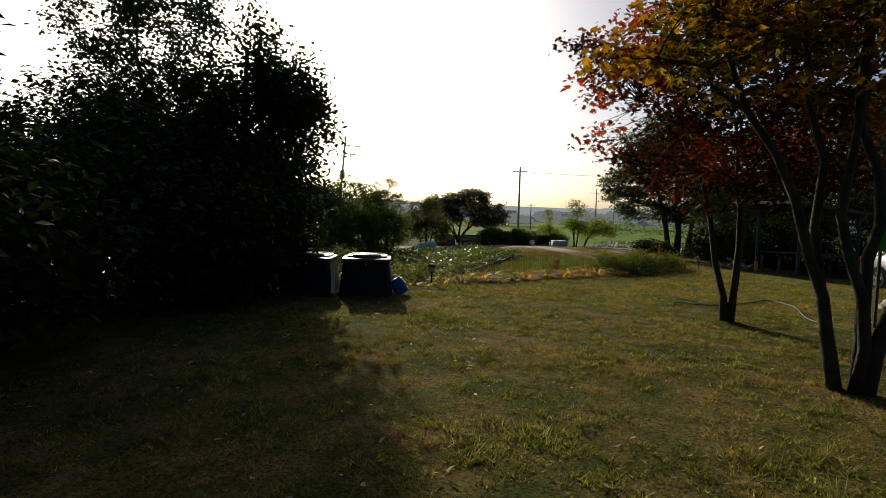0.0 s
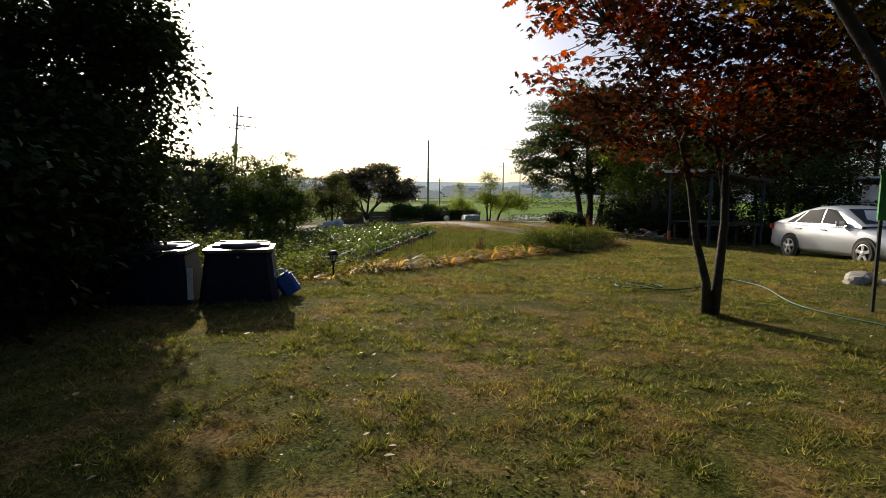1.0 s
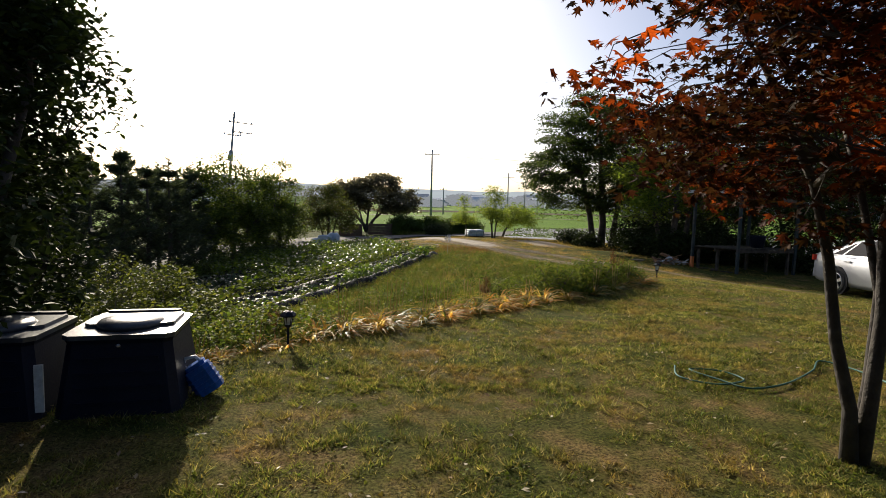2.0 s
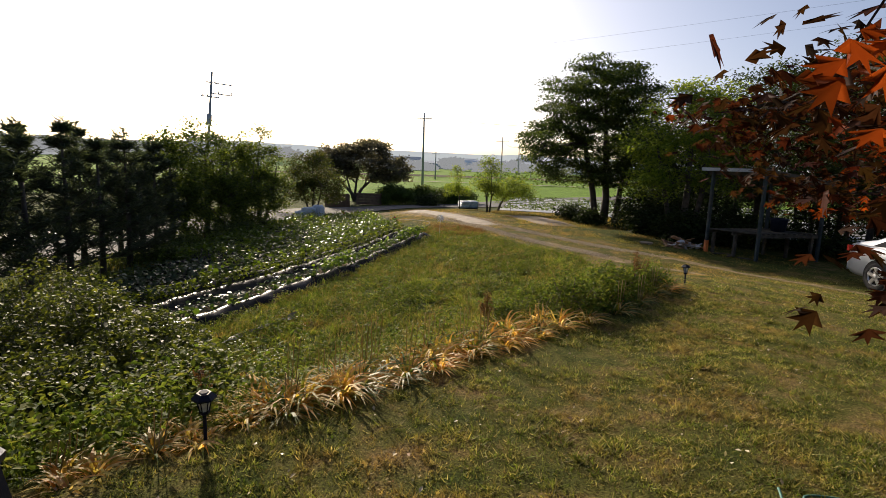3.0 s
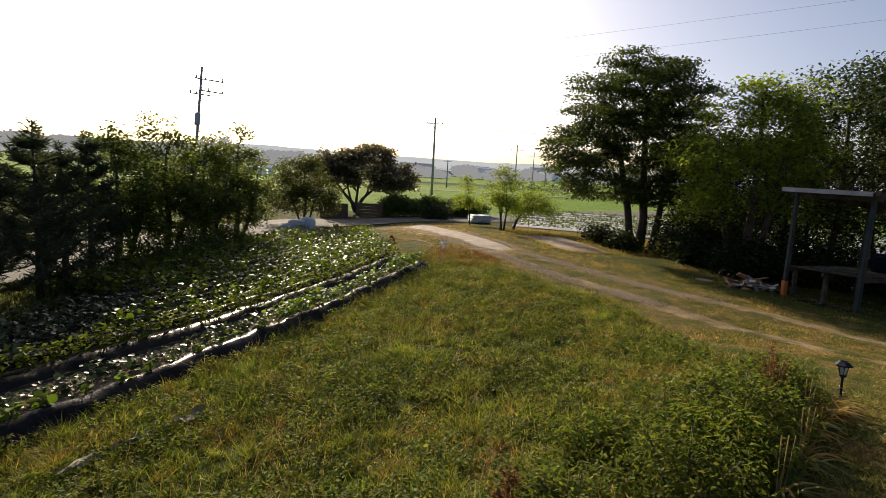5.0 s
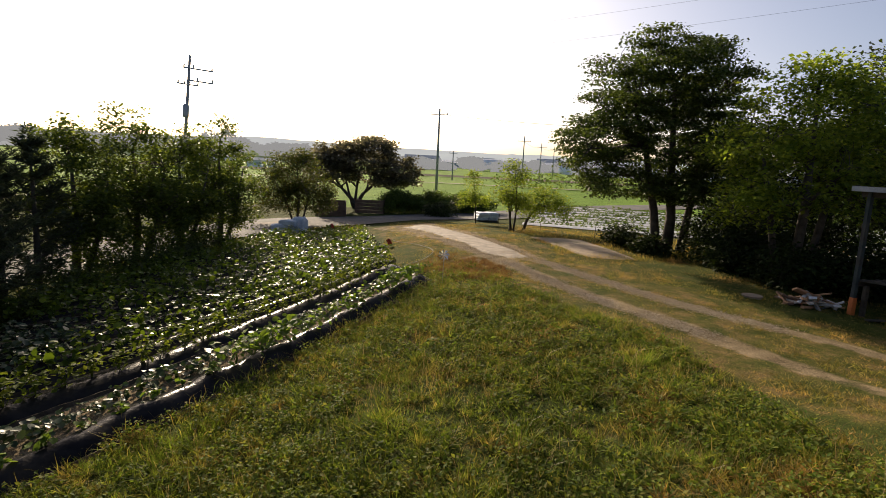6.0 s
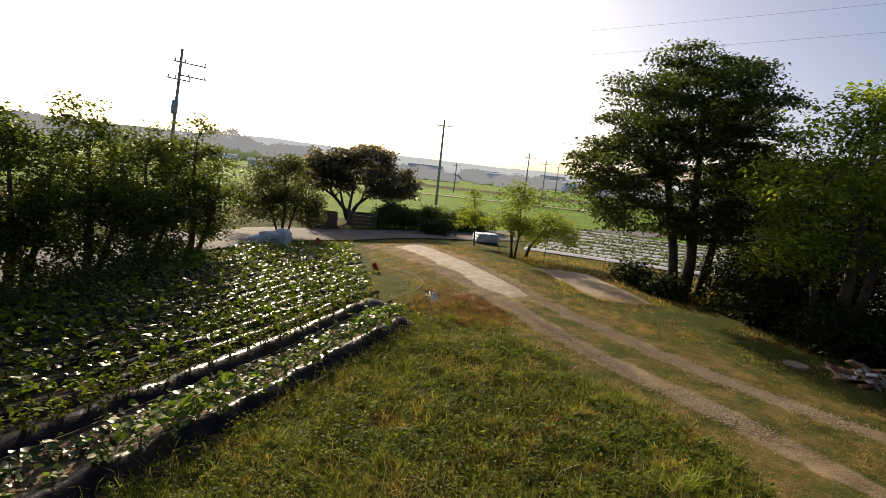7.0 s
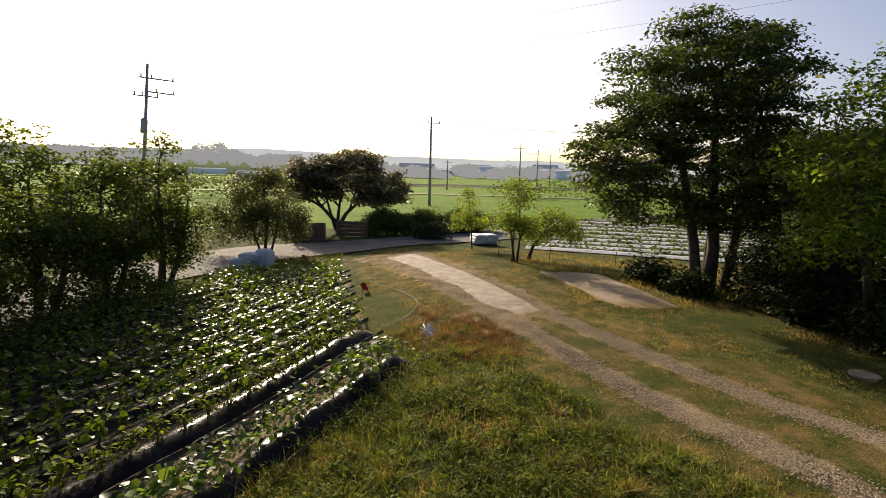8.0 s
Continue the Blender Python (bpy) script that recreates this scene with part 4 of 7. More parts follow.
M_STRAW = foliage("dry_straw", [(0.3, 0.22, 0.1), (0.45, 0.34, 0.17), (0.2, 0.15, 0.07)], 0.3)


# ---- car ----
def side_panel(b, y0, y1, y2, y3, v0, v1, g):
    """A window panel on the cabin side: foot from y0 to y1 at height v0, head from y2 to y3 at v1."""
    vs = [g(y0, v0), g(y1, v0), g(y3, v1), g(y2, v1)]
    b.add(vs, [(0, 1, 2, 3)])


def make_car():
    x0, y0 = 12.88, 14.18
    zr, zf = gz(12.1, 15.5), gz(12.0, 12.86)
    car = new("car")
    car.matrix_basis = pose(x0, y0, (zr + zf) / 2 + 0.005, 0, 0, -3.2) @ pose(0, 0, 0, -math.degrees(math.atan2(zf - zr, 2.65)), 0, 0)
    tagged(car, "silver four-door sedan parked on the grass", "car")
    st = [(-2.26, 0.62, 0.3, 0.55), (-2.18, 0.74, 0.22, 0.66), (-1.95, 0.83, 0.2, 0.74), (-1.4, 0.88, 0.2, 0.86), (-1.0, 0.89, 0.2, 0.93), (0, 0.89, 0.2, 0.95), (1.0, 0.89, 0.2, 0.98), (1.55, 0.87, 0.22, 1.02), (2.1, 0.83, 0.25, 1.03), (2.32, 0.77, 0.28, 0.98), (2.4, 0.68, 0.36, 0.8)]
    b, vs = Build(), []
    for y, w, zb, zt in st:
        half = [(w * 0.9, zb), (w * 0.99, zb + 0.12), (w, (zb + zt) / 2), (w * 0.985, zt - 0.12), (w * 0.94, zt - 0.03), (w * 0.8, zt + 0.005), (w * 0.35, zt + 0.03)]
        vs += [(a, y, z) for a, z in half] + [(-a, y, z) for a, z in half[::-1]]
    k = 14
    fs = [(i * k + j, i * k + (j + 1) % k, (i + 1) * k + (j + 1) % k, (i + 1) * k + j) for i in range(len(st) - 1) for j in range(k)]
    fs += [tuple(range(k)), tuple(range(len(vs) - k, len(vs)))[::-1]]
    b.add(vs, [f[::-1] for f in fs])
    body = part("body", b, M_CAR, car, smooth=True)
    cab = [(-1.15, 0.94, 0.95), (-0.85, 0.95, 1.12), (-0.3, 0.95, 1.38), (0.1, 0.95, 1.455), (0.6, 0.96, 1.45), (1.1, 0.98, 1.34), (1.55, 1.0, 1.14), (1.95, 1.02, 1.04)]

    def roof_at(y):
        return float(np.interp(y, [c[0] for c in cab], [c[2] for c in cab]))

    def skin(s, y, v, out=0.008):
        zb, zr = 0.96, roof_at(y)
        return (s * (0.84 - 0.2 * v * min(1, (zr - zb) / 0.48) + out), y, zb + (zr - zb) * v)

    b, vs = Build(), []
    for y, zb, zr in cab:
        t = min(1, (zr - 0.95) / 0.48)
        half = [(0.84, zb - 0.03), (0.84 - 0.15 * t, zb + (zr - zb) * 0.75), (0.84 - 0.21 * t, zb + (zr - zb) * 0.95), (0.52, zr + 0.005), (0.2, zr + 0.02)]
        vs += [(a, y, z) for a, z in half] + [(-a, y, z) for a, z in half[::-1]]
    k = 10
    b.add(vs, [(i * k + j, (i + 1) * k + j, (i + 1) * k + j + 1, i * k + j + 1) for i in range(len(cab) - 1) for j in range(k - 1)])
    part("cabin", b, M_CAR, car, smooth=True)
    for y_0, y_1, y_2, y_3, v1 in ((-0.72, 0.2, -0.12, 0.2, 0.86), (0.27, 1.2, 0.27, 0.85, 0.86), (1.26, 1.6, 0.93, 1.02, 0.8)):
        for s in (-1, 1):
            b = Build()
            side_panel(b, y_0, y_1, y_2, y_3, 0.1, v1, lambda y, v: skin(s, y, v))
            part("side_window", b, M_GLASS_DARK, car, "dark tinted side window")
    for y_0, y_1, nm in ((-1.05, -0.35, "windscreen"), (1.2, 1.85, "rear_window")):
        b = Build()
        b.add([(-0.68, y_0, roof_at(y_0) + 0.02), (0.68, y_0, roof_at(y_0) + 0.02), (0.55, y_1, roof_at(y_1) + 0.022), (-0.55, y_1, roof_at(y_1) + 0.022)], [(0, 1, 2, 3)])
        part(nm, b, M_GLASS_DARK, car)
    for s in (-1, 1):
        for y in (-1.32, 1.33):
            b = Build()
            b.tube([(s * 0.872, y, 0.33), (s * 0.9, y, 0.33)], [0.37, 0.365], 24)
            part("wheel_arch", b, M_RUBBER, car)
            wh = new("wheel")
            wh.parent = car
            wh.matrix_basis = pose(s * 0.82, y, 0.315, 0, 90 * s, 0)
            b = Build()
            b.lathe([(0.2, -0.1), (0.29, -0.1), (0.315, -0.06), (0.315, 0.06), (0.3, 0.095), (0.22, 0.1), (0.205, 0.08)], 28)
            part("tyre", b, M_RUBBER, wh, smooth=True)
            b = Build()
            b.lathe([(0.205, 0.07), (0.215, 0.1), (0.205, 0.105), (0.185, 0.075)], 28, cap=False)
            for q in range(5):
                a = q * 2 * math.pi / 5
                b.box(math.cos(a) * 0.11, math.sin(a) * 0.11, 0.1, 0.2, 0.075, 0.025, pose(0, 0, 0, 0, 0, math.degrees(a)).to_3x3(), 0.01)
            b.lathe([(0.06, 0.09), (0.06, 0.118), (0.03, 0.125)], 14)
            part("rim", b, M_ALLOY, wh, "five-spoke alloy rim")
        part("taillight", Build().box(s * 0.72, 2.29, 0.86, 0.24, 0.16, 0.14, None, 0.05), M_RED_LENS, car, "red tail light")
        part("headlight", Build().box(s * 0.66, -2.12, 0.6, 0.26, 0.2, 0.12, None, 0.06), M_GLASS_DARK, car)
        part("side_mirror", Build().box(s * 0.96, -0.6, 1.0, 0.2, 0.12, 0.14, None, 0.04), M_CAR, car)
        for y in (0.05, 1.0):
            part("door_handle", Build().box(s * 0.895, y, 0.83, 0.03, 0.2, 0.035, None, 0.01), M_ALLOY, car, "chrome door handle")
    part("rear_bumper", Build().box(0, 2.36, 0.45, 1.5, 0.14, 0.22, None, 0.06), M_CAR, car)
    part("number_plate", Build().box(0, 2.43, 0.62, 0.5, 0.02, 0.12), M_WHITE_PL, car, "blank white plate")


make_car()


# ---- lawn things ----
def composter(x, y, rz):
    c = thing("composter", x, y, gz(x, y) - 0.01, rz, "dark blue-black plastic compost bin with a flat lid on the lawn", "compost bin", "compost bins")
    c.scale = (0.98, 1.0, 1.02)
    b = Build()
    prof = [(0.0, 0.38), (0.05, 0.37), (0.46, 0.315), (0.49, 0.325)]
    vs = []
    for z, h in prof:
        e = 0.05
        vs += [(h, -h + e, z), (h, h - e, z), (h - e, h, z), (-h + e, h, z), (-h, h - e, z), (-h, -h + e, z), (-h + e, -h, z), (h - e, -h, z)]
    fs = [(i * 8 + j, i * 8 + (j + 1) % 8, i * 8 + 8 + (j + 1) % 8, i * 8 + 8 + j) for i in range(3) for j in range(8)]
    b.add(vs, fs + [tuple(range(8))[::-1], tuple(range(24, 32))])
    body = part("body", b, M_BLACK, c)
    for k in range(4):
        z = 0.1 + 0.09 * k
        h = 0.375 - 0.135 * z
        part("rib", Build().box(0, -h - 0.004, z, 1.5 * h, 0.014, 0.018), M_BLACK, body)
    part("lid", Build().box(0, 0.0, 0.505, 0.67, 0.66, 0.03, None, 0.05).box(0, 0.1, 0.53, 0.56, 0.4, 0.025, None, 0.04), M_LID, c, "dusty flat lid")
    part("cap", Build().lathe([(0.2, 0.52), (0.21, 0.54), (0.19, 0.562), (0.12, 0.575), (0.02, 0.58)], 28, 0.0, -0.04), M_LID, c, "round screw cap with dusty top", True)
    part("hinge_bar", Build().box(0, 0.3, 0.525, 0.5, 0.05, 0.06, None, 0.015), M_BLACK, c)
    part("latch", Build().lathe([(0.014, 0), (0.016, 0.01), (0.006, 0.02)], 10, 0, -0.31, 0.44), M_ALLOY, c)
    return c


composter(-0.87, 6.72, 9)
composter(-1.65, 6.62, 6)
b = Build().box(0, 0, 0.2, 0.05, 0.012, 0.3)
p = thing("marker_stake", -1.24, 6.3, gz(-1.24, 6.3), 10, "white plastic plant stake leaning beside the compost bin", "stake")
part("blade", b, M_WHITE_PL, p)


def watering_can(x, y, rz):
    c = thing("watering_can", x, y, gz(x, y), rz, "blue plastic watering can lying against the compost bin", "watering can")
    b = Build().box(0, 0, 0.1, 0.19, 0.13, 0.2, None, 0.035).box(0, 0, 0.215, 0.15, 0.1, 0.03, None, 0.03)
    part("body", b, M_BLUE, c)
    part("spout", Build().tube([(0.0, 0.1, 0.05), (0.0, 0.17, 0.13), (0.0, 0.21, 0.2)], [0.03, 0.02, 0.026], 10), M_BLUE, c, smooth=True)
    part("handle", Build().tube([(-0.05, 0, 0.21), (-0.06, 0, 0.26), (-0.02, 0, 0.29), (0.04, 0, 0.27), (0.06, 0, 0.2)], 0.012, 8), M_WHITE_PL, c, "pale carrying handle", True)
    for k in range(4):
        part("rib", Build().box(0, 0, 0.04 + 0.04 * k, 0.2, 0.14, 0.012, None, 0.036), M_BLUE, c)
    c.matrix_basis = pose(x, y, gz(x, y) + 0.03, 0, -32, rz)


watering_can(-0.36, 6.76, 10)


def path_lamp(x, y, rz, tilt):
    c = new("path_lamp")
    c.matrix_basis = pose(x, y, gz(x, y) - 0.02, tilt, 0, rz)
    tagged(c, "small black solar path lamp on a stake at the lawn's edge", "garden lamp", "path lamps")
    part("stake", Build().tube([(0, 0, 0), (0, 0, 0.24)], 0.012, 8), M_BLACK, c)
    part("collar", Build().lathe([(0.014, 0.22), (0.035, 0.24), (0.035, 0.255)], 6), M_BLACK, c)
    part("lens", Build().lathe([(0.026, 0.255), (0.045, 0.34)], 6), M_WHITE_PL, c, "frosted lens")
    for k in range(6):
        a = k * math.pi / 3
        part("bar", Build().tube([(0.028 * math.cos(a), 0.028 * math.sin(a), 0.25), (0.048 * math.cos(a), 0.048 * math.sin(a), 0.345)], 0.004, 5), M_BLACK, c)
    part("hood", Build().lathe([(0.078, 0.34), (0.08, 0.352), (0.05, 0.38), (0.046, 0.385)], 6), M_BLACK, c)
    part("solar_panel", Build().lathe([(0.03, 0.386), (0.03, 0.39)], 6), M_GLASS_DARK, c)


path_lamp(-0.09, 8.12, 20, 3)
path_lamp(6.15, 13.2, 0, -4)

HOSE = [(3.42, 7.35), (3.3, 7.05), (3.5, 6.85), (3.8, 6.95), (3.75, 7.2), (3.5, 7.25), (3.6, 6.95), (3.72, 6.75), (4.1, 6.86), (4.6, 7.2), (4.95, 7.5), (5.0, 6.9), (4.6, 5.8), (4.75, 4.9)]


def loose_hose(name, pts, r, lift, material, label):
    v = [Vector((x, y, gz(x, y) + lift)) for x, y in pts]
    fine = []
    for i in range(len(v) - 1):
        p0, p1, p2, p3 = v[max(i - 1, 0)], v[i], v[i + 1], v[min(i + 2, len(v) - 1)]
        for k in range(8):
            t = k / 8
            fine.append(0.5 * (2 * p1 + (p2 - p0) * t + (2 * p0 - 5 * p1 + 4 * p2 - p3) * t * t + (3 * p1 - p0 - 3 * p2 + p3) * t ** 3))
    fine.append(v[-1])
    solo(name, Build().tube(fine, r, 7), material, label, "hose", smooth=True)


loose_hose("garden_hose", HOSE, 0.008, 0.025, M_HOSE, "green garden hose lying in loops on the lawn")
loose_hose("irrigation_hose", [(1.5, 29.5), (1.75, 28.7), (2.3, 27.6), (2.75, 26.2), (2.6, 25.2), (2.2, 24.6), (1.8, 24.4)], 0.007, 0.03, M_DULL_FILM, "pale irrigation hose curving round the vegetable field's end")


def crate(x, y, z):
    c = thing("planter_box", x, y, z, 25, "green plastic box fixed to a slim wooden post", "planter box")
    part("shell", Build().box(0, 0, 0.2, 0.38, 0.3, 0.42, None, 0.02), M_GREEN_PL, c)
    part("rim", Build().box(0, 0, 0.41, 0.38, 0.32, 0.04, None, 0.02), M_GREEN_PL, c, "bright green rim")
    part("post", Build().tube([(0.05, 0.2, gz(x, y) - z - 0.1), (0.05, 0.2, 0.4)], 0.018, 8), M_WIRE, c, "slim dark post")


crate(5.2, 5.4, 1.96)


def stone(x, y, s, seed, name="stone", label="pale field stone lying in the grass", group=""):
    r = np.random.default_rng(seed)
    bm = bmesh.new()
    bmesh.ops.create_icosphere(bm, subdivisions=2, radius=s)
    for v in bm.verts:
        v.co *= 1 + 0.35 * noise.noise(v.co / s * 1.1 + Vector((seed, 0, 0)))
        v.co.z *= 0.6
    me = bpy.data.meshes.new("stone")
    bm.to_mesh(me)
    bm.free()
    ob = tagged(part(name, me, M_STONE), label, "stone", group)
    ob.matrix_basis = pose(x, y, gz(x, y) + s * 0.3, 0, 0, r.uniform(0, 360))


for i, (x, y, s) in enumerate([(6.4, 7.15, 0.12), (6.6, 7.3, 0.16), (6.75, 7.05, 0.1), (3.4, 1.9, 0.07), (3.7, 2.0, 0.09)]):
    stone(x, y, s, 5 + i, group="stones on the lawn")


# ---- shelter ----
def make_shelter():
    A, B, C, D = Vector((11.2, 20.8, 0)), Vector((12.0, 19.5, 0)), Vector((14.2, 19.8, 0)), Vector((13.4, 21.1, 0))
    mid = (A + B + C + D) / 4
    base = 0.62
    c = thing("shelter", mid.x, mid.y, base, 0, "open wooden shelter with a low deck and a flat sheet roof", "shelter")
    u, w = (B - A).normalized(), (C - B).normalized()
    rz = math.degrees(math.atan2(w.y, w.x))
    rot = pose(0, 0, 0, 0, 0, rz).to_3x3()
    edge = pose(0, 0, 0, 0, 0, math.degrees(math.atan2(u.y, u.x)) - 90).to_3x3()
    for q in (A, B, C, D):
        o = q - mid
        g = gz(q.x, q.y) - base - 0.05
        top = 2.3 if q in (A, B) else 2.0
        post = part("post", Build().box(o.x, o.y, (g + top) / 2, 0.09, 0.09, top - g, rot, 0.01), M_POST, c, "post with faded blue paint")
        if q is A:
            part("painted_foot", Build().box(o.x, o.y, g + 0.22, 0.106, 0.106, 0.4, rot, 0.01), M_ORANGE, post, "orange painted foot")
    L, W = (B - A).length, (C - B).length
    for s, q in ((0, A), (1, D)):
        o = (q + (B - A) / 2) - mid
        part("beam", Build().box(o.x, o.y, 2.26 - 0.3 * s, 0.06, L + 0.3, 0.12, edge), M_WOOD, c)
    for k in range(5):
        o = A + (B - A) * (k / 4) + (D - A) / 2 - mid
        part("rafter", Build().box(o.x, o.y, 2.17, W * 1.15, 0.05, 0.07, rot @ pose(0, 0, 0, 0, 8, 0).to_3x3()), M_WOOD, c)
    b = Build()
    n = 44
    vs = []
    for i in range(n + 1):
        t = -0.08 + 1.16 * i / n
        for j in range(2):
            o = A + (B - A) * t + (D - A) * (-0.12 + 1.22 * j) - mid
            vs.append((o.x, o.y, 2.4 - 0.34 * j + 0.012 * math.sin(i * math.pi / 1.5)))
    b.add(vs + [(x, y, z + 0.012) for x, y, z in vs], [(2 * i, 2 * i + 1, 2 * i + 3, 2 * i + 2) for i in range(n)] + [(2 * n + 2 + 2 * i, 2 * n + 4 + 2 * i, 2 * n + 5 + 2 * i, 2 * n + 3 + 2 * i) for i in range(n)])
    part("roof_sheet", b, M_TIN, c, "corrugated metal roof sheet")
    for s in (-0.09, 1.09):
        o = A + (B - A) * s + (D - A) / 2 - mid
        part("fascia", Build().box(o.x, o.y, 2.2, W * 1.2, 0.03, 0.1, rot @ pose(0, 0, 0, 0, 8, 0).to_3x3()), M_WOOD, c)
    for s, z in ((-0.13, 2.36), (1.11, 2.02)):
        o = A + (B - A) * 0.5 + (D - A) * s - mid
        part("fascia", Build().box(o.x, o.y, z, 0.03, L * 1.18, 0.1, edge), M_STEEL, c, "pale metal roof edge")
    deck = new("deck")
    deck.parent = c
    r = np.random.default_rng(3)
    for k in range(12):
        o = A + (B - A) * 0.5 + (D - A) * ((k + 0.5) / 12) - mid
        part("plank", Build().box(o.x, o.y, 0.5 + r.normal(0, 0.003), W / 12 - 0.012, L * 0.98, 0.035, edge), M_WOOD, deck)
    for t in (0.02, 0.5, 0.98):
        o = A + (B - A) * t + (D - A) * 0.5 - mid
        part("joist", Build().box(o.x, o.y, 0.43, W, 0.06, 0.09, rot), M_WOOD, deck)
        for s in (0.06, 0.94):
            o2 = A + (B - A) * (0.05 + t * 0.9) + (D - A) * s - mid
            g = gz(o2.x + mid.x, o2.y + mid.y) - base - 0.05
            part("leg", Build().box(o2.x, o2.y, (g + 0.4) / 2, 0.08, 0.08, 0.4 - g, rot), M_WOOD, deck)
    bx, by = 13.2, 20.3
    d = thing("plastic_tub", bx, by, base + 0.52, 20, "dark plastic tub standing on the shelter deck", "tub")
    part("shell", Build().lathe([(0.2, 0), (0.26, 0.38), (0.28, 0.4), (0.25, 0.4), (0.19, 0.03)], 20), M_BLACK, d, smooth=True)


make_shelter()
r = np.random.default_rng(9)
pile = thing("scrap_pile", 10.75, 21.4, gz(10.75, 21.4), 0, "heap of broken boards and pale rubble beside the shelter", "scrap pile")
for k in range(34):
    rad = r.uniform(0, 1) ** 0.6
    a = r.uniform(0, 6.28)
    x, y = math.cos(a) * rad * 0.6, math.sin(a) * rad * 0.4
    z = 0.24 * (1 - rad) + 0.03
    m = pose(0, 0, 0, r.normal(0, 14), r.normal(0, 14), r.uniform(0, 180)).to_3x3()
    part("board", Build().box(x, y, z, r.uniform(0.25, 0.75), r.uniform(0.06, 0.14), r.uniform(0.015, 0.05), m), [M_RUST, M_BOARD, M_WHITE_PL, M_BOARD, M_STONE][k % 5], pile)
for k, (x, y) in enumerate([(11.35, 20.35), (11.5, 20.0), (11.65, 20.2), (11.8, 19.75)]):
    pl = thing("loose_board", x, y, gz(x, y) + 0.02, 40 * k, "weathered offcut of board on the ground", "board", "loose boards")
    part("board", Build().box(0, 0, 0.015, 0.4, 0.09, 0.025), M_WOOD, pl)
disc = thing("well_cover", 9.7, 21.78, gz(9.7, 21.78) - 0.045, 0, "round grey concrete well cover beside the drive", "well cover")
part("ring", Build().lathe([(0.18, -0.03), (0.19, 0.05), (0.18, 0.06)], 28), M_STONE, disc)
part("plate", Build().lathe([(0.21, 0.062), (0.215, 0.08), (0.2, 0.09), (0.02, 0.095)], 28), M_CONCRETE, disc)

# ---- house at the yard's edge ----
def make_house():
    X0, X1, Y0, Y1, Z, H = 11.3, 18.6, -0.7, 9.8, 1.1, 2.95
    h = thing("house", X0, Y0, Z, 0, "single-storey cream house with grey tiled roof and porch", "house")
    LX, LY = X1 - X0, Y1 - Y0

    def wall(x, y, sx, sy, holes):
        b = Build()
        along = sx > sy
        n = sx if along else sy
        cuts = sorted(holes)
        at = 0.0
        for a, c, z0, z1 in cuts + [(n, n, 0, H)]:
            for lo, hi, u0, u1 in ((at, a, 0, H), (a, c, 0, z0), (a, c, z1, H)):
                if hi - lo > 0.01 and u1 - u0 > 0.01:
                    m = (lo + hi) / 2 - n / 2
                    b.box(x + (m if along else 0), y + (0 if along else m), (u0 + u1) / 2, (hi - lo) if along else sx, sy if along else (hi - lo), u1 - u0)
            at = c
        return part("wall", b, M_PLASTER, h)

    west = wall(0.1, LY / 2, 0.2, LY, [(2.0, 3.6, 0.9, 2.1), (5.0, 5.9, 0, 2.05), (7.4, 9.0, 0.9, 2.1)])
    wall(LX - 0.1, LY / 2, 0.2, LY, [])
    wall(LX / 2, 0.1, LX - 0.4, 0.2, [])
    wall(LX / 2, LY - 0.1, LX - 0.4, 0.2, [(2.5, 4.0, 0.9, 2.1)])
    for y in (2.8, 8.2):
        w = part("window", Build().box(0.1, y, 0.92, 0.1, 1.6, 0.05).box(0.1, y, 2.08, 0.1, 1.6, 0.05).box(0.1, y - 0.78, 1.5, 0.1, 0.05, 1.1).box(0.1, y + 0.78, 1.5, 0.1, 0.05, 1.1).box(0.1, y, 1.5, 0.08, 0.04, 1.1), M_WHITE_PL, h)
        for s in (-0.39, 0.39):
            part("pane", Build().box(0.1, y + s, 1.5, 0.02, 0.72, 1.1), M_GLASS_DARK, w)
        part("sill", Build().box(-0.02, y, 0.87, 0.3, 1.7, 0.05), M_STONE, w)
    d = part("door", Build().box(0.1, 5.45, 1.02, 0.06, 0.88, 2.03), M_RUST, h)
    part("door_handle", Build().box(0.05, 5.75, 1.0, 0.04, 0.03, 0.14), M_STEEL, d)
    part("floor", Build().box(LX / 2, LY / 2, 0.02, LX - 0.4, LY - 0.4, 0.04), M_CONCRETE, h)
    b = Build()
    e, top = 0.7, 2.6
    vs = [(-e - 0.9, -e, 0), (LX + e, -e, 0), (LX + e, LY + 0.05, 0), (-e - 0.9, LY + 0.05, 0), (LX / 2, 2.6, top), (LX / 2, LY - 2.6, top)]
    vs = [(x, y, z + H + 0.05) for x, y, z in vs]
    b.add(vs + [(x, y, z - 0.14) for x, y, z in vs[:4]], [(0, 1, 4), (1, 2, 5, 4), (2, 3, 5), (3, 0, 4, 5), (6, 7, 1, 0), (7, 8, 2, 1), (8, 9, 3, 2), (9, 6, 0, 3), (9, 8, 7, 6)])
    roof = part("roof", b, M_ROOF, h)
    for k in range(11):
        t = (k + 0.5) / 11
        zz = H + 0.09 + top * t
        part("tile_course", Build().box(-e - 0.9 + (LX / 2 + e + 0.9) * t, LY / 2, zz, 0.12, (LY + e) * (1 - t) + (LY - 5.2) * t, 0.05, pose(0, 0, 0, 0, -27, 0).to_3x3()), M_ROOF, roof)
    for y in (0.3, 3.8, 7.3, 10.2):
        part("porch_post", Build().box(-1.2, y, H / 2, 0.14, 0.14, H, None, 0.02), M_WOOD, h)
    part("porch_beam", Build().box(-1.2, LY / 2, H - 0.05, 0.16, LY, 0.14), M_WOOD, h)
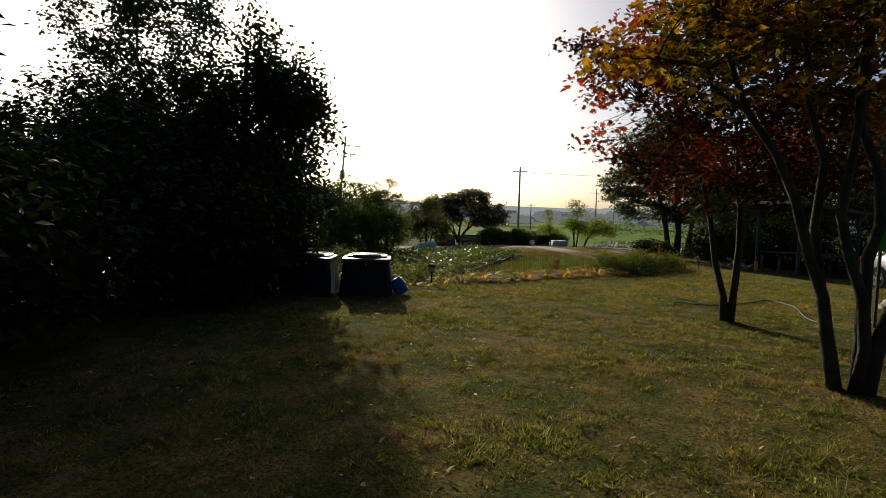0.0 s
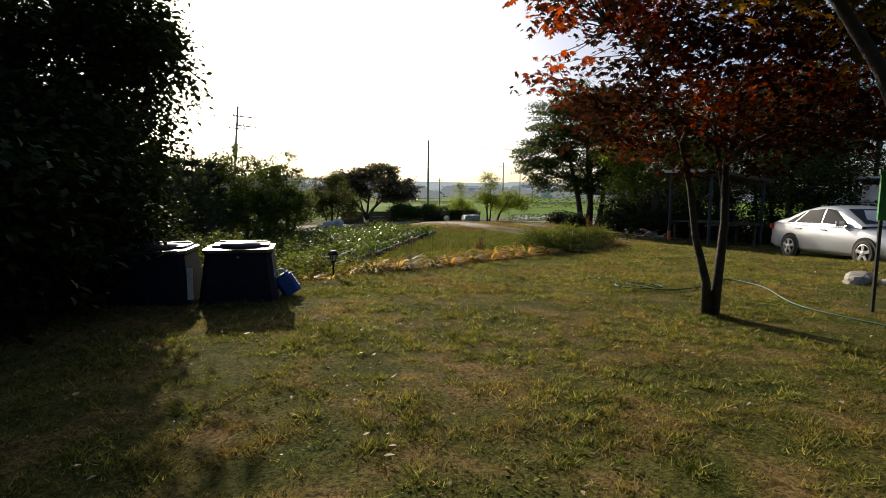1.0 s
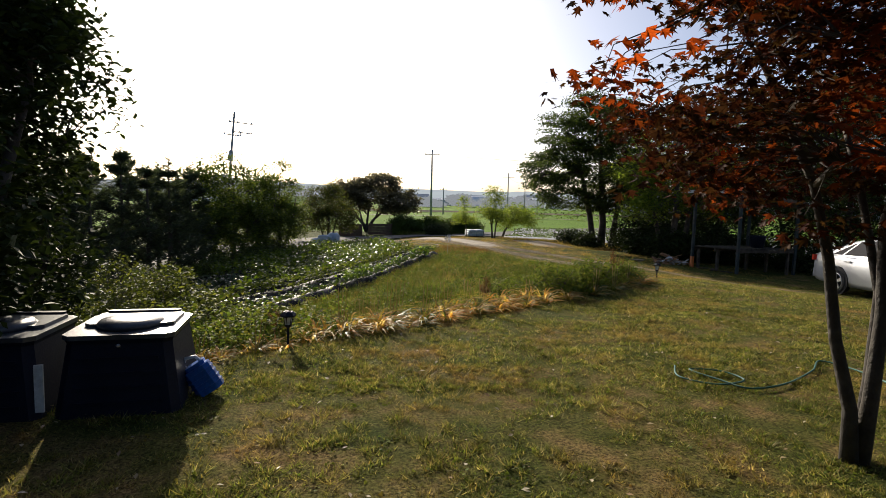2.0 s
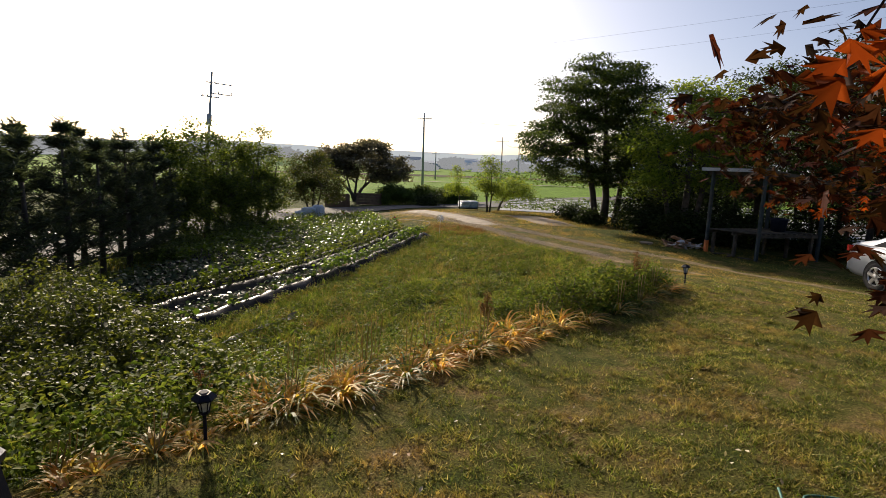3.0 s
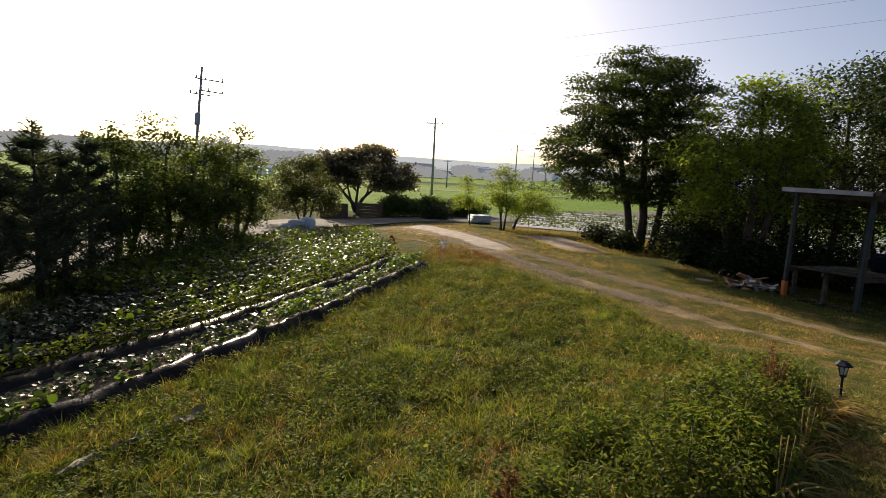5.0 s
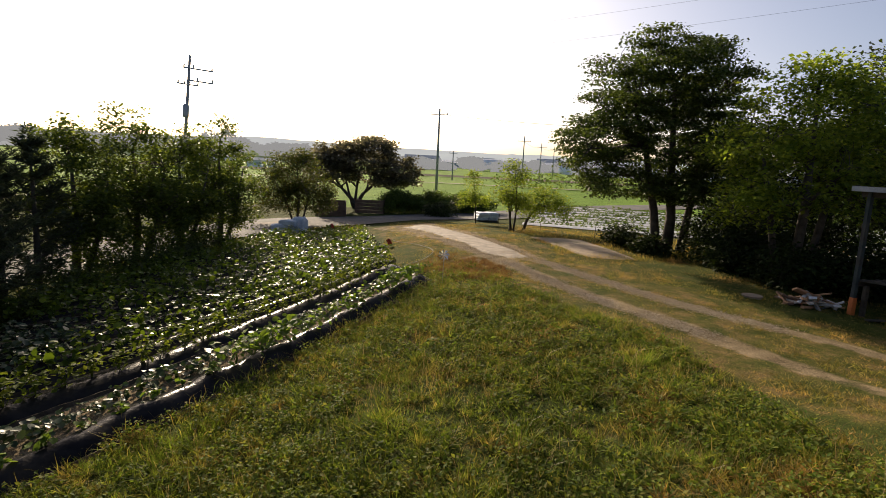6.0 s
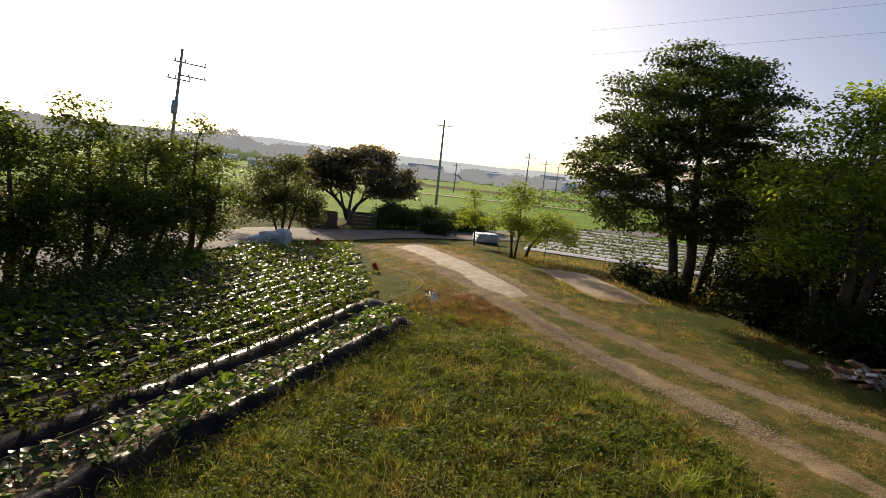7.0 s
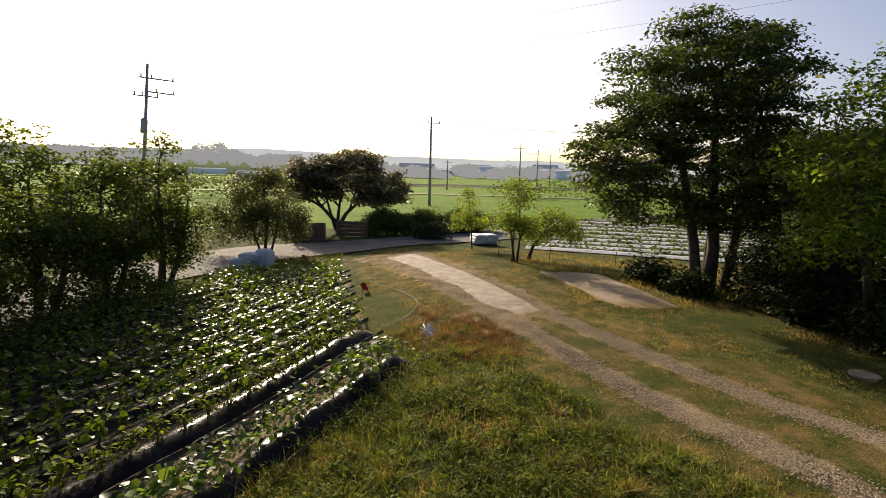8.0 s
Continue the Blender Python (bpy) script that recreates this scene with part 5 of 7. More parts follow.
    part("porch_slab", Build().box(-0.75, LY / 2, -0.25, 1.5, LY, 0.7), M_CONCRETE, h)
    st = part("step", Build().box(-1.8, 5.45, -0.1, 0.6, 2.2, 0.16), M_CONCRETE, h)
    for k in range(9):
        part("brick", Build().box(-1.8, 4.5 + 0.235 * k, 0.0, 0.58, 0.215, 0.06), M_BRICK, st)
    for z in (0.55, 0.95):
        part("rail", Build().tube([(-1.2, 7.3, z), (-1.2, 10.2, z)], 0.03, 8), M_RUST, h)


make_house()


def make_shed(x, y, rz):
    s = thing("garden_shed", x, y, gz(x, y) - 0.05, rz, "small white shed with a pale blue sheet roof behind the car", "shed")
    w = part("wall", Build().box(0, 1.05, 1.15, 2.2, 0.08, 2.3).box(0, -1.05, 1.15, 2.2, 0.08, 2.3).box(-1.06, 0, 1.15, 0.08, 2.0, 2.3).box(1.06, 0, 1.15, 0.08, 2.0, 2.3), M_WHITE_PL, s)
    part("window", Build().box(-1.12, 0.1, 1.45, 0.04, 0.8, 0.6), M_GLASS_DARK, s)
    part("door", Build().box(0.3, -1.11, 1.0, 0.8, 0.05, 1.95), M_POST, s)
    part("roof", Build().box(0, 0, 2.42, 2.7, 2.6, 0.07, pose(0, 0, 0, 0, 6, 0).to_3x3()), M_SACK, s)


make_shed(19.2, 19.2, 40)

# ---- vegetable field ----
ORIGIN, ALONG = Vector((-3.2, 13.3, 0)), Vector((0.545, 0.838, 0)).normalized()
ACROSS = Vector((-ALONG.y, ALONG.x, 0))


def row_xy(s, c):
    q = ORIGIN + ALONG * s + ACROSS * c
    return q.x, q.y


def row_span(c):
    s = np.arange(-4, 26, 0.1)
    x, y = ORIGIN.x + ALONG.x * s + ACROSS.x * c, ORIGIN.y + ALONG.y * s + ACROSS.y * c
    k = s[inside(FIELD, x, y)]
    return (float(k.min()), float(k.max())) if len(k) else None


def film_bed(c, s0, s1, width, height, seed):
    r = np.random.default_rng(seed)
    prof = [(-0.56, -0.04), (-0.5, 0.02), (-0.41, height * 0.45), (-0.27, height * 0.8), (-0.11, height * 1.04), (0.0, height * 1.1), (0.11, height * 1.02), (0.27, height * 0.78), (0.41, height * 0.43), (0.5, 0.02), (0.56, -0.04)]
    n = int((s1 - s0) / 0.13)
    vs = []
    for i in range(n + 1):
        s = s0 + (s1 - s0) * i / n
        wob = 0.03 * noise.noise((s * 0.9, c, seed))
        end = min(1, (s - s0) / 0.25, (s1 - s) / 0.25)
        x, y = row_xy(s, c)
        z0 = gz(x, y)
        lump, tip = 1 + 0.3 * noise.noise((s * 2.1, c, 3)), 0.16 * noise.noise((s * 1.7, c, 6)) + 0.1 * noise.noise((s * 5, c, 1))
        for j, (u, h) in enumerate(prof):
            h = h * lump + u * tip * (h > 0.03)
            q = ORIGIN + ALONG * s + ACROSS * (c + (u + wob) * width)
            vs.append((q.x, q.y, z0 + max(h, -0.04) * (0.15 + 0.85 * max(0, end)) + r.normal(0, 0.004) * (0 < j < 10)))
    k = len(prof)
    b = Build().add(vs, [(i * k + j, i * k + j + 1, (i + 1) * k + j + 1, (i + 1) * k + j) for i in range(n) for j in range(k - 1)])
    bed = thing("mulched_bed", 0, 0, 0, 0, "raised crop bed covered with crinkled black plastic film", "crop bed", "crop beds")
    part("film", b, M_FILM, bed, smooth=True)
    for side in (-1, 1):
        vs = []
        for i in range(n + 1):
            s = s0 + (s1 - s0) * i / n
            for u, h in ((0.46, -0.03), (0.5, 0.035), (0.56, 0.045), (0.66, -0.04)):
                q = ORIGIN + ALONG * s + ACROSS * (c + side * (u + 0.03 * noise.noise((s * 2, c, side))) * width)
                vs.append((q.x, q.y, gz(q.x, q.y) + h + 0.02 * noise.noise((s * 3, c, side * 2))))
        part("soil_edge", Build().add(vs, [(i * 4 + j, i * 4 + j + 1, i * 4 + j + 5, i * 4 + j + 4) for i in range(n) for j in range(3)]), M_SOIL, bed)


def bush_mesh(seed, n, h, w, size, shape, lo=0.2):
    r = np.random.default_rng(seed)
    p = np.stack([r.normal(0, w / 2, n), r.normal(0, w / 2, n), r.uniform(lo * h, h, n)], 1)
    v, f = leaves(p, r.uniform(0.6, 1.2, n) * size, shape, r, 0.25, flat=0.7)
    st = Build()
    for k in range(5):
        q = p[k * (n // 5)]
        st.tube([(0, 0, -0.02), (q[0] * 0.4, q[1] * 0.4, q[2] * 0.6), tuple(q)], [0.006, 0.005, 0.002], 4)
    return st.mesh("stem"), fast_mesh("foliage", v, f)


def plant(name, meshes, x, y, z, s, rz, label, category, group, mats):
    t = thing(name, x, y, z, rz, label, category, group)
    t.scale = (s, s, s)
    part("stem", meshes[0], mats[0], t)
    part("foliage", meshes[1], mats[1], t)


CROP = [bush_mesh(200 + k, 24, 0.46, 0.17, 0.125, ROUND_LEAF, 0.28) for k in range(8)]
PEPPER = [bush_mesh(220 + k, 60, 0.36, 0.2, 0.11, LEAF) for k in range(5)]
SQUASH = [bush_mesh(230 + k, 44, 0.3, 0.25, 0.092, ROUND_LEAF, 0.3) for k in range(6)]
SPROUT = [bush_mesh(240 + k, 14, 0.14, 0.1, 0.09, ROUND_LEAF) for k in range(4)]
LOWCROP = [bush_mesh(250 + k, 46, 0.2, 0.26, 0.1, ROUND_LEAF, 0.1) for k in range(5)]
rest_v, rest_f, rest_n = [], [], 0
made = {"crop": 0}
beds = [(0.3, 0.6, 0.17), (1.95, 0.62, 0.13)] + [(2.7 + 0.66 * k, 0.4, 0.1) for k in range(13)]
r = np.random.default_rng(15)
for i, (c, w, h) in enumerate(beds):
    span = row_span(c)
    if not span:
        continue
    s0, s1 = span
    film_bed(c, s0, s1, w, h, i)
    s = s0 + 0.15
    while s < s1 - 0.1:
        x, y = row_xy(s, c + r.normal(0, 0.03) + 0.1 * (i == 0))
        z = gz(x, y) + h * 0.95
        a, k = r.uniform(0, 360), int(r.integers(0, 99))
        if i == 0:
            if s > 5.6:
                plant("squash_plant", SQUASH[k % 6], x, y, z, r.uniform(0.75, 1.25), a, "young squash plant with broad pale green leaves", "squash plant", "squash row", (M_SQUASH, M_SQUASH))
                s += 0.36
            else:
                plant("seedling", SPROUT[k % 4], x, y, z, r.uniform(0.7, 1.3), a, "small green seedling set through black film", "seedling", "seedling row", (M_SQUASH, M_SQUASH))
                s += 0.42
        elif i == 1:
            plant("pepper_plant", PEPPER[k % 5], x, y, z, r.uniform(0.75, 1.2), a, "bushy green pepper plant in black film", "pepper plant", "pepper row", (M_WEED, M_WEED))
            s += 0.36
        elif x < -3.4 and y < 20.5:
            plant("sweet_potato_plant", LOWCROP[k % 5], x, y, z, r.uniform(0.8, 1.3), a, "low dark leafy crop plant in black film", "crop plant", "low crop rows", (M_LOWCROP, M_LOWCROP))
            s += 0.4
        else:
            sc = r.uniform(0.65, 1.05)
            if made["crop"] < 300 and (y < 26.5 and i < 9):
                made["crop"] += 1
                plant("pepper_plant", CROP[k % 8], x, y, z, sc, a, "young pepper plant with broad glossy green leaves", "pepper plant", "pepper rows", (M_CROP, M_CROP))
            else:
                me = CROP[k % 8][1]
                co = np.empty(len(me.vertices) * 3, np.float32)
                me.vertices.foreach_get("co", co)
                co = co.reshape(-1, 3) * sc
                ca, sa = math.cos(a), math.sin(a)
                rest_v.append(np.stack([co[:, 0] * ca - co[:, 1] * sa + x, co[:, 0] * sa + co[:, 1] * ca + y, co[:, 2] + z], 1))
                q = np.array([tuple(pl.vertices) for pl in me.polygons])
                rest_f.append(q + rest_n)
                rest_n += len(co)
            s += 0.31
if rest_v:
    tagged(part("far_crop_rows", fast_mesh("far_crop_rows", np.concatenate(rest_v), np.concatenate(rest_f)), M_CROP), "rows of young pepper plants at the field's far side", "pepper plants", "", "stuff")
s0, s1 = row_span(1.1)
s = s0
while s < s1:
    x, y = row_xy(s, 1.1 + r.normal(0, 0.06))
    plant("sweet_potato_plant", LOWCROP[int(r.integers(0, 5))], x, y, gz(x, y), r.uniform(0.7, 1.2), r.uniform(0, 360), "low dark leafy crop plant on bare soil", "crop plant", "low crop rows", (M_LOWCROP, M_LOWCROP))
    s += 0.34
p = thing("pinwheel", 2.78, 22.0, gz(2.78, 22.0), 0, "silver foil pinwheel on a thin stick at the bed's end", "pinwheel")
part("stick", Build().tube([(0, 0, 0), (0.01, 0, 0.62)], 0.006, 6), M_STEEL, p)
wheel = Build()
for k in range(8):
    a = k * math.pi / 4
    wheel.add([(0, -0.02, 0.62), (0.14 * math.cos(a), -0.03, 0.62 + 0.14 * math.sin(a)), (0.1 * math.cos(a + 0.5), 0.0, 0.62 + 0.1 * math.sin(a + 0.5))], [(0, 1, 2)])
part("vanes", wheel, M_ALLOY, p)
for x, y in ((1.4, 28.1), (-1.4, 35.2)):
    f = thing("red_marker", x, y, gz(x, y), 15, "crumpled red cloth marker on a short stick", "marker")
    part("stick", Build().tube([(0, 0, 0), (0, 0, 0.3)], 0.006, 6), M_WOOD, f)
    cl = Build()
    cl.add([(a * 0.03 - 0.02 * q, 0.04 * math.sin(a * 2 + q), 0.06 + 0.05 * q + 0.02 * math.sin(a + q)) for q in range(5) for a in range(6)], [(q * 6 + a, q * 6 + a + 1, q * 6 + a + 7, q * 6 + a + 6) for q in range(4) for a in range(5)])
    part("cloth", cl, M_RED, f)


def sack(parent, x, y, z, sx, sy, sz, rz, seed, material=None):
    bm = bmesh.new()
    bmesh.ops.create_cube(bm, size=1)
    bmesh.ops.subdivide_edges(bm, edges=bm.edges[:], cuts=4, use_grid_fill=True)
    m = pose(x, y, z, 0, 0, rz)
    for v in bm.verts:
        q = v.co.copy()
        f = 1 - 0.35 * abs(2 * q.x) ** 3 * 0.6 - 0.25 * abs(2 * q.y) ** 4
        q.z *= max(0.35, f)
        q += Vector((0, 0, 0.12)) * noise.noise(v.co * 3 + Vector((seed, 0, 0)))
        v.co = m @ Vector((q.x * sx, q.y * sy, (q.z + 0.5) * sz))
    me = bpy.data.meshes.new("sack")
    bm.to_mesh(me)
    bm.free()
    me.shade_smooth()
    return part("sack", me, material or M_SACK, parent)


heap = thing("sack_heap", -3.0, 34.0, gz(-3.0, 34.0), 0, "pale blue-white woven sacks slumped beside the field", "sack")
sack(heap, -0.3, 0, 0, 0.95, 0.65, 0.42, 10, 1)
sack(heap, 0.4, 0.05, 0, 0.6, 0.5, 0.72, 70, 2)
sack(heap, 0.0, -0.1, 0.3, 0.75, 0.5, 0.3, -15, 3)
stack = thing("fertiliser_stack", 6.2, 39.0, gz(6.2, 39.0), 8, "neat stack of white fertiliser sacks on a pallet", "sack stack")
for q in (-0.45, 0, 0.45):
    part("pallet_beam", Build().box(0, q, 0.045, 1.05, 0.09, 0.07), M_WOOD, stack)
for q in range(6):
    part("pallet_board", Build().box(-0.47 + 0.188 * q, 0, 0.092, 0.12, 1.0, 0.02), M_WOOD, stack)
for k in range(3):
    for q in (-0.26, 0.26):
        sack(stack, q + 0.03 * (k - 1), 0.04 * math.sin(k * 3 + q), 0.1 + 0.125 * k, 0.54, 0.92, 0.17, 4 * math.sin(5 * k + 9 * q), 10 + k + 7 * q, M_WHITE_PL if k == 1 else M_SACK)
box = thing("wooden_bin", -2.25, 41.5, gz(-2.25, 41.5), 5, "brown board bin standing beside the lane", "wooden bin")
for k in range(4):
    part("board", Build().box(0, -0.6, 0.12 + 0.2 * k, 1.6, 0.05, 0.19), M_RUST, box)
    part("board", Build().box(0, 0.6, 0.12 + 0.2 * k, 1.6, 0.05, 0.19), M_RUST, box)
for s in (-0.78, 0.78):
    part("end_panel", Build().box(s, 0, 0.42, 0.05, 1.15, 0.8), M_RUST, box)
box = thing("wooden_bin", -0.2, 43.6, gz(-0.2, 43.6), -5, "dark board bin under the round tree", "wooden bin")
for k in range(4):
    part("board", Build().box(0, -0.5, 0.12 + 0.2 * k, 1.7, 0.05, 0.19), M_RUST, box)
for s in (-0.82, 0.82):
    part("end_panel", Build().box(s, 0, 0.42, 0.05, 1.0, 0.8), M_RUST, box)

# ---- young fruit trees and posts by the drive ----
tree("fruit_tree", 6.2, 32.0, [stem((0, 0, 0, 0.05), (-0.1, 0, 0.7, 0.04), (-0.25, 0, 1.6, 0.02)), stem((0.08, 0, 0, 0.045), (0.15, 0, 0.8, 0.035), (0.1, 0, 2.0, 0.015)), stem((-0.05, 0.1, 0, 0.04), (-0.05, 0.1, 0.9, 0.03), (0.05, 0.1, 2.3, 0.012))],
     [(0, 0, 2.3, 0.5, 0.5, 0.55), (-0.35, 0, 1.5, 0.6, 0.6, 0.35), (0.2, 0, 1.3, 0.6, 0.6, 0.4)], 90, 40, 0.1, LEAF, M_BARK_DARK, M_LEAF_FRESH, 91, "young fruit tree with thin stems and light leaves", spread=0.16, limbs=10, limb_r=0.02)
tree("fruit_tree", 6.85, 32.8, [stem((0, 0, 0, 0.07), (0.15, 0, 0.5, 0.06), (0.5, 0, 1.0, 0.04), (0.8, 0, 1.5, 0.02))],
     [(0.7, 0, 1.4, 0.9, 0.8, 0.5), (1.4, 0, 1.1, 0.6, 0.6, 0.4), (0.2, 0, 1.0, 0.6, 0.6, 0.4)], 110, 40, 0.1, LEAF, M_BARK_DARK, M_LEAF_FRESH, 92, "low leaning fruit tree with open crown", spread=0.17, limbs=12, limb_r=0.025)
tree("fruit_tree", 5.35, 36.6, [stem((0, 0, 0, 0.035), (-0.05, 0, 0.8, 0.03), (-0.2, 0, 2.1, 0.012))],
     [(-0.2, 0, 1.9, 0.4, 0.4, 0.7), (-0.5, 0, 1.2, 0.6, 0.5, 0.3), (0.2, 0, 1.1, 0.4, 0.4, 0.3)], 80, 34, 0.09, LEAF, M_BARK_DARK, M_LEAF_LIGHT, 93, "slender sapling with yellowish leaves beside the drive", spread=0.14, limbs=8, limb_r=0.018)
for i, (x, y) in enumerate([(7.2, 31.3), (5.9, 33.4), (9.3, 31.0), (10.3, 30.6)]):
    c = thing("fence_post", x, y, gz(x, y), 0, "short thin wooden stake beside the bean field", "stake", "stakes by the bean field")
    part("shaft", Build().tube([(0, 0, -0.05), (0.02, 0, 0.6)], [0.012, 0.01], 6), M_WOOD, c)
# Besides real undergrowth, several dark shrubs are added to fill black shade here.
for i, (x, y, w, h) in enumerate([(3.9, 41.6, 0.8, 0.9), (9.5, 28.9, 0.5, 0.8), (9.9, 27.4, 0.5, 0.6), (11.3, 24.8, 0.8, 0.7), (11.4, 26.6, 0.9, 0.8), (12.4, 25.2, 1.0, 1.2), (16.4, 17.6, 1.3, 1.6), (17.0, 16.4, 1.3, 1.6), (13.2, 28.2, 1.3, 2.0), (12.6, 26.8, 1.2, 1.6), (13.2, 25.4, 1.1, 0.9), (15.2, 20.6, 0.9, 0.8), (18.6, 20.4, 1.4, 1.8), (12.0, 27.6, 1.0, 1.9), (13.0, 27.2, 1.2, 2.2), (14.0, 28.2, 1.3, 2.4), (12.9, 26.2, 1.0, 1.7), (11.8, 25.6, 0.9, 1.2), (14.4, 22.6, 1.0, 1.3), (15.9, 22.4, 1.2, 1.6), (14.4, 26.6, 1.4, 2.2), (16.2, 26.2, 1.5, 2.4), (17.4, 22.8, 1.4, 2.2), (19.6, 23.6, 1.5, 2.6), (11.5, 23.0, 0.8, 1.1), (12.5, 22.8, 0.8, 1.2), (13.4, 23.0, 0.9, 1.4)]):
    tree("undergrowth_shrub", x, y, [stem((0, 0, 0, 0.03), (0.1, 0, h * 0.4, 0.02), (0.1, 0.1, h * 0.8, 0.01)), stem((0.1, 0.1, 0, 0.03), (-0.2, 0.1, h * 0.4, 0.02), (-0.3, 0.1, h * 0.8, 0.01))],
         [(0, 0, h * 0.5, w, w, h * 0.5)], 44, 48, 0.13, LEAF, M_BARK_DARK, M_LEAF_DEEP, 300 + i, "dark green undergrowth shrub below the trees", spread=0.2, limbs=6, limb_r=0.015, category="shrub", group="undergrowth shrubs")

# ---- bean field ----
for k in range(9):
    y = 37.6 + 2.1 * k
    b = ribbon([(7.9 + 0.28 * (y - 37.6) + t * 7, y - t * 2.3) for t in range(5)], 0.95, 0.2, 0.04, crown=0.1)
    solo("bean_row_film", b, M_FILM_PALE, "long bean bed covered with pale reflective film", "crop bed", "bean beds", smooth=True)
for k in range(8):
    y = 22.0 + 1.2 * k
    b = ribbon([(17.0 + t * 8, y + 0.4 - t * 1.0) for t in range(4)], 0.4, 0.2, 0.04, crown=0.07)
    solo("bean_row_film", b, M_FILM_PALE, "long bean bed covered with pale reflective film", "crop bed", "bean beds", smooth=True)

for k in range(6):
    x = -11.0 - 1.5 * k
    b = ribbon([(x - 0.35 * t, 13.5 + 3.5 * t) for t in range(5)], 1.05, 0.2, 0.05, crown=0.12)
    solo("film_bed", b, M_FILM_PALE, "long bed under pale reflective film beyond the pines", "crop bed", "film beds beyond the pines", smooth=True)

# ---- hedge along the lane ----
for i in range(11):
    x, y = 0.9 + 0.62 * i, 43.7 + 0.27 * i + 0.2 * math.sin(i * 2.1)
    h = 1.25 + 0.25 * math.sin(i * 1.7)
    tree("hedge_shrub", x, y, [stem((0, 0, 0, 0.03), (0.1, 0, h * 0.4, 0.02), (0.1, 0.1, h * 0.8, 0.01))], [(0, 0, h * 0.55, 0.85, 0.8, h * 0.5)], 60, 60, 0.12, LEAF, M_BARK_DARK, M_LEAF_MID, 340 + i, "rounded green shrub in the hedge along the lane", spread=0.18, limbs=5, limb_r=0.015, category="shrub", group="hedge along the lane")


# ---- utility poles and wires ----
def pole(x, y, top, arms, rz=0.0, r0=0.15, r1=0.09):
    z = gz(x, y)
    c = thing("utility_pole", x, y, z, rz, "tall concrete utility pole with steel crossarms and insulators", "utility pole", "utility poles")
    h = top - z
    part("shaft", Build().tube([(0, 0, -0.1), (0, 0, h)], [r0, r1], 12), M_POLE, c, smooth=True)
    for dz, w, off in arms:
        arm = part("crossarm", Build().box(off, -0.1, h - dz, w, 0.08, 0.08), M_STEEL, c)
        for q in (-0.45, -0.15, 0.45):
            part("insulator", Build().lathe([(0.03, 0), (0.06, 0.04), (0.03, 0.08), (0.055, 0.12), (0.02, 0.18)], 8, off + q * w, -0.1, h - dz + 0.04), M_PORCELAIN, arm)
    return c


p1 = pole(-11.8, 44.8, 8.6, [(0.75, 1.7, 0.5), (1.7, 1.2, 0.0), (1.45, 1.4, 0.7)], 12, 0.12, 0.075)
p1.matrix_basis = pose(-11.8, 44.8, gz(-11.8, 44.8) - 0.05, 0, 4.5, 12)
part("transformer", Build().lathe([(0.16, 5.2), (0.18, 5.3), (0.18, 5.9), (0.12, 6.0)], 14, 0.0, -0.3), M_STEEL, p1, smooth=True)
pole(5.05, 67.7, 8.3, [(0.6, 1.8, 0.0)], -10)
pole(22.8, 109, 8.0, [(0.9, 2.4, 0.0)], -6)
pole(33.1, 138, 8.0, [(0.9, 2.4, 0.0)], -6)
pole(44.8, 170, 8.5, [(0.9, 2.4, 0.0)], -6)
pole(11.0, 120, 5.0, [(0.5, 1.6, 0.0)], 0)


def wire(a, b, sag, r, label):
    a, b = Vector(a), Vector(b)
    pts = [a.lerp(b, t / 16) - Vector((0, 0, sag * 4 * (t / 16) * (1 - t / 16))) for t in range(17)]
    solo("power_line", Build().tube(pts, r, 5), M_WIRE, label, "power line", "power lines")


wire((-11.2, 44.6, 7.9), (25, 20.4, 10.0), 0.35, 0.0032, "thin black power line sagging overhead")
pole(25, 20.5, 10.3, [(0.3, 1.8, 0.0), (1.0, 1.4, 0.0)], 35)
wire((-11.3, 44.5, 7.0), (25, 20.2, 9.3), 0.4, 0.0032, "thin black power line sagging overhead")
wire((5.45, 67.6, 7.7), (40, 72, 8.4), 0.6, 0.02, "distant power line between poles")
wire((22.8, 108.9, 7.1), (33.1, 137.9, 7.1), 0.5, 0.025, "distant power line between poles")
wire((33.1, 137.9, 7.1), (44.8, 169.9, 7.6), 0.5, 0.025, "distant power line between poles")


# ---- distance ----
def far_surface(name, c1, c2, haze_glow, k):
    """Distant land whose haze is painted in as emission of strength k."""
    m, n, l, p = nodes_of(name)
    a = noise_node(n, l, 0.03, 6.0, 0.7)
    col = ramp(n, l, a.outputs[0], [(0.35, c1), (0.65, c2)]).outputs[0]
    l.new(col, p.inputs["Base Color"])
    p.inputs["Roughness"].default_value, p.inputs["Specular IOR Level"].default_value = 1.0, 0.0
    p.inputs["Emission Color"].default_value, p.inputs["Emission Strength"].default_value = (*haze_glow, 1), k
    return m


# Hills, ridge and slope carry the haze as emission; the buildings have none.
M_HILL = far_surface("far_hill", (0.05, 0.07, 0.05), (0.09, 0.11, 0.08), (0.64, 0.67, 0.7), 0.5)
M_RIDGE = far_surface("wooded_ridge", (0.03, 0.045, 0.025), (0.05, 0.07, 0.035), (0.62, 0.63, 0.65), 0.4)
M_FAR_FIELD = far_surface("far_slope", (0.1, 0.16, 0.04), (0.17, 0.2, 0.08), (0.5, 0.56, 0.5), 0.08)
M_FAR_WHITE = far_surface("far_greenhouse", (0.72, 0.74, 0.76), (0.8, 0.82, 0.84), (0.6, 0.65, 0.7), 0.0)
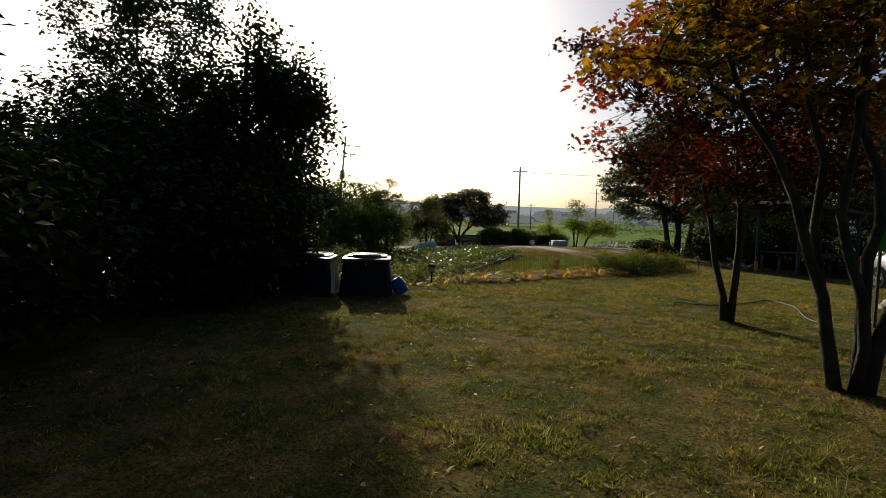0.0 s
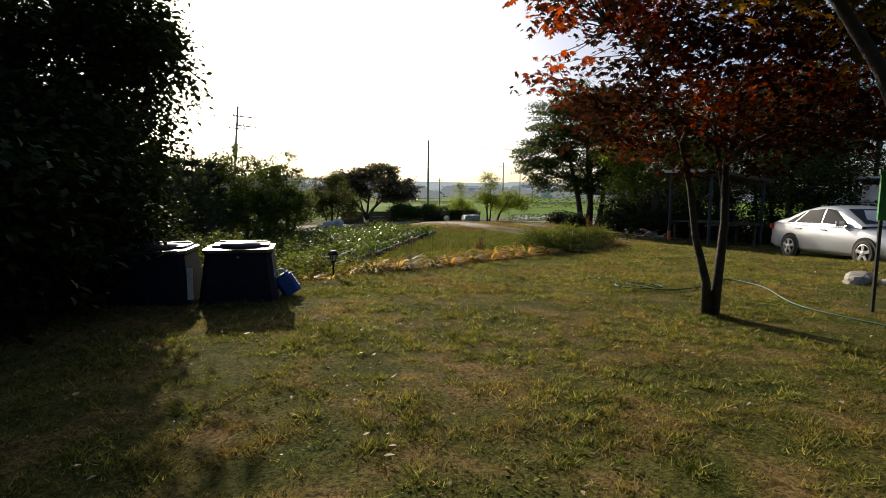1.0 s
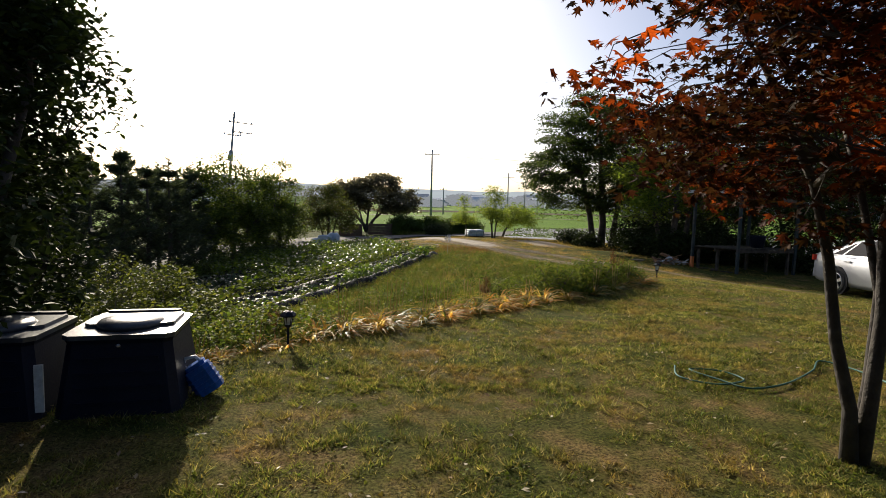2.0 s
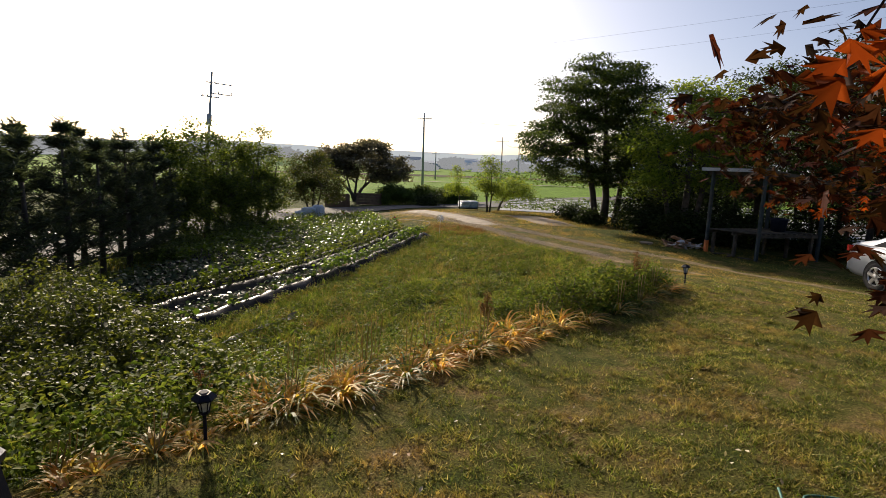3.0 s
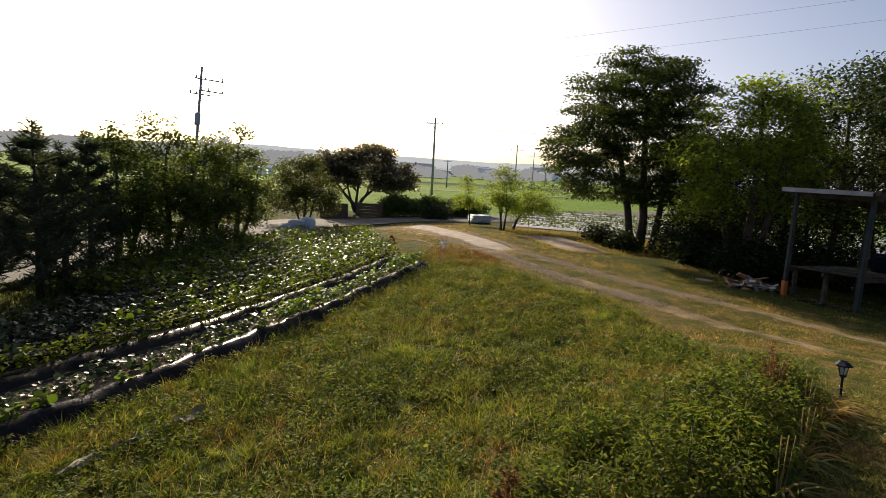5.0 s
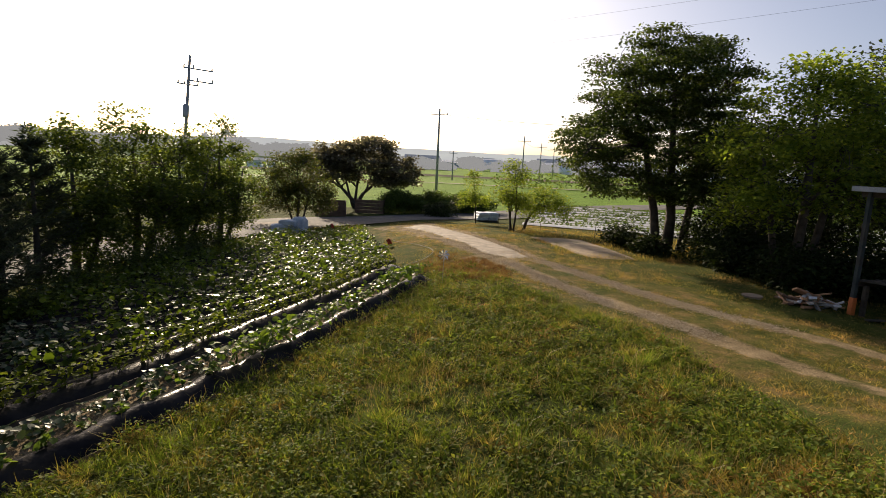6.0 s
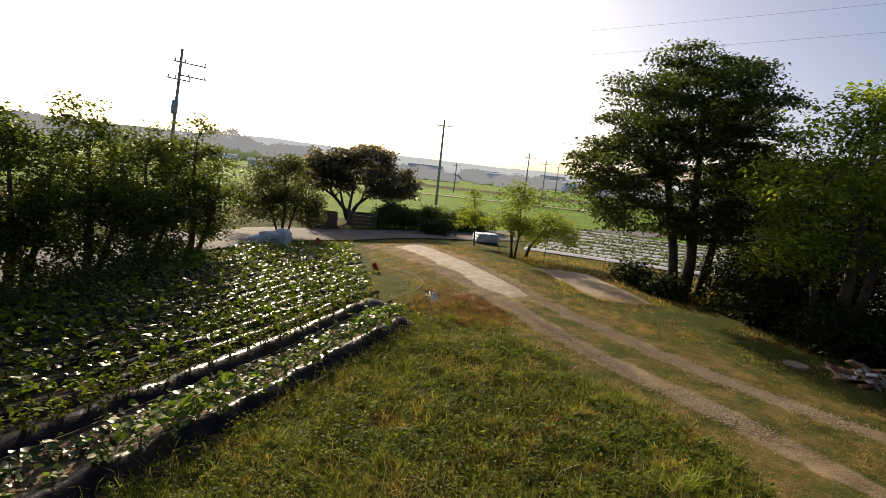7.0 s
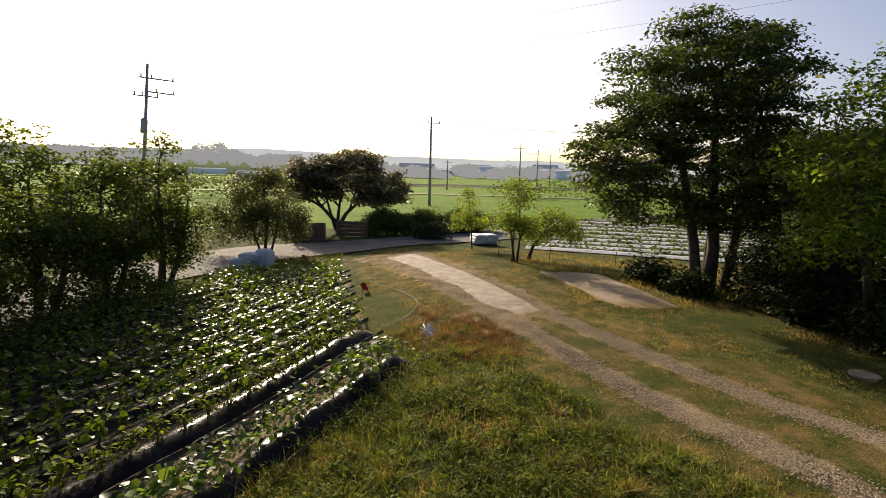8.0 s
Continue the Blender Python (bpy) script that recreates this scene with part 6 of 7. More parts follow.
M_FAR_GREY = far_surface("far_shed", (0.36, 0.39, 0.42), (0.46, 0.49, 0.52), (0.58, 0.63, 0.68), 0.0)
EYE = Vector((2.0, 10.0, 3.0))


def at_bearing(deg, dist):
    return EYE.x + math.sin(radians(deg)) * dist, EYE.y + math.cos(radians(deg)) * dist


def ridge(name, b0, b1, dist, low, heights, material, label, rough=0.1):
    """A far ridge: a band of slope with an uneven skyline between two bearings."""
    n = 120
    vs = []
    for i in range(n + 1):
        t = i / n
        deg = b0 + (b1 - b0) * t
        h = float(np.interp(t, np.linspace(0, 1, len(heights)), heights))
        h *= 1 + rough * noise.noise((i * 0.13, dist, 0)) + rough * 0.7 * noise.noise((i * 0.5, dist, 4))
        for d, z in ((dist, low), (dist * 1.05, low + (h - low) * 0.6), (dist * 1.1, h), (dist * 1.25, low)):
            vs.append((*at_bearing(deg, d), z))
    b = Build().add(vs, [(i * 4 + j, i * 4 + j + 1, i * 4 + j + 5, i * 4 + j + 4) for i in range(n) for j in range(3)])
    solo(name, b, material, label, "hill", kind="structure")


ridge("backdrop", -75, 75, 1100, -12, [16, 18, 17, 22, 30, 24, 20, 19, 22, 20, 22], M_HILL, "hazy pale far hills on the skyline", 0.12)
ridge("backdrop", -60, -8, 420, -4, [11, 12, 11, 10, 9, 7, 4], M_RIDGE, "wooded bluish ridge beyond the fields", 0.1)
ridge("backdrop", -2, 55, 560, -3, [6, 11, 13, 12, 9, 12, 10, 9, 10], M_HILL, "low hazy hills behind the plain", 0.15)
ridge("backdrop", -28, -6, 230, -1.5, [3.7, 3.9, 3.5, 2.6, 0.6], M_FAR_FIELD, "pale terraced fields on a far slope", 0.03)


def far_woods(name, spots, seed, leaf, label, size=1.1):
    r = np.random.default_rng(seed)
    P, S = [], []
    for deg, dist, z, w, h in spots:
        x, y = at_bearing(deg, dist)
        n = int(34 * w * h / 4) + 50
        q = r.normal(0, 1, (n, 3))
        q /= np.linalg.norm(q, axis=1, keepdims=True)
        q *= r.uniform(0.4, 1, (n, 1)) ** 0.5
        P.append(np.array([x, y, z + h * 0.55]) + q * np.array([w / 2, w / 2, h / 2]))
        S.append(r.uniform(0.6, 1.3, n) * size)
    v, f = leaves(np.concatenate(P), np.concatenate(S) * 1.35, LEAF, r, 0.1)
    tagged(part(name, fast_mesh(name, v, f), leaf), label, "woods", "", "stuff")


# Far leaves take the same emissive haze over their dark green.
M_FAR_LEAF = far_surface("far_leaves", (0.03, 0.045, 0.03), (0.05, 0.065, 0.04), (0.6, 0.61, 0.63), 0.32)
r = np.random.default_rng(44)
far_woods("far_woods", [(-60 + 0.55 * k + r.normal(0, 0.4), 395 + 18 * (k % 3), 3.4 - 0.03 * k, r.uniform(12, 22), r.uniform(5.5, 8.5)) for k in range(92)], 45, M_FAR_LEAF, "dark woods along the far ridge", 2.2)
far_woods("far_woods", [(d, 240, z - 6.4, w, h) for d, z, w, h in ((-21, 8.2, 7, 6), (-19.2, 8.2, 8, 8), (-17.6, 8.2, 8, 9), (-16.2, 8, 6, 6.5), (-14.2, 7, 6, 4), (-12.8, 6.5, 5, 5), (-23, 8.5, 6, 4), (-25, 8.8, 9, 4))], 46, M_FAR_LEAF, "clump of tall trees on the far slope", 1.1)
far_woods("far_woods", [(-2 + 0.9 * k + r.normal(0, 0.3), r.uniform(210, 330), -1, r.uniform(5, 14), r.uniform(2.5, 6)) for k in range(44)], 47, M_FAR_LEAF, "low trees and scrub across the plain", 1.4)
far_woods("far_woods", [(11.5, 78, -0.6, 9, 2.4), (13.5, 82, -0.6, 9, 2.8), (17, 90, -0.7, 10, 3), (21, 80, -0.6, 8, 2.4), (-16, 70, -0.5, 8, 2.5), (-19, 64, -0.5, 9, 3.0), (-12, 80, -0.5, 8, 2)], 48, M_LEAF_MID, "scrub along the paddy banks", 0.35)


def far_building(deg, dist, z, w, d, h, material, arch, label, name):
    x, y = at_bearing(deg, dist)
    c = thing(name, x, y, z, -deg, label, "building", "far farm buildings")
    b = Build()
    if arch:
        n = 8
        vs = [(s * w / 2, math.cos(math.pi * k / n) * d / 2, math.sin(math.pi * k / n) * h) for s in (-1, 1) for k in range(n + 1)]
        b.add(vs, [(k, k + 1, k + n + 2, k + n + 1) for k in range(n)] + [tuple(range(n + 1)), tuple(range(n + 1, 2 * n + 2))[::-1]])
        part("cover", b, material, c)
    else:
        part("wall", b.box(0, 0, h * 0.4, w, d, h * 0.8), material, c)
        rf = Build().add([(-w / 2 - 0.3, -d / 2 - 0.4, h * 0.8), (w / 2 + 0.3, -d / 2 - 0.4, h * 0.8), (w / 2 + 0.3, d / 2 + 0.4, h * 0.8), (-w / 2 - 0.3, d / 2 + 0.4, h * 0.8), (-w / 2, 0, h * 1.1), (w / 2, 0, h * 1.1)], [(0, 1, 5, 4), (2, 3, 4, 5), (0, 4, 3), (1, 2, 5), (3, 2, 1, 0)])
        part("roof", rf, M_FAR_WHITE if material is M_FAR_GREY else M_FAR_GREY, c)
        for k in range(4):
            part("window", Build().box(-w / 2 + w * (k + 0.5) / 4, -d / 2 - 0.03, h * 0.45, w / 8, 0.06, h * 0.25), M_FAR_GREY, c)


for deg, dist, w, h, mat_, arch in ((4.5, 300, 22, 4, M_FAR_GREY, False), (7.5, 330, 18, 6, M_FAR_WHITE, False), (10, 310, 40, 6, M_FAR_WHITE, True), (12.5, 300, 30, 5, M_FAR_GREY, False), (14.6, 320, 14, 7, M_FAR_WHITE, False), (17, 280, 14, 5, M_FAR_WHITE, True), (19, 270, 30, 5, M_FAR_WHITE, True), (22, 280, 40, 6, M_FAR_GREY, False), (26, 260, 36, 5, M_FAR_WHITE, True), (1.5, 320, 20, 6, M_FAR_WHITE, False), (34, 240, 40, 5, M_FAR_WHITE, True), (42, 220, 30, 5, M_FAR_GREY, False)):
    far_building(deg, dist, -1.3, w, 9, h, mat_, arch, "long pale greenhouse on the plain" if arch else "low farm shed with a pitched roof far off", "greenhouse" if arch else "farm_shed")
far_building(-14.5, 150, -1, 7, 5, 2.2, M_FAR_WHITE, False, "small farm shed with a pale roof", "farm_shed")
far_building(-19.0, 190, -0.6, 14, 5, 1.9, M_FAR_WHITE, True, "long pale greenhouse on the slope", "greenhouse")
solo("paddy_lane", ribbon([(-40, 88), (8, 92), (40, 88), (90, 80)], 2.2, 1.1, 0.12), M_CONCRETE, "pale concrete lane between the paddies", "lane", kind="structure")
solo("paddy_bank", ribbon([(-60, 128), (10, 140), (80, 132)], 2.5, 2.5, 0.2, crown=0.4), M_DIRT, "grassy bank between far paddies", "bank", kind="structure")
r = np.random.default_rng(71)
bx, by = [], []
for k in range(9):
    y0 = 38.5 + 2.1 * k
    t = r.uniform(0, 4, 420)
    bx.append(7.9 + 0.28 * (y0 - 37.6) + t * 7)
    by.append(y0 - t * 2.3 + r.normal(0, 0.2, 420))
bx, by = np.concatenate(bx), np.concatenate(by)
P = np.stack([bx, by, ground_z(bx, by) + 0.05], 1)
P = np.repeat(P, 4, axis=0) + np.abs(r.normal(0, 1, (len(P) * 4, 3))) * np.array([0.1, 0.1, 0.09])
v, f = leaves(P, r.uniform(0.1, 0.18, len(P)), ROUND_LEAF, r, 0.1, flat=0.8)
tagged(part("bean_plants", fast_mesh("bean_plants", v, f), M_LEAF_MID), "green bean plants between the pale film rows", "bean plants", "", "stuff")

for i, (x, y, w, h) in enumerate([(-5.9, 21.6, 0.8, 0.6), (-6.0, 23.4, 0.8, 0.7), (-5.7, 25.2, 0.9, 0.8), (-5.4, 26.6, 0.9, 0.9), (-5.1, 28.0, 0.8, 0.7), (-4.8, 29.6, 0.8, 0.8)]):
    tree("undergrowth_shrub", x, y, [stem((0, 0, 0, 0.02), (0.1, 0, h * 0.4, 0.015), (0.1, 0.1, h * 0.8, 0.008)), stem((0.1, 0.1, 0, 0.02), (-0.2, 0.1, h * 0.4, 0.015), (-0.3, 0.1, h * 0.8, 0.008))],
         [(0, 0, h * 0.45, w, w, h * 0.45)], 44, 48, 0.1, LEAF, M_BARK_DARK, M_LEAF_DARK, 340 + i, "dark green undergrowth shrub below the trees", spread=0.18, limbs=6, limb_r=0.012, category="shrub", group="undergrowth shrubs")

# ---- day lilies and weeds along the lawn's edge ----
def lily_clump(x, y, seed, green, n=70, s=1.0):
    r = np.random.default_rng(seed)
    c = thing("day_lily", x, y, gz(x, y) - 0.01, 0, "clump of arching day lily leaves turned yellow and orange" if not green else "clump of green and yellowing day lily leaves", "day lily", "day lilies along the lawn")
    b = Build()
    for k in range(n):
        a = r.uniform(0, 6.28)
        o = r.uniform(0, 0.09)
        ln = r.uniform(0.16, 0.36) * s
        strap(b, math.cos(a) * o, math.sin(a) * o, 0, a + r.normal(0, 0.3), ln, ln * r.uniform(0.3, 0.85), r.uniform(0.02, 0.034), 5, 0.3)
    part("foliage", b, M_LILY_GREEN if green else M_LILY, c)
    if green:
        st = Build()
        for k in range(3):
            st.tube([(0.02 * k, 0, 0), (0.05 * k, 0.03, 0.45 * s)], 0.004, 4)
        part("stalk", st, M_STRAW, c)


M_WEED_DEEP = foliage("deep_weed_leaves", [(0.05, 0.085, 0.016), (0.09, 0.14, 0.026), (0.15, 0.2, 0.04), (0.17, 0.165, 0.045), (0.1, 0.155, 0.02)], 0.48, 0.6, 0.05, 1.1)
M_LILY_GREEN = foliage("green_lily_leaves", [(0.06, 0.1, 0.02), (0.1, 0.15, 0.03), (0.35, 0.27, 0.06), (0.45, 0.25, 0.05)], 0.45, 0.5, 0.3, 3.0)
r = np.random.default_rng(50)
k = 0
t = -0.75
while t < 4.3:
    x, y = -0.1 + 0.78 * t, 8.1 + 0.627 * t
    for off in (0.04, 0.2, 0.38):
        lily_clump(x - 0.627 * off + r.normal(0, 0.05), y + 0.78 * off + r.normal(0, 0.05), 500 + k, r.uniform() < (0.45 if off > 0.3 else 0.15), int(r.integers(22, 30)) if t < 0.4 else int(r.integers(44, 64)), r.uniform(0.5, 0.8) if t < 0.4 else r.uniform(0.75, 1.3))
        k += 1
    t += r.uniform(0.22, 0.3)
for x, y, g in ((5.55, 12.75, False), (5.75, 12.95, False), (4.2, 11.45, True), (4.7, 11.9, True), (3.6, 10.95, False), (5.2, 12.5, True)):
    lily_clump(x, y, 600 + k, g, 60)
    k += 1

for i, (x, y, w, h, lf) in enumerate([(3.5, 11.4, 0.45, 0.62, 0), (4.1, 11.9, 0.45, 0.5, 0), (4.6, 12.5, 0.5, 0.62, 0), (5.2, 12.9, 0.4, 0.5, 0), (3.3, 12.1, 0.45, 0.36, 0), (5.6, 13.4, 0.35, 0.42, 0), (2.8, 11.4, 0.35, 0.34, 0), (-1.6, 10.2, 0.7, 1.35, 1), (-2.3, 11.0, 0.9, 1.75, 1), (-3.1, 11.9, 0.9, 1.8, 1), (-1.9, 11.9, 0.7, 1.3, 1), (-3.9, 12.6, 1.0, 1.7, 1), (-1.7, 9.3, 0.55, 1.15, 1), (-2.6, 9.7, 0.9, 1.6, 1), (-0.75, 9.5, 0.5, 0.75, 1), (-1.1, 10.6, 0.6, 0.95, 1)]):
    tree("leafy_bush" if lf else "weed_bush", x, y, [stem((0, 0, 0, 0.015), (0.05, 0, h * 0.5, 0.01), (0.1, 0.1, h * 0.9, 0.005)), stem((0.05, 0.1, 0, 0.015), (-0.1, 0.1, h * 0.5, 0.01), (-0.2, 0.1, h * 0.85, 0.005)), stem((0, -0.1, 0, 0.012), (0.15, -0.15, h * 0.5, 0.008), (0.25, -0.2, h * 0.8, 0.004))],
         [(0, 0, h * 0.42, w, w, h * 0.36), (0.3 * w * math.sin(i * 2.3), 0.3 * w * math.cos(i * 1.7), h * 0.72, w * 0.45, w * 0.45, h * 0.3), (-0.5 * w * math.sin(i * 1.3), 0.4 * w, h * 0.6, w * 0.35, w * 0.35, h * 0.3), (0.6 * w * math.cos(i * 3.1), -0.4 * w, h * 0.55, w * 0.3, w * 0.3, h * 0.35)], 130 if lf else 110, 44 if lf else 30, 0.07 if lf else (0.04, 0.085, 0.05)[i % 3], LEAF if lf or i % 3 != 1 else LONG_LEAF, M_BARK, M_LEAF_OLIVE if lf else M_WEED_DEEP, 400 + i, "leafy green bush growing below the lawn's edge" if lf else "tall green weeds at the lawn's edge", spread=0.1, limbs=8, limb_r=0.012, category="bush", group="bushes along the lawn's edge")


def dock(x, y, h, seed):
    """A withered weed: branching stalks set with rust-brown seed heads."""
    r = np.random.default_rng(seed)
    d = thing("dock_weed", x, y, gz(x, y) - 0.02, 0, "withered dock weed with rust-brown seed heads", "weed", "withered docks")
    P = []
    for k in range(5):
        a, lean = r.uniform(0, 6.28), r.uniform(0.05, 0.22)
        top = (math.cos(a) * lean * h, math.sin(a) * lean * h, h * r.uniform(0.7, 1.05))
        part("stalk", Build().tube([(0, 0, 0), (top[0] * 0.4, top[1] * 0.4, top[2] * 0.5), top], [0.006, 0.005, 0.002], 5), M_STRAW, d)
        for q in np.linspace(0.5, 1.0, 12):
            P += [(top[0] * q + r.normal(0, 0.02), top[1] * q + r.normal(0, 0.02), top[2] * q + r.normal(0, 0.015)) for _ in range(9)]
    v, f = leaves(np.array(P), r.uniform(0.012, 0.026, len(P)), ROUND_LEAF, r, 0.2)
    tagged(part("dry_seed", fast_mesh("dry_seed", v, f), M_SEED, d), "rust-brown seed", kind="stuff")


M_SEED = foliage("dock_seeds", [(0.15, 0.07, 0.035), (0.24, 0.12, 0.06), (0.1, 0.05, 0.03)], 0.3, 0.8, 0.05, 3.0)
for k, (x, y, h) in enumerate([(5.05, 12.75, 0.7), (5.2, 12.95, 0.55), (2.4, 11.3, 0.45), (-0.35, 8.95, 0.5)]):
    dock(x, y, h, 700 + k)


# ---- grass and weeds ----
def scatter(n, x0, x1, y0, y1, keep):
    x, y = rng.uniform(x0, x1, n), rng.uniform(y0, y1, n)
    k = keep(x, y)
    return x[k], y[k]


def patchy(x, y, f, seed):
    return np.array([noise.noise((a * f, c * f, seed)) for a, c in zip(x, y)])


def grass(name, label, n, x0, x1, y0, y1, keep, h0, h1, w, material, segs=1, lean=0.5, thin=0.0):
    x, y = scatter(n, x0, x1, y0, y1, keep)
    patch = patchy(x, y, 0.8, 3) + 0.5 * patchy(x, y, 2.6, 8)
    k = rng.uniform(0, 1, len(x)) < 1 - thin + patch * 1.4 * thin
    x, y, patch = x[k], y[k], patch[k]
    h = rng.uniform(h0, h1, len(x)) * np.clip(1 + 0.8 * patch, 0.4, 2)
    v, f = blades(x, y, h, w * rng.uniform(0.6, 1.4, len(x)), rng, lean, segs)
    tagged(part(name, fast_mesh(name, v, f), material), label, "grass", "", "stuff")


def track_d(x, y):
    return np.minimum(line_d(TRACK_L, x, y), line_d(TRACK_R, x, y))


def on_lawn(x, y):
    return (edge_d(x, y) < 0.15) & (rng.uniform(0, 1, len(x)) < np.clip(track_d(x, y) / 0.85, 0.15, 1))


def on_meadow(x, y):
    worn = np.hypot(x - 3.5, y - 24.0) < 1.2 + 0.6 * rng.uniform(0, 1, len(x))
    return (edge_d(x, y) > 0.1) & ~inside(FIELD, x, y) & (track_d(x, y) > 0.9) & (~worn | (rng.uniform(0, 1, len(x)) < 0.25))


def inner(poly, x, y):
    """Inside a polygon and clear of its ragged, overgrown edge."""
    cx, cy = sum(q[0] for q in poly) / len(poly), sum(q[1] for q in poly) / len(poly)
    k = rng.uniform(1.0, 1.6, len(x))
    return inside(poly, cx + (x - cx) * k, cy + (y - cy) * k)


def on_verge(x, y):
    return (edge_d(x, y) > 0.1) & ~inside(FIELD, x, y) & ~inner(SLAB, x, y) & ~inner(APRON, x, y) & (line_d(ROAD, x, y) > 2.1) & (track_d(x, y) > 0.22)


def tufted(name, label, n, per, x0, x1, y0, y1, keep, h0, h1, w, spread, material):
    """Mown turf: small tufts of short blades, each tuft with a height of its own."""
    cx, cy = scatter(n, x0, x1, y0, y1, keep)
    h = rng.uniform(h0, h1, len(cx)) * np.clip(1 + 0.8 * patchy(cx, cy, 1.3, 3) + 1.3 * patchy(cx, cy, 5.5, 8), 0.3, 2.5)
    x = np.repeat(cx, per) + rng.normal(0, spread, len(cx) * per)
    y = np.repeat(cy, per) + rng.normal(0, spread, len(cx) * per)
    v, f = blades(x, y, np.repeat(h, per) * rng.uniform(0.6, 1.25, len(x)), w * rng.uniform(0.6, 1.4, len(x)), rng, 1.0)
    tagged(part(name, fast_mesh(name, v, f), material), label, "grass", "", "stuff")


tufted("lawn_grass", "short dry mown lawn grass in small tufts", 26000, 11, -2.2, 5.0, 1.0, 7.0, on_lawn, 0.01, 0.036, 0.008, 0.018, M_GRASS)
tufted("lawn_grass", "short mown lawn grass in tufts beside the day lilies", 18000, 12, -0.5, 6.5, 6.8, 13.0, on_lawn, 0.012, 0.042, 0.01, 0.022, M_GRASS)
tufted("lawn_grass", "short mown lawn grass in tufts towards the parked car", 11000, 11, 3.5, 12, 7, 19, on_lawn, 0.015, 0.045, 0.014, 0.028, M_GRASS)
tufted("lawn_clover", "low clumps of clover and greener grass in the lawn", 5000, 14, -2.4, 8, 0.2, 13, on_lawn, 0.01, 0.028, 0.012, 0.03, M_MEADOW)
def beside_bed(x, y):
    """The dry strip between the first bed and the meadow."""
    c = (x - ORIGIN.x) * ACROSS.x + (y - ORIGIN.y) * ACROSS.y
    return (c > -1.5 + 0.7 * rng.uniform(0, 1, len(x))) & (c < -0.12) & (edge_d(x, y) > 0.5) & (y < 23.5)


def worn_end(x, y):
    return (np.hypot(x - 3.5, (y - 23.8) * 0.7) < 0.5 + 0.9 * rng.uniform(0, 1, len(x))) & ~inside(FIELD, x, y) & (track_d(x, y) > 0.4)


tufted("dry_grass", "dry brownish grass tufts beside the film bed", 3200, 18, -4.0, 3.4, 11.5, 23.5, beside_bed, 0.03, 0.09, 0.01, 0.03, M_VERGE)
tufted("dead_weeds", "withered reddish brown weeds at the bed's end", 2600, 16, 1.8, 5.0, 21.5, 26.0, worn_end, 0.03, 0.1, 0.012, 0.035, M_DRYWEED)
tufted("meadow_clumps", "leafy clumps of rank grass in the meadow", 9000, 26, -4.5, 6, 8.4, 24.5, on_meadow, 0.035, 0.14, 0.011, 0.035, M_MEADOW)
grass("lawn_grass", "short dry mown lawn grass further off", 100000, -1.0, 13, 6.5, 20, on_lawn, 0.02, 0.045, 0.008, M_GRASS, 1, 1.0, 0.1)
grass("lawn_turf", "short close-mown lawn turf", 120000, -1.8, 5.5, 1.0, 11, on_lawn, 0.006, 0.02, 0.007, M_GRASS, 1, 1.3, 0.4)
grass("lawn_clover", "tufts of greener grass in the lawn", 40000, -2.6, 8, -0.4, 12, on_lawn, 0.012, 0.026, 0.007, M_MEADOW, 1, 1.2, 0.85)
grass("meadow_grass", "rank green meadow grass", 60000, -4.5, 6, 8.2, 24.5, on_meadow, 0.03, 0.1, 0.007, M_MEADOW, 2, 0.7, 0.4)
grass("meadow_straw", "dry stems among the meadow grass", 16000, -4.5, 6, 8.2, 24.5, on_meadow, 0.1, 0.3, 0.004, M_STRAW, 2, 0.5, 0.5)
grass("verge_grass", "yellowish verge grass beside the drive", 190000, 1.2, 13.5, 13, 37, on_verge, 0.018, 0.05, 0.012, M_VERGE, 1, 0.9, 0.3)


def ring(poly):
    cx, cy = sum(q[0] for q in poly) / len(poly), sum(q[1] for q in poly) / len(poly)
    return lambda x, y: inside(poly, cx + (x - cx) * 0.9, cy + (y - cy) * 0.97) & ~inner(poly, x, y)


grass("edge_grass", "grass creeping over the dirt patch's edge", 9000, 6, 9.3, 24.8, 31, ring(APRON), 0.03, 0.1, 0.012, M_VERGE, 1, 0.9, 0.3)
grass("edge_grass", "grass creeping over the drive's edge", 6000, 0.6, 6.4, 24, 36.4, ring(SLAB), 0.03, 0.08, 0.012, M_VERGE, 1, 0.9, 0.3)
grass("verge_grass", "rough grass along the tree row", 50000, -9, 0, 14, 38, lambda x, y: ~inside(FIELD, x, y) & (line_d(ROAD, x, y) > 2.1), 0.06, 0.22, 0.012, M_MEADOW, 2, 0.6, 0.3)
grass("bank_grass", "rough grass beside the bean field", 60000, 5, 20, 26, 44, lambda x, y: (line_d(ROAD, x, y) > 2.1) & ~inside(APRON, x, y) & (x > 6.5) & (y < 33), 0.04, 0.16, 0.012, M_VERGE, 2, 0.6, 0.3)


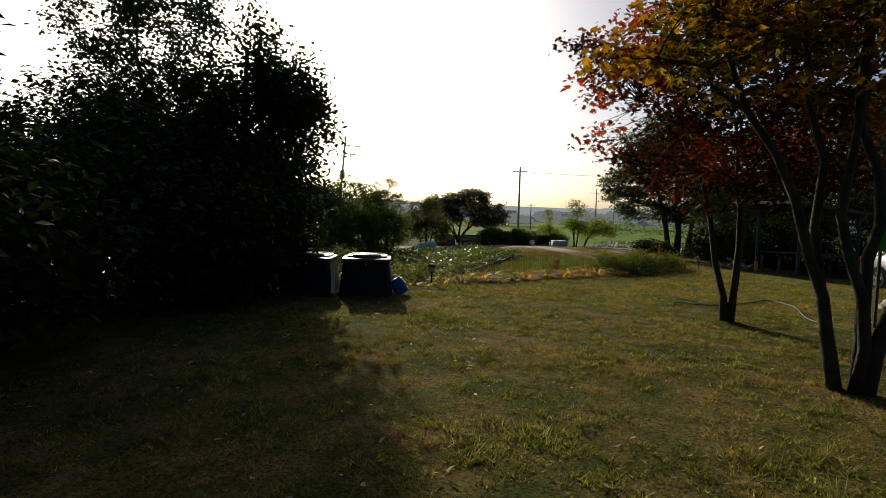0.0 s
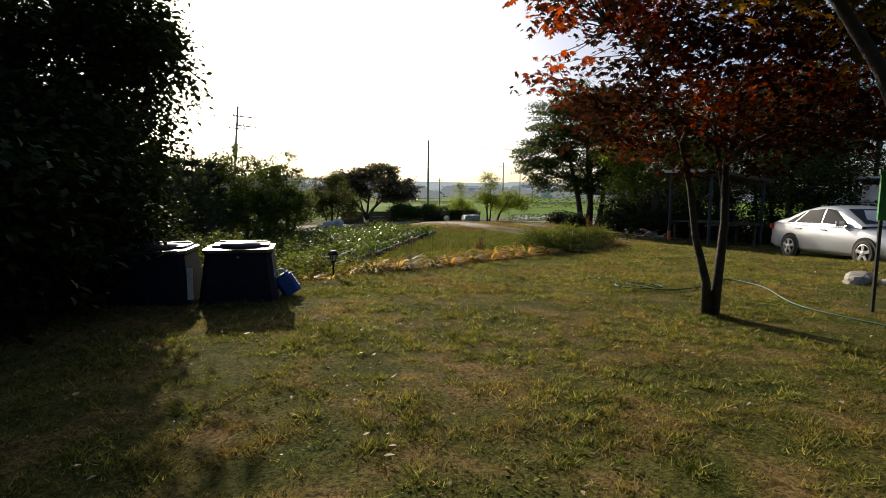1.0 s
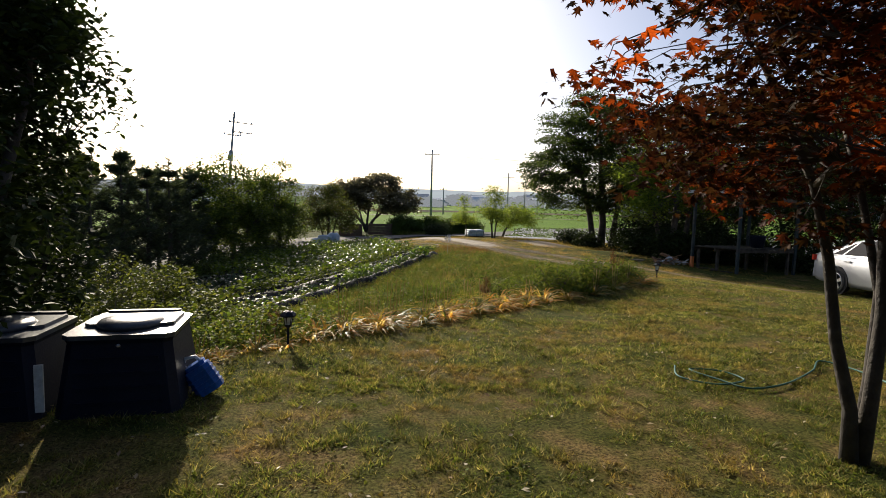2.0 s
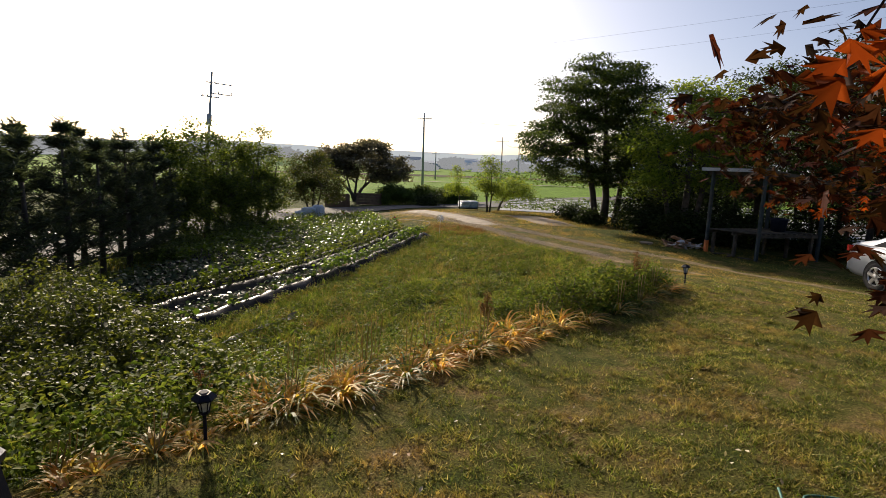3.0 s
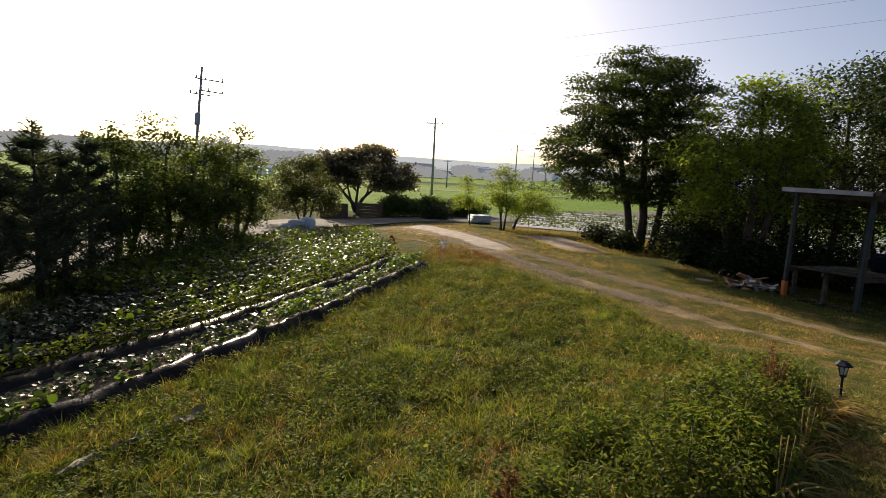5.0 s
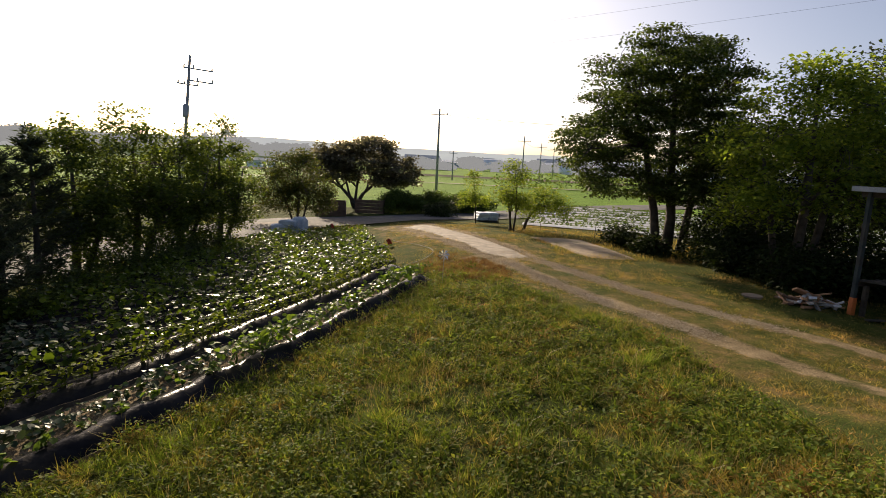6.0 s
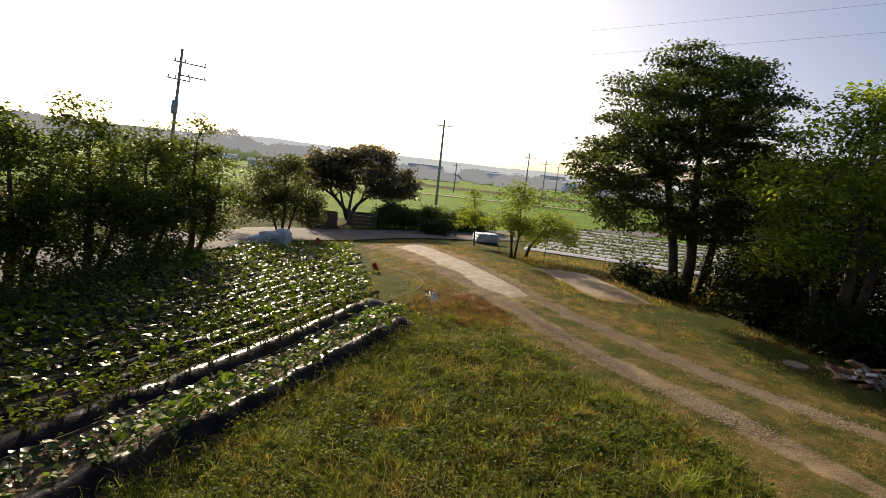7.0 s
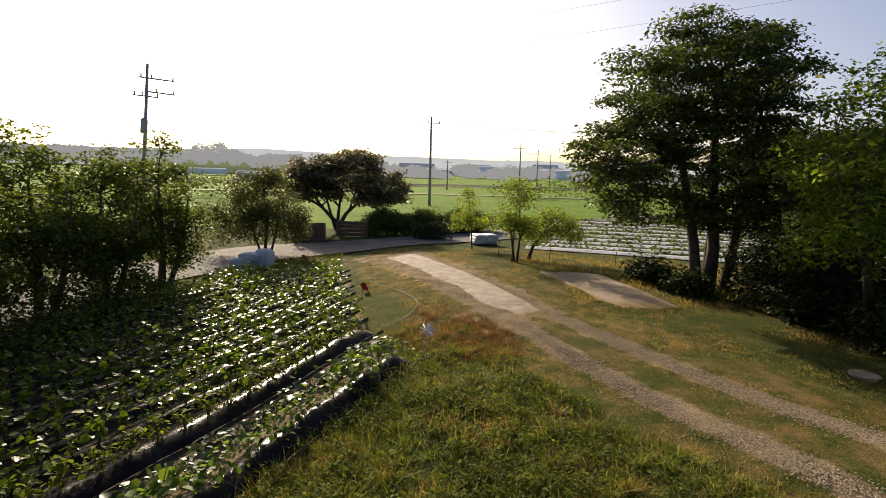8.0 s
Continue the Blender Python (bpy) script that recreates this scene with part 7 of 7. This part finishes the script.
def weeds(name, label, n, x0, x1, y0, y1, keep, per, h0, h1, size, shape, material, stalk=True, spread=0.06):
    x, y = scatter(n, x0, x1, y0, y1, keep)
    k = rng.uniform(0, 1, len(x)) < 0.5 + patchy(x, y, 0.7, 12) + 0.9 * patchy(x, y, 2.1, 5)
    x, y = x[k], y[k]
    z = ground_z(x, y)
    h = rng.uniform(h0, h1, len(x))
    P = np.repeat(np.stack([x, y, z], 1), per, axis=0)
    H = np.repeat(h, per)
    u = rng.uniform(0.15, 1, len(P))
    P = P + np.stack([rng.normal(0, spread, len(P)), rng.normal(0, spread, len(P)), H * u], 1)
    v, f = leaves(P, rng.uniform(0.6, 1.3, len(P)) * size, shape, rng, 0.2, flat=0.6)
    tagged(part(name, fast_mesh(name, v, f), material), label, "weeds", "", "stuff")
    if stalk:
        v, f = blades(x, y, h, np.full(len(x), 0.006), rng, 0.1)
        tagged(part(name + "_stalks", fast_mesh(name, v, f), M_WEED), "thin weed stalks", "weeds", "", "stuff")
    return x, y, z + h


weeds("meadow_weeds", "broad-leaved weeds in the meadow", 21000, -4.5, 6, 8.2, 24, on_meadow, 14, 0.03, 0.2, 0.052, LEAF, M_WEED_DEEP, True, 0.05)
weeds("lawn_weeds", "flat weeds and clover in the lawn", 2600, -2.5, 8, 0, 12, on_lawn, 6, 0.01, 0.03, 0.02, ROUND_LEAF, M_MEADOW, False, 0.04)
wx, wy, wz = weeds("tall_weeds", "tall light green weeds beyond the compost bins", 520, -2.3, 0.3, 7.6, 10.6, lambda x, y: (edge_d(x, y) > 0.3) & ~inside(FIELD, x, y), 30, 0.25, 0.7, 0.06, LEAF, M_WEED_DEEP)
P = np.repeat(np.stack([wx, wy, wz], 1)[::5], 4, axis=0) + rng.normal(0, 0.04, (len(wx[::5]) * 4, 3))
v, f = leaves(P, rng.uniform(0.012, 0.022, len(P)), ROUND_LEAF, rng, 0)
tagged(part("white_flowers", fast_mesh("white_flowers", v, f), M_PETAL), "tiny white flowers on the tall weeds", "flowers", "", "stuff")
x, y = scatter(1300, -2.5, 8, 0, 14, on_lawn)
v, f = leaves(np.stack([x, y, ground_z(x, y) + 0.03], 1), rng.uniform(0.015, 0.05, len(x)), LEAF, rng, 0, flat=2)
tagged(part("leaf_litter", fast_mesh("leaf_litter", v, f), M_DEADLEAF), "dead leaves scattered over the lawn", "leaf litter", "", "stuff")


def gravel(n, pts, half):
    i = rng.integers(0, len(pts) - 1, n)
    t = rng.uniform(0, 1, n)
    a, b = np.array(pts)[i], np.array(pts)[i + 1]
    q = a + (b - a) * t[:, None] + rng.normal(0, half, (n, 2))
    s = rng.uniform(0.004, 0.016, n)
    tv = np.array([(1, 0, 0), (0, 1, 0), (-1, 0.1, 0), (0, -1, 0), (0, 0, 0.7), (0, 0, -0.5)])
    tf = np.array([(0, 1, 4), (1, 2, 4), (2, 3, 4), (3, 0, 4), (1, 0, 5), (2, 1, 5), (3, 2, 5), (0, 3, 5)])
    p = np.stack([q[:, 0], q[:, 1], ground_z(q[:, 0], q[:, 1]) + 0.008], 1)
    v = p[:, None] + tv[None] * s[:, None, None] * rng.uniform(0.6, 1.3, (n, 6, 1))
    return v.reshape(-1, 3), (tf[None] + (np.arange(n) * 6)[:, None, None]).reshape(-1, 3)


va, fa = gravel(6000, TRACK_L[1:8], 0.16)
vb, fb = gravel(6000, TRACK_R[1:8], 0.16)
tagged(part("gravel", fast_mesh("gravel", np.concatenate([va, vb]), np.concatenate([fa, fb + len(va)])), M_RUBBLE), "pale gravel along the wheel tracks", "gravel", "", "stuff")


def film_strip(x0, y0, x1, y1):
    """A torn strip of pale film lying crumpled in the meadow."""
    r = np.random.default_rng(91)
    b, vs, n = Build(), [], 18
    dx, dy = x1 - x0, y1 - y0
    ln = math.hypot(dx, dy)
    for i in range(n + 1):
        t = i / n
        w = 0.05 * r.uniform(0.4, 1.3)
        for j in range(4):
            o = (j / 3 - 0.5) * 2 * w
            x, y = x0 + dx * t - dy / ln * o + r.normal(0, 0.02), y0 + dy * t + dx / ln * o + r.normal(0, 0.02)
            vs.append((x, y, gz(x, y) + 0.07 + r.normal(0, 0.025)))
    b.add(vs, [(i * 4 + j, i * 4 + j + 1, i * 4 + j + 5, i * 4 + j + 4) for i in range(n) for j in range(3) if (i, j) not in ((5, 0), (5, 1), (9, 2), (12, 0))])
    solo("plastic_strip", b, M_DULL_FILM, "torn strip of pale plastic film in the meadow grass", "plastic film")


film_strip(-1.6, 13.6, -0.6, 14.8)
